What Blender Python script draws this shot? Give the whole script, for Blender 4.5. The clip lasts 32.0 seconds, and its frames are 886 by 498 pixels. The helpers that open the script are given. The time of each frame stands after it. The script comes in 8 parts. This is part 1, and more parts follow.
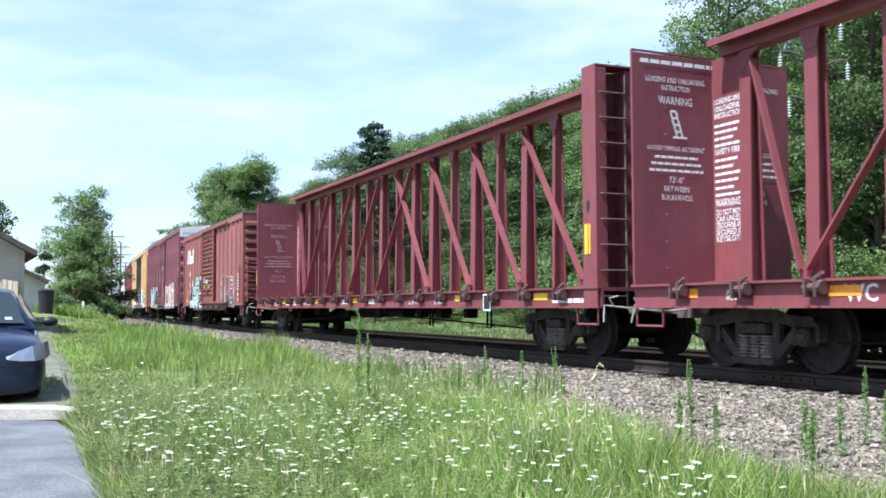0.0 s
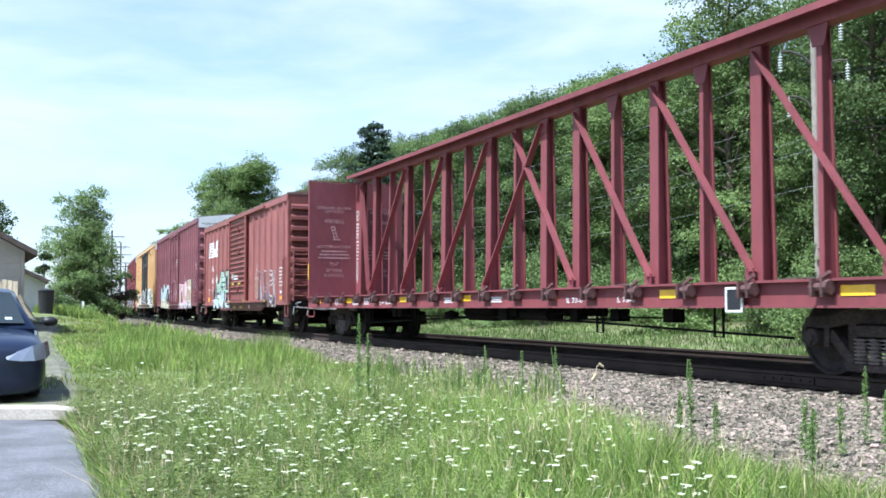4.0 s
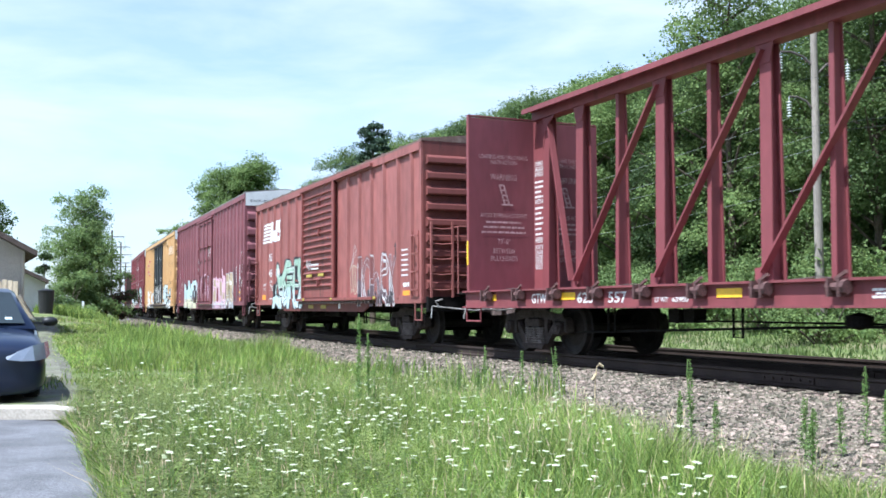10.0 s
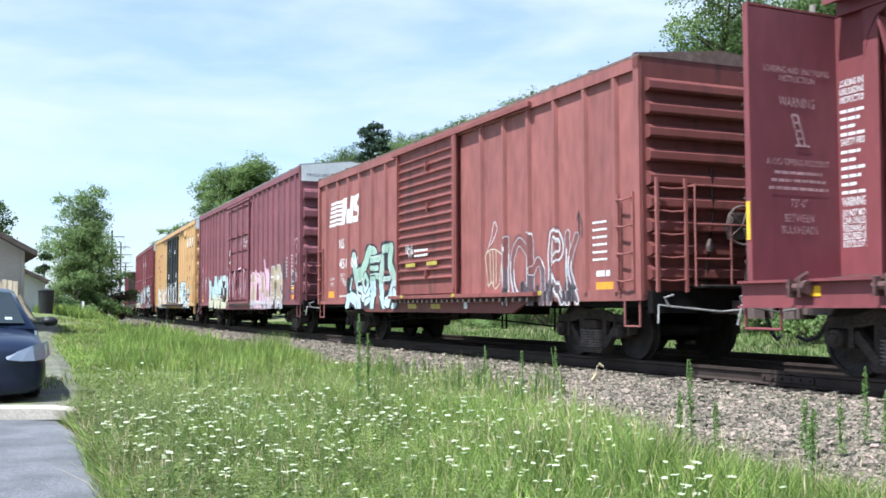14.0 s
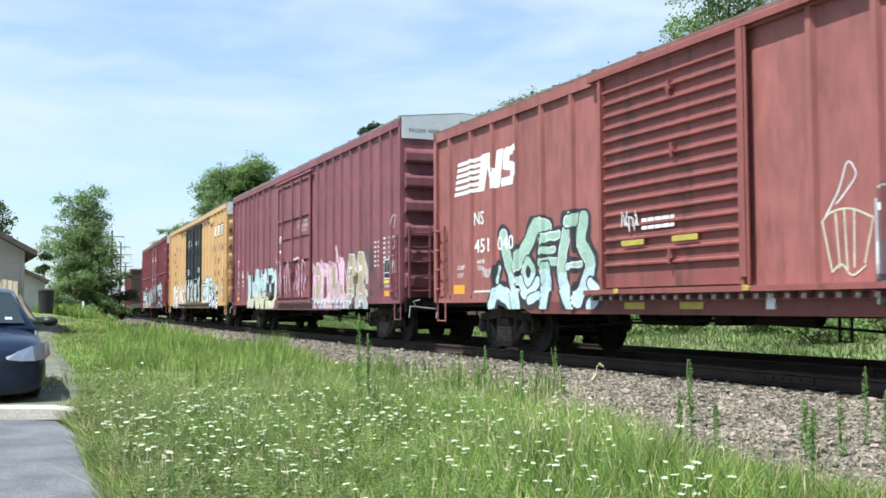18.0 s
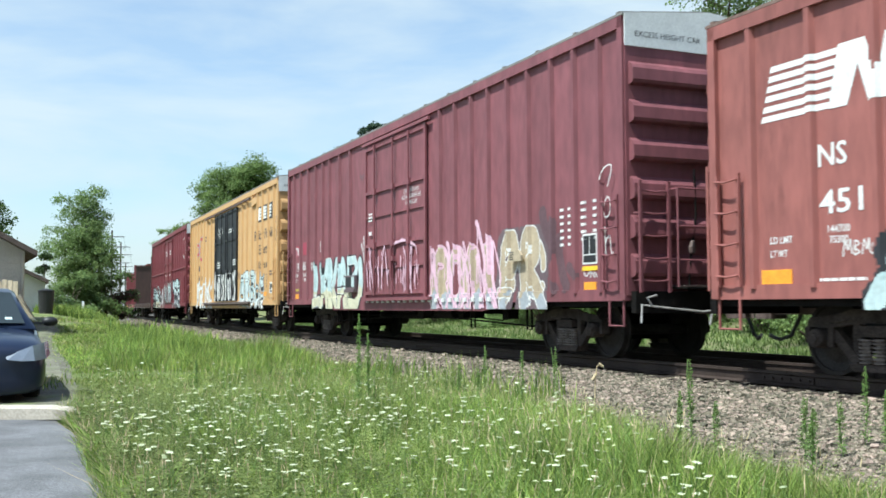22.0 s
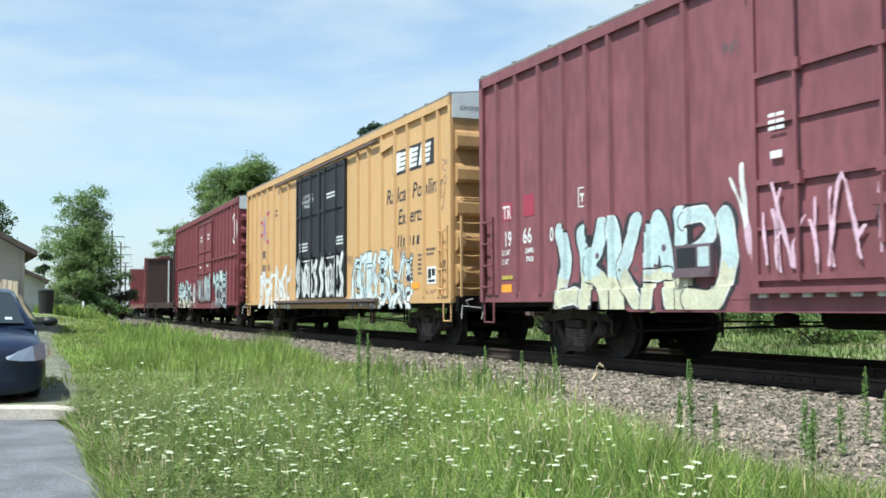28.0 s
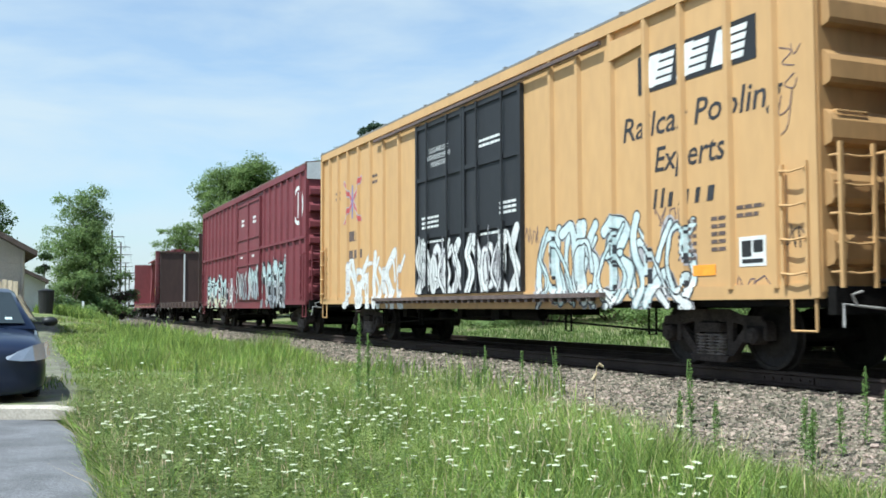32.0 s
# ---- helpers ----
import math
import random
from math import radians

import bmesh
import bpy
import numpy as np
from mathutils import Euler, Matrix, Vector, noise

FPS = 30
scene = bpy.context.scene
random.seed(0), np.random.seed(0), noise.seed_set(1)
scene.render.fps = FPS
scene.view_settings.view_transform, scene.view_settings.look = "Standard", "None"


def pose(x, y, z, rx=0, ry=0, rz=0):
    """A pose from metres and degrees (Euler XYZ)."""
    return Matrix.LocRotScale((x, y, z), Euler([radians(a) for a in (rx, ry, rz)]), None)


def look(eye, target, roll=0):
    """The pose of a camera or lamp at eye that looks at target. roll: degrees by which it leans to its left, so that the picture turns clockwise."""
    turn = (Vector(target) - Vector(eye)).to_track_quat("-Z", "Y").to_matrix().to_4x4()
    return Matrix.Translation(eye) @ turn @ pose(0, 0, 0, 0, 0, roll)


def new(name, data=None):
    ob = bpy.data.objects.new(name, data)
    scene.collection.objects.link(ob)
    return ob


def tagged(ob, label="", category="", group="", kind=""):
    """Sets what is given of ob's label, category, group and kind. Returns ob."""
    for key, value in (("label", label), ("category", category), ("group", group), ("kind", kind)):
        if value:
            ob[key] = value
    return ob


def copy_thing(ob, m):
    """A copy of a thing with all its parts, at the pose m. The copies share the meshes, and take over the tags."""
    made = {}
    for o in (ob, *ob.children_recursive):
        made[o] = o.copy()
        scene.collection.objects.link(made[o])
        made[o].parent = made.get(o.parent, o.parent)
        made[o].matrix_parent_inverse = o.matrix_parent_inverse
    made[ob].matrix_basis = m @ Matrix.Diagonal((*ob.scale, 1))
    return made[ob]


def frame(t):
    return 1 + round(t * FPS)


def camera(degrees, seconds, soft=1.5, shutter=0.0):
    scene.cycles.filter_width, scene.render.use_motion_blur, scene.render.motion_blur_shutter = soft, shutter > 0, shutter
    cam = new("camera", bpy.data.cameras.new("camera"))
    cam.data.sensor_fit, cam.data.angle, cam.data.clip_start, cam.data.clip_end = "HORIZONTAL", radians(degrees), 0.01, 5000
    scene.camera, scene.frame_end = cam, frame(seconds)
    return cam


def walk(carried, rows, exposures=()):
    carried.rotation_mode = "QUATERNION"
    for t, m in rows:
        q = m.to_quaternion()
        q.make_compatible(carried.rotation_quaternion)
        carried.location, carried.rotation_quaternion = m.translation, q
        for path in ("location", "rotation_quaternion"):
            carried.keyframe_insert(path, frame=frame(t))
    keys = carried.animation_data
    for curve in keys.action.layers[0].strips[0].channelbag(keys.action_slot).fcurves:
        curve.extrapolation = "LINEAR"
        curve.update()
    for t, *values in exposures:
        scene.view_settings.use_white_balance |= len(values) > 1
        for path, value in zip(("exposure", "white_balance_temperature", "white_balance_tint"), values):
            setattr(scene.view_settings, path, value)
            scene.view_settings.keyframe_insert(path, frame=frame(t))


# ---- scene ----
# ---- exposure and light ----
# seconds, stops, kelvin, tint
EXPOSURES = ((0.0, 1.17, 5450, 9), (8.0, 1.17, 5450, 9), (13.0, 1.08, 5560, 8), (19.0, 0.88, 5800, 2), (23.0, 0.84, 5850, 0), (28.0, 0.79, 5800, 0), (32.0, 0.75, 5720, 0))
SUN_POWER, SKY_POWER = 4.2, 0.108
CLOUD = (4.35, 4.6, 4.75, 1.0)

# ---- camera: it stands still on the grass verge ----
SECONDS = 32.0
cam = camera(47.42, SECONDS, soft=1.65, shutter=0.5)
EYE = (0.0, 0.0, 0.845)          # 0 is the top of the rails
CAM_POSE = look(EYE, (0.0, 100.0, 0.845 + 100.0 * math.tan(0.057)), -0.18)
walk(cam, [(0.0, CAM_POSE), (SECONDS, CAM_POSE)],
     exposures=EXPOSURES)

# ---- the line of the track: a slow right-hand curve, u metres away along it ----
TH0, CURVE, CURVE2, DIST = 0.4353, 0.0010114, -0.0676e-5, 8.584 + 1.6
_u = np.arange(-80.0, 420.0, 0.5)
_h = TH0 - CURVE * _u - CURVE2 * _u * _u / 2
_x = np.concatenate([[0], np.cumsum(-np.sin((_h[1:] + _h[:-1]) / 2) * 0.5)])
_y = np.concatenate([[0], np.cumsum(np.cos((_h[1:] + _h[:-1]) / 2) * 0.5)])
_x += DIST * math.cos(TH0) - _x[160]
_y += DIST * math.sin(TH0) - _y[160]


def line(u, side=0.0, z=0.0):
    """Place at u metres along the track, side metres from its middle towards the camera's side."""
    h = float(np.interp(u, _u, _h))
    return Vector((float(np.interp(u, _u, _x)) - side * math.cos(h), float(np.interp(u, _u, _y)) - side * math.sin(h), z))


def gone(t):
    """Metres that the train has rolled after t seconds."""
    return 1.6768 * t + 0.0149 * t * t - 0.3376e-4 * t ** 3


# ---- light ----
SUN_AZ = Vector((-0.788, -0.616, 0)).normalized()
SUN_ELEV = radians(62)
sun_dir = Vector((SUN_AZ.x * math.cos(SUN_ELEV), SUN_AZ.y * math.cos(SUN_ELEV), math.sin(SUN_ELEV)))
sun_data = bpy.data.lights.new("sun", "SUN")
sun_data.energy, sun_data.angle, sun_data.color = SUN_POWER, radians(0.53), (1.0, 0.955, 0.88)
sun = new("sun", sun_data)
sun.matrix_world = look(sun_dir * 200, (0, 0, 0))

world = bpy.data.worlds.new("sky")
scene.world = world
world.use_nodes = True
wn, wl = world.node_tree.nodes, world.node_tree.links
wn.clear()
w_out = wn.new("ShaderNodeOutputWorld")
w_bg = wn.new("ShaderNodeBackground")
w_sky = wn.new("ShaderNodeTexSky")
w_sky.sky_type, w_sky.sun_disc = "NISHITA", False
w_sky.sun_elevation, w_sky.sun_rotation = SUN_ELEV, math.atan2(SUN_AZ.x, SUN_AZ.y)
w_sky.air_density, w_sky.dust_density, w_sky.ozone_density = 1.0, 1.2, 1.4
w_bg.inputs["Strength"].default_value = SKY_POWER
# thin streaks of high cloud
w_co = wn.new("ShaderNodeTexCoord")
w_map = wn.new("ShaderNodeMapping")
w_map.inputs["Scale"].default_value = (1.6, 1.0, 6.5)
w_map.inputs["Rotation"].default_value = (0.05, -0.10, 0.0)
w_noise = wn.new("ShaderNodeTexNoise")
w_noise.inputs["Scale"].default_value, w_noise.inputs["Detail"].default_value = 2.1, 7
w_noise.inputs["Roughness"].default_value, w_noise.inputs["Distortion"].default_value = 0.52, 0.35
w_ramp = wn.new("ShaderNodeValToRGB")
w_ramp.color_ramp.elements[0].position, w_ramp.color_ramp.elements[0].color = 0.41, (0.34, 0.34, 0.34, 1)
w_ramp.color_ramp.elements[1].position, w_ramp.color_ramp.elements[1].color = 0.63, (1, 1, 1, 1)
w_mul = wn.new("ShaderNodeMath")
w_mul.operation = "MULTIPLY"
w_mul.inputs[1].default_value = 0.85
w_mix = wn.new("ShaderNodeMix")
w_mix.data_type = "RGBA"
w_mix.inputs["B"].default_value = CLOUD
wl.new(w_co.outputs["Generated"], w_map.inputs["Vector"])
wl.new(w_map.outputs["Vector"], w_noise.inputs["Vector"])
wl.new(w_noise.outputs["Fac"], w_ramp.inputs["Fac"])
wl.new(w_ramp.outputs["Color"], w_mul.inputs[0])
w_sep = wn.new("ShaderNodeSeparateXYZ")
w_air = wn.new("ShaderNodeMapRange")
w_air.inputs["From Min"].default_value, w_air.inputs["From Max"].default_value = 0.30, 0.85
w_air.inputs["To Min"].default_value, w_air.inputs["To Max"].default_value = 1.0, 0.12
w_thin = wn.new("ShaderNodeMath")
w_thin.operation = "MULTIPLY"
wl.new(w_co.outputs["Generated"], w_sep.inputs["Vector"])
wl.new(w_sep.outputs["Z"], w_air.inputs["Value"])
wl.new(w_mul.outputs["Value"], w_thin.inputs[0])
wl.new(w_air.outputs["Result"], w_thin.inputs[1])
wl.new(w_thin.outputs["Value"], w_mix.inputs["Factor"])
wl.new(w_sky.outputs["Color"], w_mix.inputs["A"])
wl.new(w_mix.outputs["Result"], w_bg.inputs["Color"])
wl.new(w_bg.outputs["Background"], w_out.inputs["Surface"])


# ---- materials ----
def material(name, base, rough=0.6, metal=0.0, grain=0.12, scale=(8.0, 45.0), stretch=(1, 1, 1), stain=None, stain_amount=0.0,
             stain_scale=2.0, stain_stretch=(1, 1, 1), bump=0.1, bump_scale=60.0, island=0.0, dents=0.0, through_light=None, coords="Object", coat=0.0, shine=0.5):
    """A surface: base colour varied at two scales, patches of a stain, relief."""
    m = bpy.data.materials.new(name)
    m.use_nodes = True
    n, l = m.node_tree.nodes, m.node_tree.links
    b = n["Principled BSDF"]
    b.inputs["Roughness"].default_value, b.inputs["Metallic"].default_value = rough, metal
    b.inputs["Specular IOR Level"].default_value = shine
    if coat:
        b.inputs["Coat Weight"].default_value, b.inputs["Coat Roughness"].default_value = coat, 0.08
    co = n.new("ShaderNodeTexCoord")
    mp = n.new("ShaderNodeMapping")
    mp.inputs["Scale"].default_value = stretch
    l.new(co.outputs[coords], mp.inputs["Vector"])

    def tex(s, detail=5, vec=None):
        t = n.new("ShaderNodeTexNoise")
        t.inputs["Scale"].default_value, t.inputs["Detail"].default_value = s, detail
        l.new((vec or mp).outputs["Vector"], t.inputs["Vector"])
        return t

    def mixer(kind, fac, a, bb):
        x = n.new("ShaderNodeMix")
        x.data_type, x.blend_type, x.clamp_result = "RGBA", kind, True
        for key, value in (("Factor", fac), ("A", a), ("B", bb)):
            if hasattr(value, "links"):
                l.new(value, x.inputs[key])
            else:
                x.inputs[key].default_value = value
        return x.outputs["Result"]

    col = (*base, 1)
    out = None
    for k, s in enumerate(scale):
        t = tex(s)
        r = n.new("ShaderNodeMapRange")
        r.inputs["From Min"].default_value, r.inputs["From Max"].default_value = 0.3, 0.7
        r.inputs["To Min"].default_value, r.inputs["To Max"].default_value = 1 - grain * 1.6, 1 + grain * 1.6
        l.new(t.outputs["Fac"], r.inputs["Value"])
        g = n.new("ShaderNodeCombineColor")
        for ch in ("Red", "Green", "Blue"):
            l.new(r.outputs["Result"], g.inputs[ch])
        x = n.new("ShaderNodeMix")
        x.data_type, x.blend_type = "RGBA", "MULTIPLY"
        x.inputs["Factor"].default_value = 1.0
        if out is None:
            x.inputs["A"].default_value = col
        else:
            l.new(out, x.inputs["A"])
        l.new(g.outputs["Color"], x.inputs["B"])
        out = x.outputs["Result"]
    if stain is not None:
        ms = n.new("ShaderNodeMapping")
        ms.inputs["Scale"].default_value = stain_stretch
        l.new(co.outputs[coords], ms.inputs["Vector"])
        t = tex(stain_scale, 8, ms)
        t.inputs["Roughness"].default_value = 0.65
        r = n.new("ShaderNodeMapRange")
        edge = 0.72 - 0.42 * stain_amount
        r.inputs["From Min"].default_value, r.inputs["From Max"].default_value = edge, edge + 0.16
        l.new(t.outputs["Fac"], r.inputs["Value"])
        sc = n.new("ShaderNodeMath")
        sc.operation, sc.use_clamp = "MULTIPLY", True
        sc.inputs[1].default_value = 0.8
        l.new(r.outputs["Result"], sc.inputs[0])
        out = mixer("MIX", sc.outputs["Value"], out, (*stain, 1))
    if island:
        geo = n.new("ShaderNodeNewGeometry")
        hsv = n.new("ShaderNodeHueSaturation")
        r = n.new("ShaderNodeMapRange")
        r.inputs["To Min"].default_value, r.inputs["To Max"].default_value = 1 - island, 1 + island
        l.new(geo.outputs["Random Per Island"], r.inputs["Value"])
        l.new(r.outputs["Result"], hsv.inputs["Value"])
        r2 = n.new("ShaderNodeMapRange")
        r2.inputs["To Min"].default_value, r2.inputs["To Max"].default_value = 0.5 + island * 0.06, 0.5 - island * 0.06
        l.new(geo.outputs["Random Per Island"], r2.inputs["Value"])
        l.new(r2.outputs["Result"], hsv.inputs["Hue"])
        l.new(out, hsv.inputs["Color"])
        out = hsv.outputs["Color"]
    l.new(out, b.inputs["Base Color"])
    if bump or dents:
        t = tex(bump_scale, 4)
        h = t.outputs["Fac"]
        bp = n.new("ShaderNodeBump")
        bp.inputs["Strength"].default_value, bp.inputs["Distance"].default_value = bump, 0.02
        l.new(h, bp.inputs["Height"])
        last = bp
        if dents:
            t2 = tex(1.3, 2)
            b2 = n.new("ShaderNodeBump")
            b2.inputs["Strength"].default_value, b2.inputs["Distance"].default_value = dents, 0.25
            l.new(t2.outputs["Fac"], b2.inputs["Height"])
            l.new(bp.outputs["Normal"], b2.inputs["Normal"])
            last = b2
        l.new(last.outputs["Normal"], b.inputs["Normal"])
    if through_light is not None:
        tr = n.new("ShaderNodeBsdfTranslucent")
        mx = n.new("ShaderNodeMixShader")
        mx.inputs["Fac"].default_value = through_light
        l.new(out, tr.inputs["Color"])
        l.new(b.outputs["BSDF"], mx.inputs[1])
        l.new(tr.outputs["BSDF"], mx.inputs[2])
        l.new(mx.outputs["Shader"], n["Material Output"].inputs["Surface"])
    return m


def car_paint(name, base, rust=0.25, grime=(0.09, 0.05, 0.04), grain=0.07):
    return material(name, base, rough=0.62, grain=grain, scale=(0.8, 6.0), stretch=(1, 1, 0.35), stain=grime, stain_amount=rust,
                    stain_scale=1.6, stain_stretch=(2.2, 2.2, 0.45), bump=0.05, bump_scale=70, dents=0.05)


M_NS = car_paint("oxide_red_paint", (0.268, 0.093, 0.080), 0.36, (0.150, 0.050, 0.042), 0.11)
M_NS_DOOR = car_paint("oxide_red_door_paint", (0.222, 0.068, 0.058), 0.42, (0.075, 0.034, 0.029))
# ends and drop sill: a darker red with random darker patches
M_NS_END = car_paint("darker_red_paint", (0.16, 0.045, 0.038), 0.45, (0.07, 0.028, 0.024))
M_TR = car_paint("maroon_paint", (0.196, 0.066, 0.077), 0.36, (0.130, 0.040, 0.049), 0.11)
M_TTX = car_paint("yellow_paint", (0.55, 0.335, 0.146), 0.14, (0.50, 0.29, 0.125), 0.03)
# car's yellow darkened to paint shade on its ends; brown patches are grime
M_TTX_END_SHADE = car_paint("shaded_yellow_paint", (0.42, 0.245, 0.10), 0.35, (0.26, 0.15, 0.07))
M_TTX_DOOR = car_paint("black_door_paint", (0.017, 0.018, 0.021), 0.3, (0.04, 0.038, 0.036))
M_C5 = car_paint("deep_red_paint", (0.165, 0.032, 0.040), 0.25, (0.07, 0.018, 0.02))
M_BEAM = car_paint("faded_red_paint", (0.195, 0.050, 0.054), 0.34, (0.10, 0.03, 0.03))
M_BEAM_DARK = car_paint("dull_maroon_paint", (0.162, 0.042, 0.052), 0.32, (0.10, 0.03, 0.036))
M_BROWN = car_paint("brown_paint", (0.06, 0.032, 0.026), 0.35, (0.04, 0.025, 0.02))
M_TANK = car_paint("grey_tank_paint", (0.32, 0.33, 0.34), 0.3, (0.2, 0.2, 0.2))
M_SILVER = material("galvanised_roof", (0.70, 0.71, 0.70), rough=0.5, metal=0.0, grain=0.06, scale=(2, 30), stain=(0.52, 0.52, 0.50), stain_amount=0.35)
M_ROOF_GREY = material("dull_steel_roof", (0.20, 0.19, 0.175), rough=0.75, grain=0.12, scale=(2, 30), stain=(0.12, 0.10, 0.09), stain_amount=0.4)
M_ROOF = material("rusty_roof", (0.16, 0.10, 0.08), rough=0.75, grain=0.15, stain=(0.25, 0.2, 0.17), stain_amount=0.4)
# near-black base also carries the shade below the cars; its patches are grime
M_UNDER = material("grimy_iron_under_shade", (0.009, 0.008, 0.0075), rough=0.8, grain=0.25, scale=(5, 40), stain=(0.022, 0.017, 0.014), stain_amount=0.3, bump=0.2, shine=0.12)
M_BOGIE = material("dusty_cast_iron", (0.050, 0.039, 0.034), rough=0.85, grain=0.25, scale=(5, 40), stain=(0.016, 0.014, 0.013), stain_amount=0.45, bump=0.25, shine=0.25)
M_WHEEL = material("worn_wheel_steel", (0.034, 0.029, 0.027), rough=0.65, metal=0.2, grain=0.2, scale=(5, 40), stain=(0.014, 0.012, 0.011), stain_amount=0.5, shine=0.2)
M_LINK = material("grey_brown_iron", (0.12, 0.085, 0.075), rough=0.7, grain=0.2, stain=(0.05, 0.035, 0.03), stain_amount=0.4)
# spring colour lightened to stand in for light bounced off the stones
M_SPRING = material("bounce_lit_spring_steel", (0.19, 0.16, 0.145), rough=0.75, grain=0.2, shine=0.2)
M_STRAW = material("straw", (0.42, 0.35, 0.20), rough=0.7, grain=0.14, scale=(0.5, 3), island=0.3, bump=0.0, through_light=0.3)
M_LEVER = material("bare_steel_rod", (0.42, 0.40, 0.38), rough=0.5, metal=0.4, grain=0.15)
M_WHITE = material("white_stencil", (0.72, 0.72, 0.70), rough=0.6, grain=0.06, scale=(6, 40), stain=(0.42, 0.28, 0.26), stain_amount=0.22, stain_scale=5)
M_FADED = material("faded_stencil", (0.45, 0.30, 0.30), rough=0.7, grain=0.1, scale=(6, 40), stain=(0.22, 0.09, 0.09), stain_amount=0.55, stain_scale=9)
M_YELLOW = material("yellow_reflector", (0.85, 0.52, 0.03), rough=0.35, grain=0.06, stain=(0.5, 0.3, 0.05), stain_amount=0.15)
M_DULL_YELLOW = material("dull_yellow_strip", (0.42, 0.33, 0.06), rough=0.5, grain=0.1, stain=(0.2, 0.12, 0.05), stain_amount=0.35)
M_ORANGE = material("orange_plate", (0.85, 0.33, 0.03), rough=0.4, grain=0.06, stain=(0.5, 0.2, 0.05), stain_amount=0.2)
M_BLACK = material("black_paint", (0.018, 0.018, 0.02), rough=0.55, grain=0.1, scale=(3, 30))
M_INK = material("dark_lettering", (0.03, 0.03, 0.035), rough=0.6, grain=0.1, scale=(3, 30))
M_RED = material("red_paint_patch", (0.33, 0.035, 0.07), rough=0.5, grain=0.06, scale=(3, 30))
M_BLUE = material("blue_paint_patch", (0.08, 0.12, 0.45), rough=0.5, grain=0.06, scale=(3, 30))


def spray(name, base):
    return material(name, base, rough=0.55, grain=0.08, scale=(2.5, 18.0), stain=(base[0] * 0.62, base[1] * 0.62, base[2] * 0.64), stain_amount=0.3, stain_scale=3.5, bump=0.02)


S_MINT = spray("mint_spray_paint", (0.34, 0.47, 0.37))
S_AQUA = spray("pale_aqua_spray_paint", (0.47, 0.58, 0.58))
S_PALE = spray("blue_white_spray_paint", (0.58, 0.66, 0.66))
S_WHITE = spray("white_spray_paint", (0.66, 0.66, 0.64))
S_PINK = spray("pink_spray_paint", (0.66, 0.44, 0.53))
S_TAN = spray("tan_spray_paint", (0.42, 0.34, 0.235))
S_CREAM = spray("cream_spray_paint", (0.56, 0.54, 0.39))
S_GREY = spray("silver_spray_paint", (0.40, 0.38, 0.39))
S_STEEL = spray("blue_grey_spray_paint", (0.34, 0.36, 0.39))
S_RED = spray("red_spray_paint", (0.50, 0.10, 0.10))
S_BLUE = spray("blue_spray_paint", (0.16, 0.20, 0.46))
S_DARK = spray("black_spray_paint", (0.03, 0.03, 0.035))
S_MIST = spray("thin_grey_overspray", (0.115, 0.062, 0.072))
S_SMOKE = spray("thin_reddish_overspray", (0.19, 0.072, 0.066))
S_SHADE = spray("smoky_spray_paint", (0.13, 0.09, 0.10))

M_RAIL = material("rusty_rail", (0.055, 0.040, 0.034), rough=0.65, metal=0.2, grain=0.15, scale=(2, 40), stain=(0.04, 0.03, 0.025), stain_amount=0.4, shine=0.2)
M_TIE = material("creosoted_timber", (0.05, 0.04, 0.033), rough=0.9, grain=0.3, scale=(6, 60), stretch=(1, 8, 1), bump=0.4, shine=0.15)
M_BALLAST = material("crushed_stone_bed", (0.105, 0.090, 0.078), rough=0.95, grain=0.3, scale=(9, 30), bump=0.9, bump_scale=24, stain=(0.08, 0.068, 0.058), stain_amount=0.45, stain_scale=14)
M_STONE = material("crushed_stone", (0.196, 0.166, 0.122), rough=0.92, grain=0.22, scale=(4, 40), bump=0.3, island=0.72)
M_GRASS = material("meadow_grass", (0.230, 0.330, 0.074), rough=0.6, shine=0.22, grain=0.24, scale=(0.30, 2.2), island=0.46, bump=0.0, through_light=0.32, stain=(0.32, 0.32, 0.13), stain_amount=0.38, stain_scale=0.6)
M_GRASS_FAR = material("bank_grass", (0.128, 0.188, 0.056), rough=0.65, shine=0.22, grain=0.22, scale=(0.30, 2.2), island=0.36, bump=0.0, through_light=0.35, stain=(0.20, 0.20, 0.09), stain_amount=0.40, stain_scale=0.6)
M_GRASS_DRY = material("pale_grass", (0.36, 0.34, 0.15), rough=0.6, grain=0.14, scale=(0.5, 3), island=0.3, bump=0.0, through_light=0.3)
M_SOIL = material("grassy_ground", (0.125, 0.160, 0.046), rough=0.95, grain=0.25, scale=(0.5, 14), bump=0.8, bump_scale=30, stain=(0.23, 0.19, 0.115), stain_amount=0.62, stain_scale=0.45)
M_GRAVEL = material("gravel_verge", (0.135, 0.130, 0.095), rough=0.95, grain=0.25, scale=(1.5, 22), bump=0.6, bump_scale=35, stain=(0.15, 0.19, 0.06), stain_amount=0.5, stain_scale=1.2)
M_ASPHALT = material("worn_asphalt", (0.165, 0.165, 0.173), rough=0.92, grain=0.26, scale=(1.6, 70), bump=0.9, bump_scale=120, stain=(0.12, 0.12, 0.125), stain_amount=0.35, stain_scale=1.6)
M_CONCRETE = material("old_concrete", (0.46, 0.41, 0.34), rough=0.9, grain=0.12, scale=(3, 40), bump=0.3, stain=(0.34, 0.29, 0.24), stain_amount=0.35, stain_scale=4)
M_BARK = material("bark", (0.10, 0.075, 0.055), rough=0.95, grain=0.3, scale=(4, 30), stretch=(1, 1, 0.3), bump=0.8)
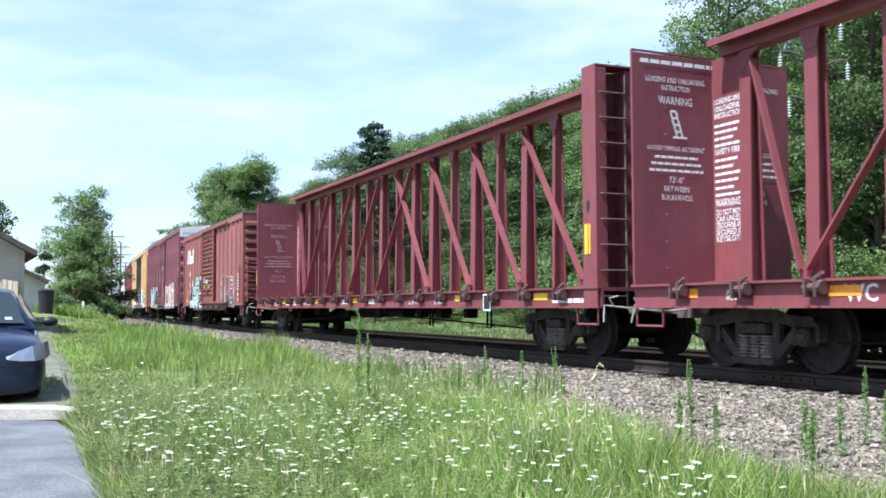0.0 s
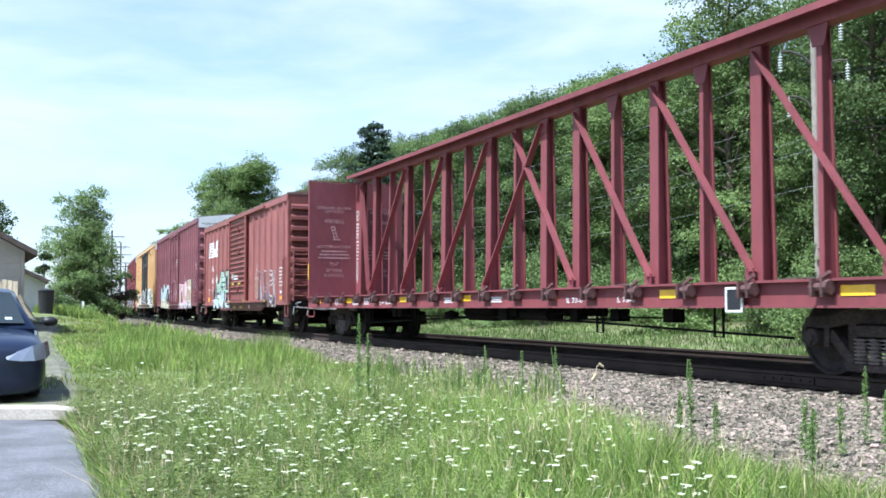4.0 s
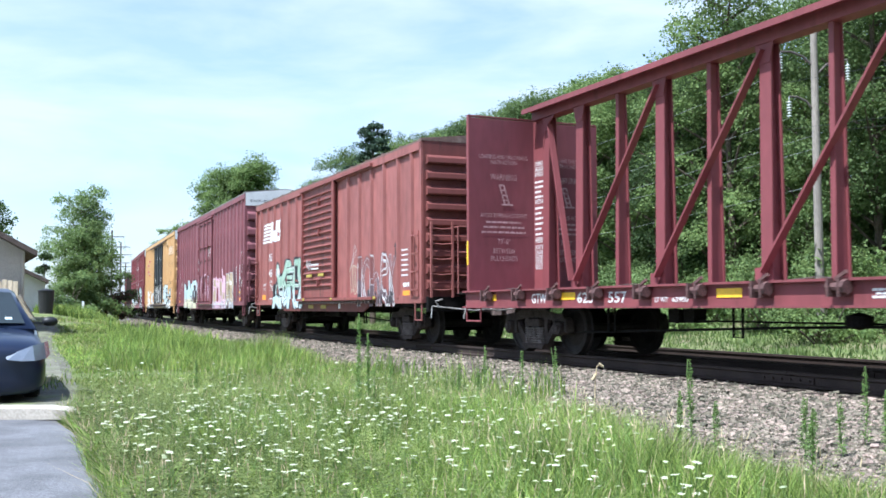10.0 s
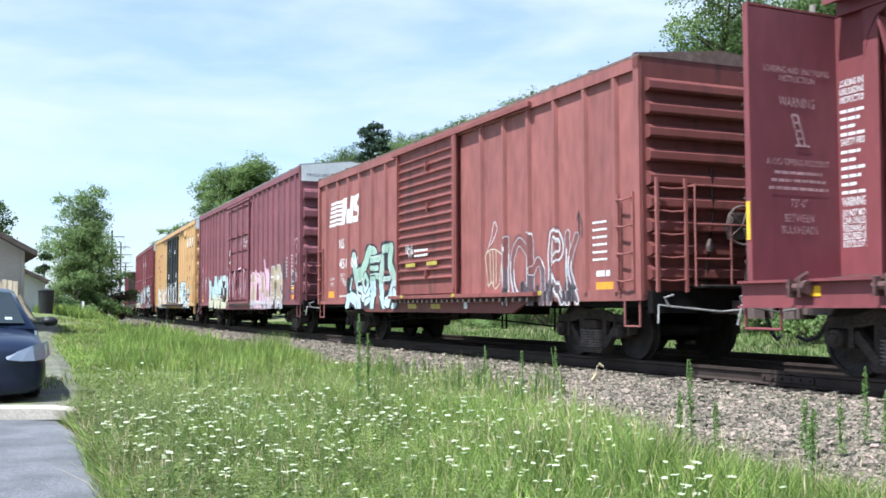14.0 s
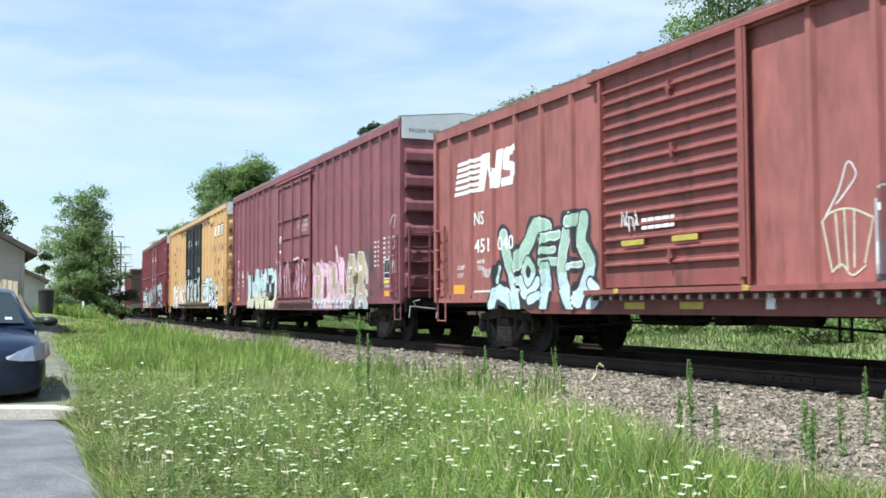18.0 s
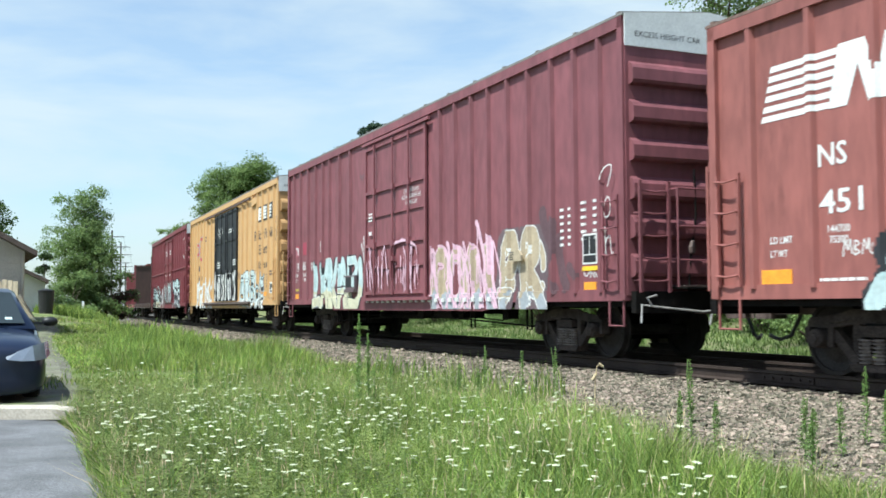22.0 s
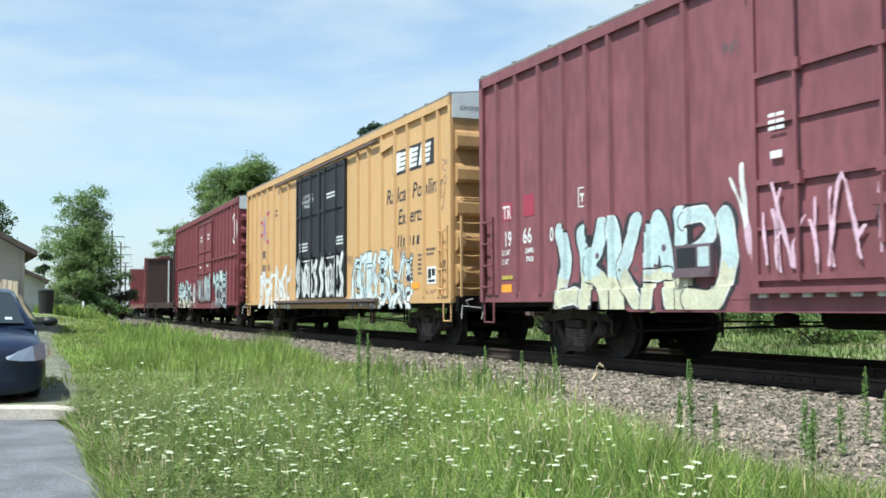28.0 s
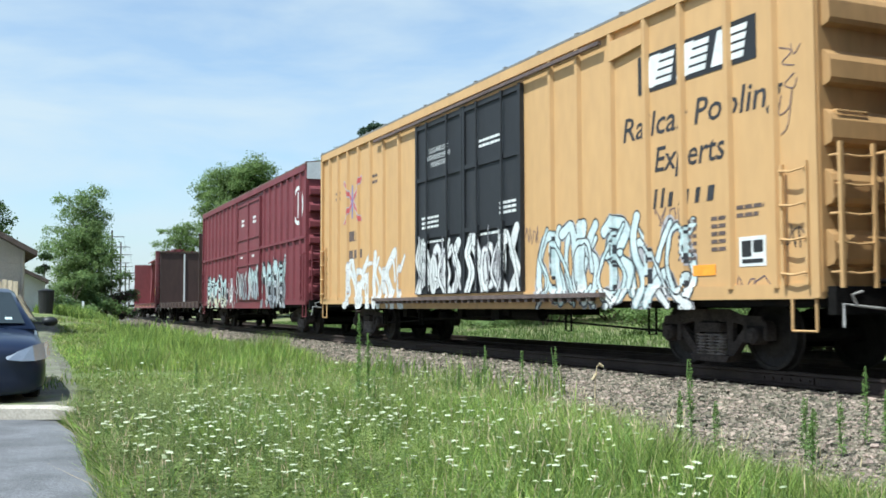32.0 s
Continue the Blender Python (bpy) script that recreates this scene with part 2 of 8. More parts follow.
M_POLE = material("weathered_pole", (0.27, 0.235, 0.20), rough=0.9, grain=0.15, scale=(3, 40), stretch=(1, 1, 0.1), bump=0.4)
M_POLE_FAR = material("dark_pole_timber", (0.10, 0.085, 0.075), rough=0.9, grain=0.15)
M_GLASSY = material("insulator_porcelain", (0.72, 0.74, 0.76), rough=0.2, grain=0.03)
M_WIRE_LIGHT = material("weathered_aluminium_wire", (0.30, 0.31, 0.30), rough=0.6, metal=0.3, grain=0.05)
M_WIRE = material("dull_wire", (0.06, 0.06, 0.06), rough=0.6, metal=0.5, grain=0.05)


def leaf_material(name, base, spread=0.23, clear=0.42):
    return material(name, base, rough=0.65, grain=0.16, scale=(0.22, 0.9), island=spread, bump=0.0, through_light=clear, shine=0.22)


L_MID = leaf_material("broad_leaves", (0.122, 0.180, 0.062))
L_LIGHT = leaf_material("light_leaves", (0.168, 0.238, 0.080))
L_DARK = leaf_material("dark_leaves", (0.080, 0.124, 0.048))
L_PALE = leaf_material("pale_leaves", (0.190, 0.270, 0.098))
L_PINE = leaf_material("pine_needles", (0.050, 0.085, 0.050), 0.3, 0.15)
L_WEED = leaf_material("weed_leaves", (0.29, 0.43, 0.14), 0.25, 0.45)
L_RUST = leaf_material("rust_brown_leaves", (0.085, 0.060, 0.050))
L_FERN = leaf_material("carrot_leaves", (0.215, 0.265, 0.085))
L_STEM = leaf_material("green_stems", (0.20, 0.30, 0.10))
L_CREAM_UMBEL = material("greenish_white_umbels", (0.36, 0.40, 0.215), rough=0.75, grain=0.06, scale=(20, 90), island=0.3, bump=0.2)
L_UMBEL = material("white_umbels", (0.50, 0.53, 0.35), rough=0.7, grain=0.05, scale=(20, 90), island=0.12, bump=0.2)
L_LOW = leaf_material("low_weed_leaves", (0.150, 0.190, 0.062))
L_SEED = material("dry_seed_head", (0.50, 0.40, 0.24), rough=0.8, grain=0.15, scale=(20, 90))


# ---- mesh tools ----
class Shape:
    """Collects corners and faces; boxes, rods, slabs and ribbons are added to one mesh."""

    def __init__(self):
        self.v, self.f = [], []

    def add(self, verts, faces):
        n = len(self.v)
        self.v.extend(verts)
        self.f.extend([tuple(i + n for i in f) for f in faces])
        return self

    def box(self, x0, x1, y0, y1, z0, z1):
        return self.add([(x0, y0, z0), (x1, y0, z0), (x1, y1, z0), (x0, y1, z0), (x0, y0, z1), (x1, y0, z1), (x1, y1, z1), (x0, y1, z1)],
                        [(0, 3, 2, 1), (4, 5, 6, 7), (0, 1, 5, 4), (1, 2, 6, 5), (2, 3, 7, 6), (3, 0, 4, 7)])

    def slab(self, outline, axis, a, b):
        """An outline of (p, q) pairs pushed from a to b along an axis: 'x' takes (y, z), 'y' takes (x, z), 'z' takes (x, y)."""
        def at(p, q, r):
            return {"x": (r, p, q), "y": (p, r, q), "z": (p, q, r)}[axis]
        n = len(outline)
        verts = [at(p, q, a) for p, q in outline] + [at(p, q, b) for p, q in outline]
        faces = [tuple(range(n)), tuple(range(2 * n - 1, n - 1, -1))] + [(i, i + n, (i + 1) % n + n, (i + 1) % n) for i in range(n)]
        return self.add(verts, faces)

    def rod(self, p, q, r, n=6, r2=None):
        p, q = Vector(p), Vector(q)
        d = (q - p).normalized()
        a = d.orthogonal().normalized()
        b = d.cross(a)
        r2 = r if r2 is None else r2
        ring = [(math.cos(2 * math.pi * k / n), math.sin(2 * math.pi * k / n)) for k in range(n)]
        verts = [tuple(p + (a * c + b * s) * r) for c, s in ring] + [tuple(q + (a * c + b * s) * r2) for c, s in ring]
        faces = [(k, (k + 1) % n, (k + 1) % n + n, k + n) for k in range(n)] + [tuple(range(n - 1, -1, -1)), tuple(range(n, 2 * n))]
        return self.add(verts, faces)

    def bent(self, pts, r, n=6):
        pts = [Vector(p) for p in pts]
        verts, faces = [], []
        a = None
        for i, p in enumerate(pts):
            d = (pts[min(i + 1, len(pts) - 1)] - pts[max(i - 1, 0)]).normalized()
            a = d.orthogonal().normalized() if a is None else (a - d * a.dot(d)).normalized()
            b = d.cross(a)
            verts += [tuple(p + (a * math.cos(2 * math.pi * k / n) + b * math.sin(2 * math.pi * k / n)) * r) for k in range(n)]
        for i in range(len(pts) - 1):
            faces += [(i * n + k, i * n + (k + 1) % n, (i + 1) * n + (k + 1) % n, (i + 1) * n + k) for k in range(n)]
        m = (len(pts) - 1) * n
        faces += [tuple(range(n - 1, -1, -1)), tuple(range(m, m + n))]
        return self.add(verts, faces)

    def turned(self, profile, n=24, axis="y", centre=(0, 0, 0)):
        """A profile of (radius, along) turned about an axis."""
        verts, faces = [], []
        for r, a in profile:
            for k in range(n):
                c, s = r * math.cos(2 * math.pi * k / n), r * math.sin(2 * math.pi * k / n)
                x, y, z = {"y": (c, a, s), "z": (c, s, a), "x": (a, c, s)}[axis]
                verts.append((x + centre[0], y + centre[1], z + centre[2]))
        for i in range(len(profile) - 1):
            for k in range(n):
                faces.append((i * n + k, i * n + (k + 1) % n, (i + 1) * n + (k + 1) % n, (i + 1) * n + k))
        return self.add(verts, faces)

    def beam(self, p, q, w, h, up=(0, 0, 1)):
        """A bar of w by h from p to q; w lies across, h along up."""
        p, q, up = Vector(p), Vector(q), Vector(up)
        d = (q - p).normalized()
        a = d.cross(up).normalized() * (w / 2)
        b = a.cross(d).normalized() * (h / 2)
        verts = [tuple(e + s * a + t * b) for e in (p, q) for s, t in ((-1, -1), (1, -1), (1, 1), (-1, 1))]
        return self.add(verts, [(0, 1, 2, 3), (7, 6, 5, 4), (0, 4, 5, 1), (1, 5, 6, 2), (2, 6, 7, 3), (3, 7, 4, 0)])

    def mesh(self, name, smooth=False):
        me = bpy.data.meshes.new(name)
        me.from_pydata(self.v, [], self.f)
        bm = bmesh.new()
        bm.from_mesh(me)
        bmesh.ops.recalc_face_normals(bm, faces=bm.faces)
        bm.to_mesh(me)
        bm.free()
        if smooth:
            me.shade_smooth()
        return me


def part(name, shape, mat, parent=None, label="", at=None, smooth=False):
    """Links a shape as ONE mesh object under a thing or a part."""
    me = shape.mesh(name, smooth) if isinstance(shape, Shape) else shape
    if mat is not None and not me.materials:
        me.materials.append(mat)
    ob = new(name, me)
    ob.parent = parent
    if at is not None:
        ob.matrix_basis = at
    return tagged(ob, label)


def thing(name, label, category, group="", kind="", at=None):
    ob = new(name)
    ob.empty_display_size = 0.2
    if at is not None:
        ob.matrix_basis = at
    return tagged(ob, label, category, group, kind)


def letters(words, height, place, squeeze=1.0, centre=False, bold=0.0, fit=0.0):
    """Flat lettering as a Shape; place(p, q) gives the point for p across and q up."""
    cu = bpy.data.curves.new("lettering", "FONT")
    cu.body, cu.size, cu.fill_mode, cu.resolution_u = words, height * 1.38, "FRONT", 2
    cu.offset = bold * height
    if centre:
        cu.align_x = "CENTER"
    ob = new("lettering", cu)
    dg = bpy.context.evaluated_depsgraph_get()
    dg.update()
    me = bpy.data.meshes.new_from_object(ob.evaluated_get(dg))
    if fit:
        xs = [v.co.x for v in me.vertices]
        squeeze = fit / (max(xs) - min(xs))
    s = Shape()
    s.add([place(v.co.x * squeeze, v.co.y) for v in me.vertices], [tuple(p.vertices) for p in me.polygons])
    bpy.data.objects.remove(ob)
    bpy.data.curves.remove(cu)
    bpy.data.meshes.remove(me)
    return s


def ribbon(shape, pts, width, place, lift):
    """A painted stroke with round ends through pts (p, q), lifted off its surface."""
    out_l, out_r = [], []
    n = len(pts)
    for i, (p, q) in enumerate(pts):
        a, b = pts[max(0, i - 1)], pts[min(n - 1, i + 1)]
        dx, dz = b[0] - a[0], b[1] - a[1]
        d = math.hypot(dx, dz) or 1
        w = (width[i] if isinstance(width, list) else width) / 2
        out_l.append((p - dz / d * w, q + dx / d * w))
        out_r.append((p + dz / d * w, q - dx / d * w))
    ring = out_l + out_r[::-1]
    verts = [place(p, q, lift) for p, q in ring]
    m = len(ring)
    shape.add(verts, [(i, i + 1, m - 2 - i, m - 1 - i) for i in range(n - 1)])


# ---- the ground: one sheet to the horizon ----
LOT = -0.355
NEAR_RAIL, FAR_RAIL = 0.7525, -0.7525


def along(x, y):
    """Metres along the track and to its near side for a place on the ground."""
    i = int(np.argmin((_x - x) ** 2 + (_y - y) ** 2))
    h = _h[i]
    return _u[i] + (-(x - _x[i]) * math.sin(h) + (y - _y[i]) * math.cos(h)), -(x - _x[i]) * math.cos(h) - (y - _y[i]) * math.sin(h)


def ease(t):
    t = min(1.0, max(0.0, t))
    return t * t * (3 - 2 * t)


def rise(y, side):
    """The verge climbs gently towards the sheds."""
    return 1.12 * ease((y - 16.0) / 32.0) * ease((side - 3.2) / 6.0)


def height(x, y):
    u, side = along(x, y)
    z = LOT - 0.02 + 0.035 * noise.noise(Vector((x * 0.25, y * 0.25, 0))) + 0.02 * noise.noise(Vector((x * 1.1, y * 1.1, 4)))
    z += rise(y, side)
    if side < -2.0:                               # beyond the track it falls to a ditch, then a bank climbs to the wood
        z = -0.36 - 0.30 * min(1, max(0, (-side - 2.2) / 3)) + 0.085 * max(0, -side - 9.0) * min(1, max(0, (-side - 9.0) / 8)) * (1 if side > -60 else 0.85)
        z = min(z, 6.0)
    if abs(side) < 2.2:
        z = min(z, -0.42)
    return z


def lot_edge(y):
    """x of the asphalt's edge at y."""
    ys, xs = (-30.0, 3.0, 6.44, 9.21, 10.5, 12.2, 14.0, 20.6, 32.0), (-0.2, -0.75, -2.14, -3.30, -3.95, -4.45, -5.1, -8.1, -13.0)
    return float(np.interp(y, ys, xs))


def grid_mesh(name, xs, ys, fz, mat):
    verts = [(x, y, fz(x, y)) for y in ys for x in xs]
    n = len(xs)
    faces = [(j * n + i, j * n + i + 1, (j + 1) * n + i + 1, (j + 1) * n + i) for j in range(len(ys) - 1) for i in range(n - 1)]
    me = bpy.data.meshes.new(name)
    me.from_pydata(verts, [], faces)
    me.shade_smooth()
    me.materials.append(mat)
    return me


gx = [-4000, -1500, -600, -300, -180] + [-120 + 4 * k for k in range(18)] + [-48 + 1.5 * k for k in range(60)] + [44 + 5 * k for k in range(14)] + [140, 240, 500, 1500, 4000]
gy = [-4000, -1000, -300, -100, -40, -20, -10] + [-4 + 1.0 * k for k in range(60)] + [58 + 3 * k for k in range(50)] + [215, 240, 280, 340, 450, 700, 1500, 4000]
ground = part("ground", grid_mesh("ground", gx, gy, lambda x, y: height(x, y) if abs(x) < 300 and -50 < y < 300 else -0.5, M_SOIL), None)
tagged(ground, "rough green grass and bare soil beside the track", "ground", kind="structure")

# asphalt of the parking lot, and the gravel strip behind it
ly = [-30, -10, 0, 3, 5, 6.44, 7.5, 8.4, 9.21, 9.9, 10.5, 11.3, 12.2, 13, 14, 17, 20.6, 26, 32]
lot = Shape()
lv = []
for y in ly:
    e = lot_edge(y) + 0.05 * math.sin(y * 2.3) + 0.03 * math.sin(y * 5.1)
    k = rise(y, 9.0)
    lv += [(-40.0, y, LOT + 0.045 + k), (e - 0.35, y, LOT + 0.045 + k), (e, y, LOT + 0.03 + k), (e + 0.02, y, LOT - 0.08 + k)]
lot.add(lv, [(4 * i + k, 4 * i + k + 1, 4 * i + k + 5, 4 * i + k + 4) for i in range(len(ly) - 1) for k in range(3)])
tagged(part("pavement", lot, M_ASPHALT), "worn grey asphalt of a parking lot", "pavement", kind="structure")
gv = Shape()
verge = []
for y in [11.0, 12.5, 14.5, 17, 20, 24, 28, 33]:
    e = lot_edge(y)
    k = LOT + rise(y, 9.0)
    verge += [(e - (0.5 if y < 12 else 1.9), y, k + 0.052), (e + 0.15 + 0.1 * math.sin(y), y, k + 0.05), (e + 0.45 + 0.02 * (y - 10) + 0.15 * math.sin(y * 1.7), y, k - 0.10)]
gv.add(verge, [(3 * i + k, 3 * i + k + 1, 3 * i + k + 4, 3 * i + k + 3) for i in range(7) for k in range(2)])
tagged(part("gravel_verge", gv, M_GRAVEL), "thin gravel along the asphalt's edge", "gravel", kind="structure")


def kerb_stone(x0, x1, y):
    k = thing("kerb", "cream concrete wheel stop at the head of a parking bay", "kerb", "wheel stops")
    s = Shape()
    z = LOT + 0.045
    prof = [(-0.13, z), (-0.115, z + 0.11), (-0.06, z + 0.135), (0.06, z + 0.135), (0.115, z + 0.11), (0.13, z)]
    n = len(prof)
    secs = []
    for x, f in ((x0, 1), (x1 - 0.38, 1), (x1 - 0.16, 0.82), (x1, 0.30)):
        secs += [(x, p[0] * (0.65 + 0.35 * f), z + (p[1] - z) * f) for p in prof]
    s.add(secs, [tuple(range(n - 1, -1, -1)), tuple(range(3 * n, 4 * n))] + [(i * n + j, i * n + j + 1, (i + 1) * n + j + 1, (i + 1) * n + j) for i in range(3) for j in range(n - 1)])
    part("stone", s, M_CONCRETE, k)
    k.matrix_basis = Matrix.Translation((0, y, 0)) @ Matrix.Rotation(0.0, 4, "Z")
    return k


kerb_stone(-6.1, -3.74, 10.65)

# ---- ballast, ties and rails ----
SHOULDER_U, SHOULDER_W = (-60, 2, 8, 12, 18, 30, 60, 140, 400), (6.3, 5.7, 4.7, 3.95, 3.35, 3.05, 2.9, 2.6, 2.6)


def shoulder(u):
    """Reach of the stones on the near side at u."""
    return float(np.interp(u, SHOULDER_U, SHOULDER_W)) + 0.18 * math.sin(u * 1.3) + 0.12 * math.sin(u * 3.1 + 1)


bed = Shape()
us = [-60 + 1.0 * k for k in range(140)] + [80 + 4 * k for k in range(60)]
rowv = []
for u in us:
    w = shoulder(u)
    for side, z in ((w + 0.25, LOT - 0.10), (w, LOT + 0.0), (2.1, -0.275), (1.35, -0.225), (0.45, -0.215), (-0.45, -0.215), (-1.35, -0.225), (-2.2, -0.30), (-3.1, -0.60), (-3.4, -0.78)):
        p = line(u, side, z)
        rowv.append((p.x, p.y, p.z))
bed.add(rowv, [(10 * i + k, 10 * i + k + 1, 10 * i + k + 11, 10 * i + k + 10) for i in range(len(us) - 1) for k in range(9)])
ballast = tagged(part("ballast", bed, M_BALLAST, smooth=True), "grey-brown crushed stone bed of the track", "ballast", kind="structure")


def stones():
    """Loose stones over the near shoulder, each a rough eight-cornered lump."""
    r = np.random.RandomState(7)
    base = np.array([(-1, -1, -1), (1, -1, -1), (1, 1, -1), (-1, 1, -1), (-1, -1, 1), (1, -1, 1), (1, 1, 1), (-1, 1, 1)], float)
    quads = np.array([(4, 5, 6, 7), (0, 1, 5, 4), (1, 2, 6, 5), (2, 3, 7, 6), (3, 0, 4, 7)])
    vs = []
    bands = [(0.5, 7, 38000, 0.0110), (7, 14, 40000, 0.0115), (14, 24, 27000, 0.0125), (24, 45, 17000, 0.0155), (45, 90, 6000, 0.0220)]
    for u0, u1, m, size in bands:
        u = r.uniform(u0, u1, m)
        w = np.interp(u, SHOULDER_U, SHOULDER_W) + 0.18 * np.sin(u * 1.3) + 0.12 * np.sin(u * 3.1 + 1)
        t = r.rand(m)
        side = 0.9 + (w + 0.35 - 0.9) * t
        z = np.where(side < 1.35, -0.222, np.where(side < 2.1, -0.225 - 0.05 * (side - 1.35) / 0.75, -0.275 + (LOT + 0.275) * (side - 2.1) / np.maximum(w - 2.1, 0.1)))
        h = np.interp(u, _u, _h)
        x, y = np.interp(u, _u, _x) - side * np.cos(h), np.interp(u, _u, _y) - side * np.sin(h)
        s = size * (0.75 + 0.75 * r.rand(m) ** 1.6) * np.where(r.rand(m) < 0.05, 1.7, 1.0)
        c = base[None] * (0.62 + 0.62 * r.rand(m, 8, 3)) * np.array([1.2, 0.95, 0.85]) * s[:, None, None]
        tilt, spin = r.uniform(-1.3, 1.3, m), r.uniform(0, 6.28, m)
        ct, st, cs, ss = np.cos(tilt)[:, None], np.sin(tilt)[:, None], np.cos(spin)[:, None], np.sin(spin)[:, None]
        q = np.stack([c[..., 0], c[..., 1] * ct - c[..., 2] * st, c[..., 1] * st + c[..., 2] * ct], -1)
        q = np.stack([q[..., 0] * cs - q[..., 1] * ss, q[..., 0] * ss + q[..., 1] * cs, q[..., 2]], -1)
        vs.append((q + np.stack([x, y, z + s * (0.2 + 0.9 * r.rand(m))], -1)[:, None, :]).reshape(-1, 3))
    v = np.concatenate(vs)
    f = (quads[None] + 8 * np.arange(len(v) // 8)[:, None, None]).reshape(-1, 4)
    me = bpy.data.meshes.new("ballast_stones")
    me.from_pydata(v.tolist(), [], f.tolist())
    me.materials.append(M_STONE)
    ob = part("ballast_stones", me, None)
    tagged(ob, "loose crushed stones on the track's shoulder", "stones", kind="stuff")


stones()


def rail_along(side, name, label, z=0.0):
    prof = [(-0.036, 0.0), (0.036, 0.0), (0.037, -0.038), (0.010, -0.052), (0.009, -0.145), (0.070, -0.168), (0.070, -0.180), (-0.070, -0.180), (-0.070, -0.168), (-0.009, -0.145), (-0.010, -0.052), (-0.037, -0.038)]
    n = len(prof)
    ob = thing(name, label, "rail", "rails of the track")
    ends = [-60.0, -2.0, 9.9, 21.8, 33.7, 45.6, 57.5, 81.3, 105.1, 385.0]
    for u0, u1 in zip(ends, ends[1:]):
        m = max(4, int((u1 - u0) / (1.5 if u1 < 106 else 4.0)))
        s, v = Shape(), []
        for k in range(m + 1):
            for a, b in prof:
                p = line(u0 + 0.004 + (u1 - u0 - 0.008) * k / m, side + a, z + b)
                v.append((p.x, p.y, p.z))
        s.add(v, [(i * n + k, i * n + (k + 1) % n, (i + 1) * n + (k + 1) % n, (i + 1) * n + k) for i in range(m) for k in range(n)] + [tuple(range(n)), tuple(range((m + 1) * n - 1, m * n - 1, -1))])
        part("rail_length", s, M_RAIL, ob)
    return ob


rail_near = rail_along(NEAR_RAIL, "rail", "long rusty steel rail on timber ties")
rail_far = rail_along(FAR_RAIL, "rail", "long rusty steel rail on timber ties")
spare = rail_along(-3.30, "spare_rail", "spare rusty rail lying beside the track", -0.06)
for u in (9.9, 21.8, 33.7, 45.6):
    plates = Shape()
    for k in range(6):
        p = line(u - 0.4 + k * 0.16, NEAR_RAIL + 0.035, -0.095)
        plates.rod(p, line(u - 0.4 + k * 0.16, NEAR_RAIL + 0.062, -0.095), 0.018, 6)
    a, b = line(u - 0.46, NEAR_RAIL + 0.026, -0.095), line(u + 0.46, NEAR_RAIL + 0.026, -0.095)
    plates.beam(a, b, 0.022, 0.085)
    part("joint_bar", plates, M_RAIL, rail_near)

tie_me = Shape().box(-0.115, 0.115, -1.30, 1.30, -0.36, -0.184).mesh("tie")
tie_me.materials.append(M_TIE)
bed_ties = thing("tie_bed", "dark timber ties bedded in the ballast", "railway ties")
for k in range(260):
    u = -8 + k * 0.53
    if u > 128:
        break
    p, q = line(u), line(u + 0.5)
    part("tie", tie_me, None, bed_ties, at=Matrix.Translation((p.x, p.y, random.uniform(-0.012, 0.0))) @ Matrix.Rotation(math.atan2((q - p).y, (q - p).x) + random.uniform(-0.012, 0.012), 4, "Z"))


# ---- the train: built about each car's middle, x forwards along its way, -y the side towards the camera ----
WHEEL_R = 0.457
AXLE = 0.89
MOVERS = []        # (car, middle, half the distance of its bogies)
WHEELS = []        # (wheelset, car)


def wheelset_shape():
    s = Shape()
    for side in (-1, 1):
        rim = [(0.10, 0.70), (0.13, 0.69), (0.30, 0.735), (0.395, 0.715), (0.40, 0.675), (WHEEL_R + 0.028, 0.682), (WHEEL_R + 0.028, 0.706),
               (WHEEL_R + 0.004, 0.722), (WHEEL_R - 0.003, 0.812), (0.405, 0.815), (0.395, 0.79), (0.30, 0.765), (0.13, 0.80), (0.10, 0.80)]
        s.turned([(r, side * a) for r, a in rim], 32, "y")
        s.rod((0, side * 0.8, 0), (0, side * 1.06, 0), 0.085, 12)
    s.rod((0, -0.72, 0), (0, 0.72, 0), 0.09, 10)
    return s


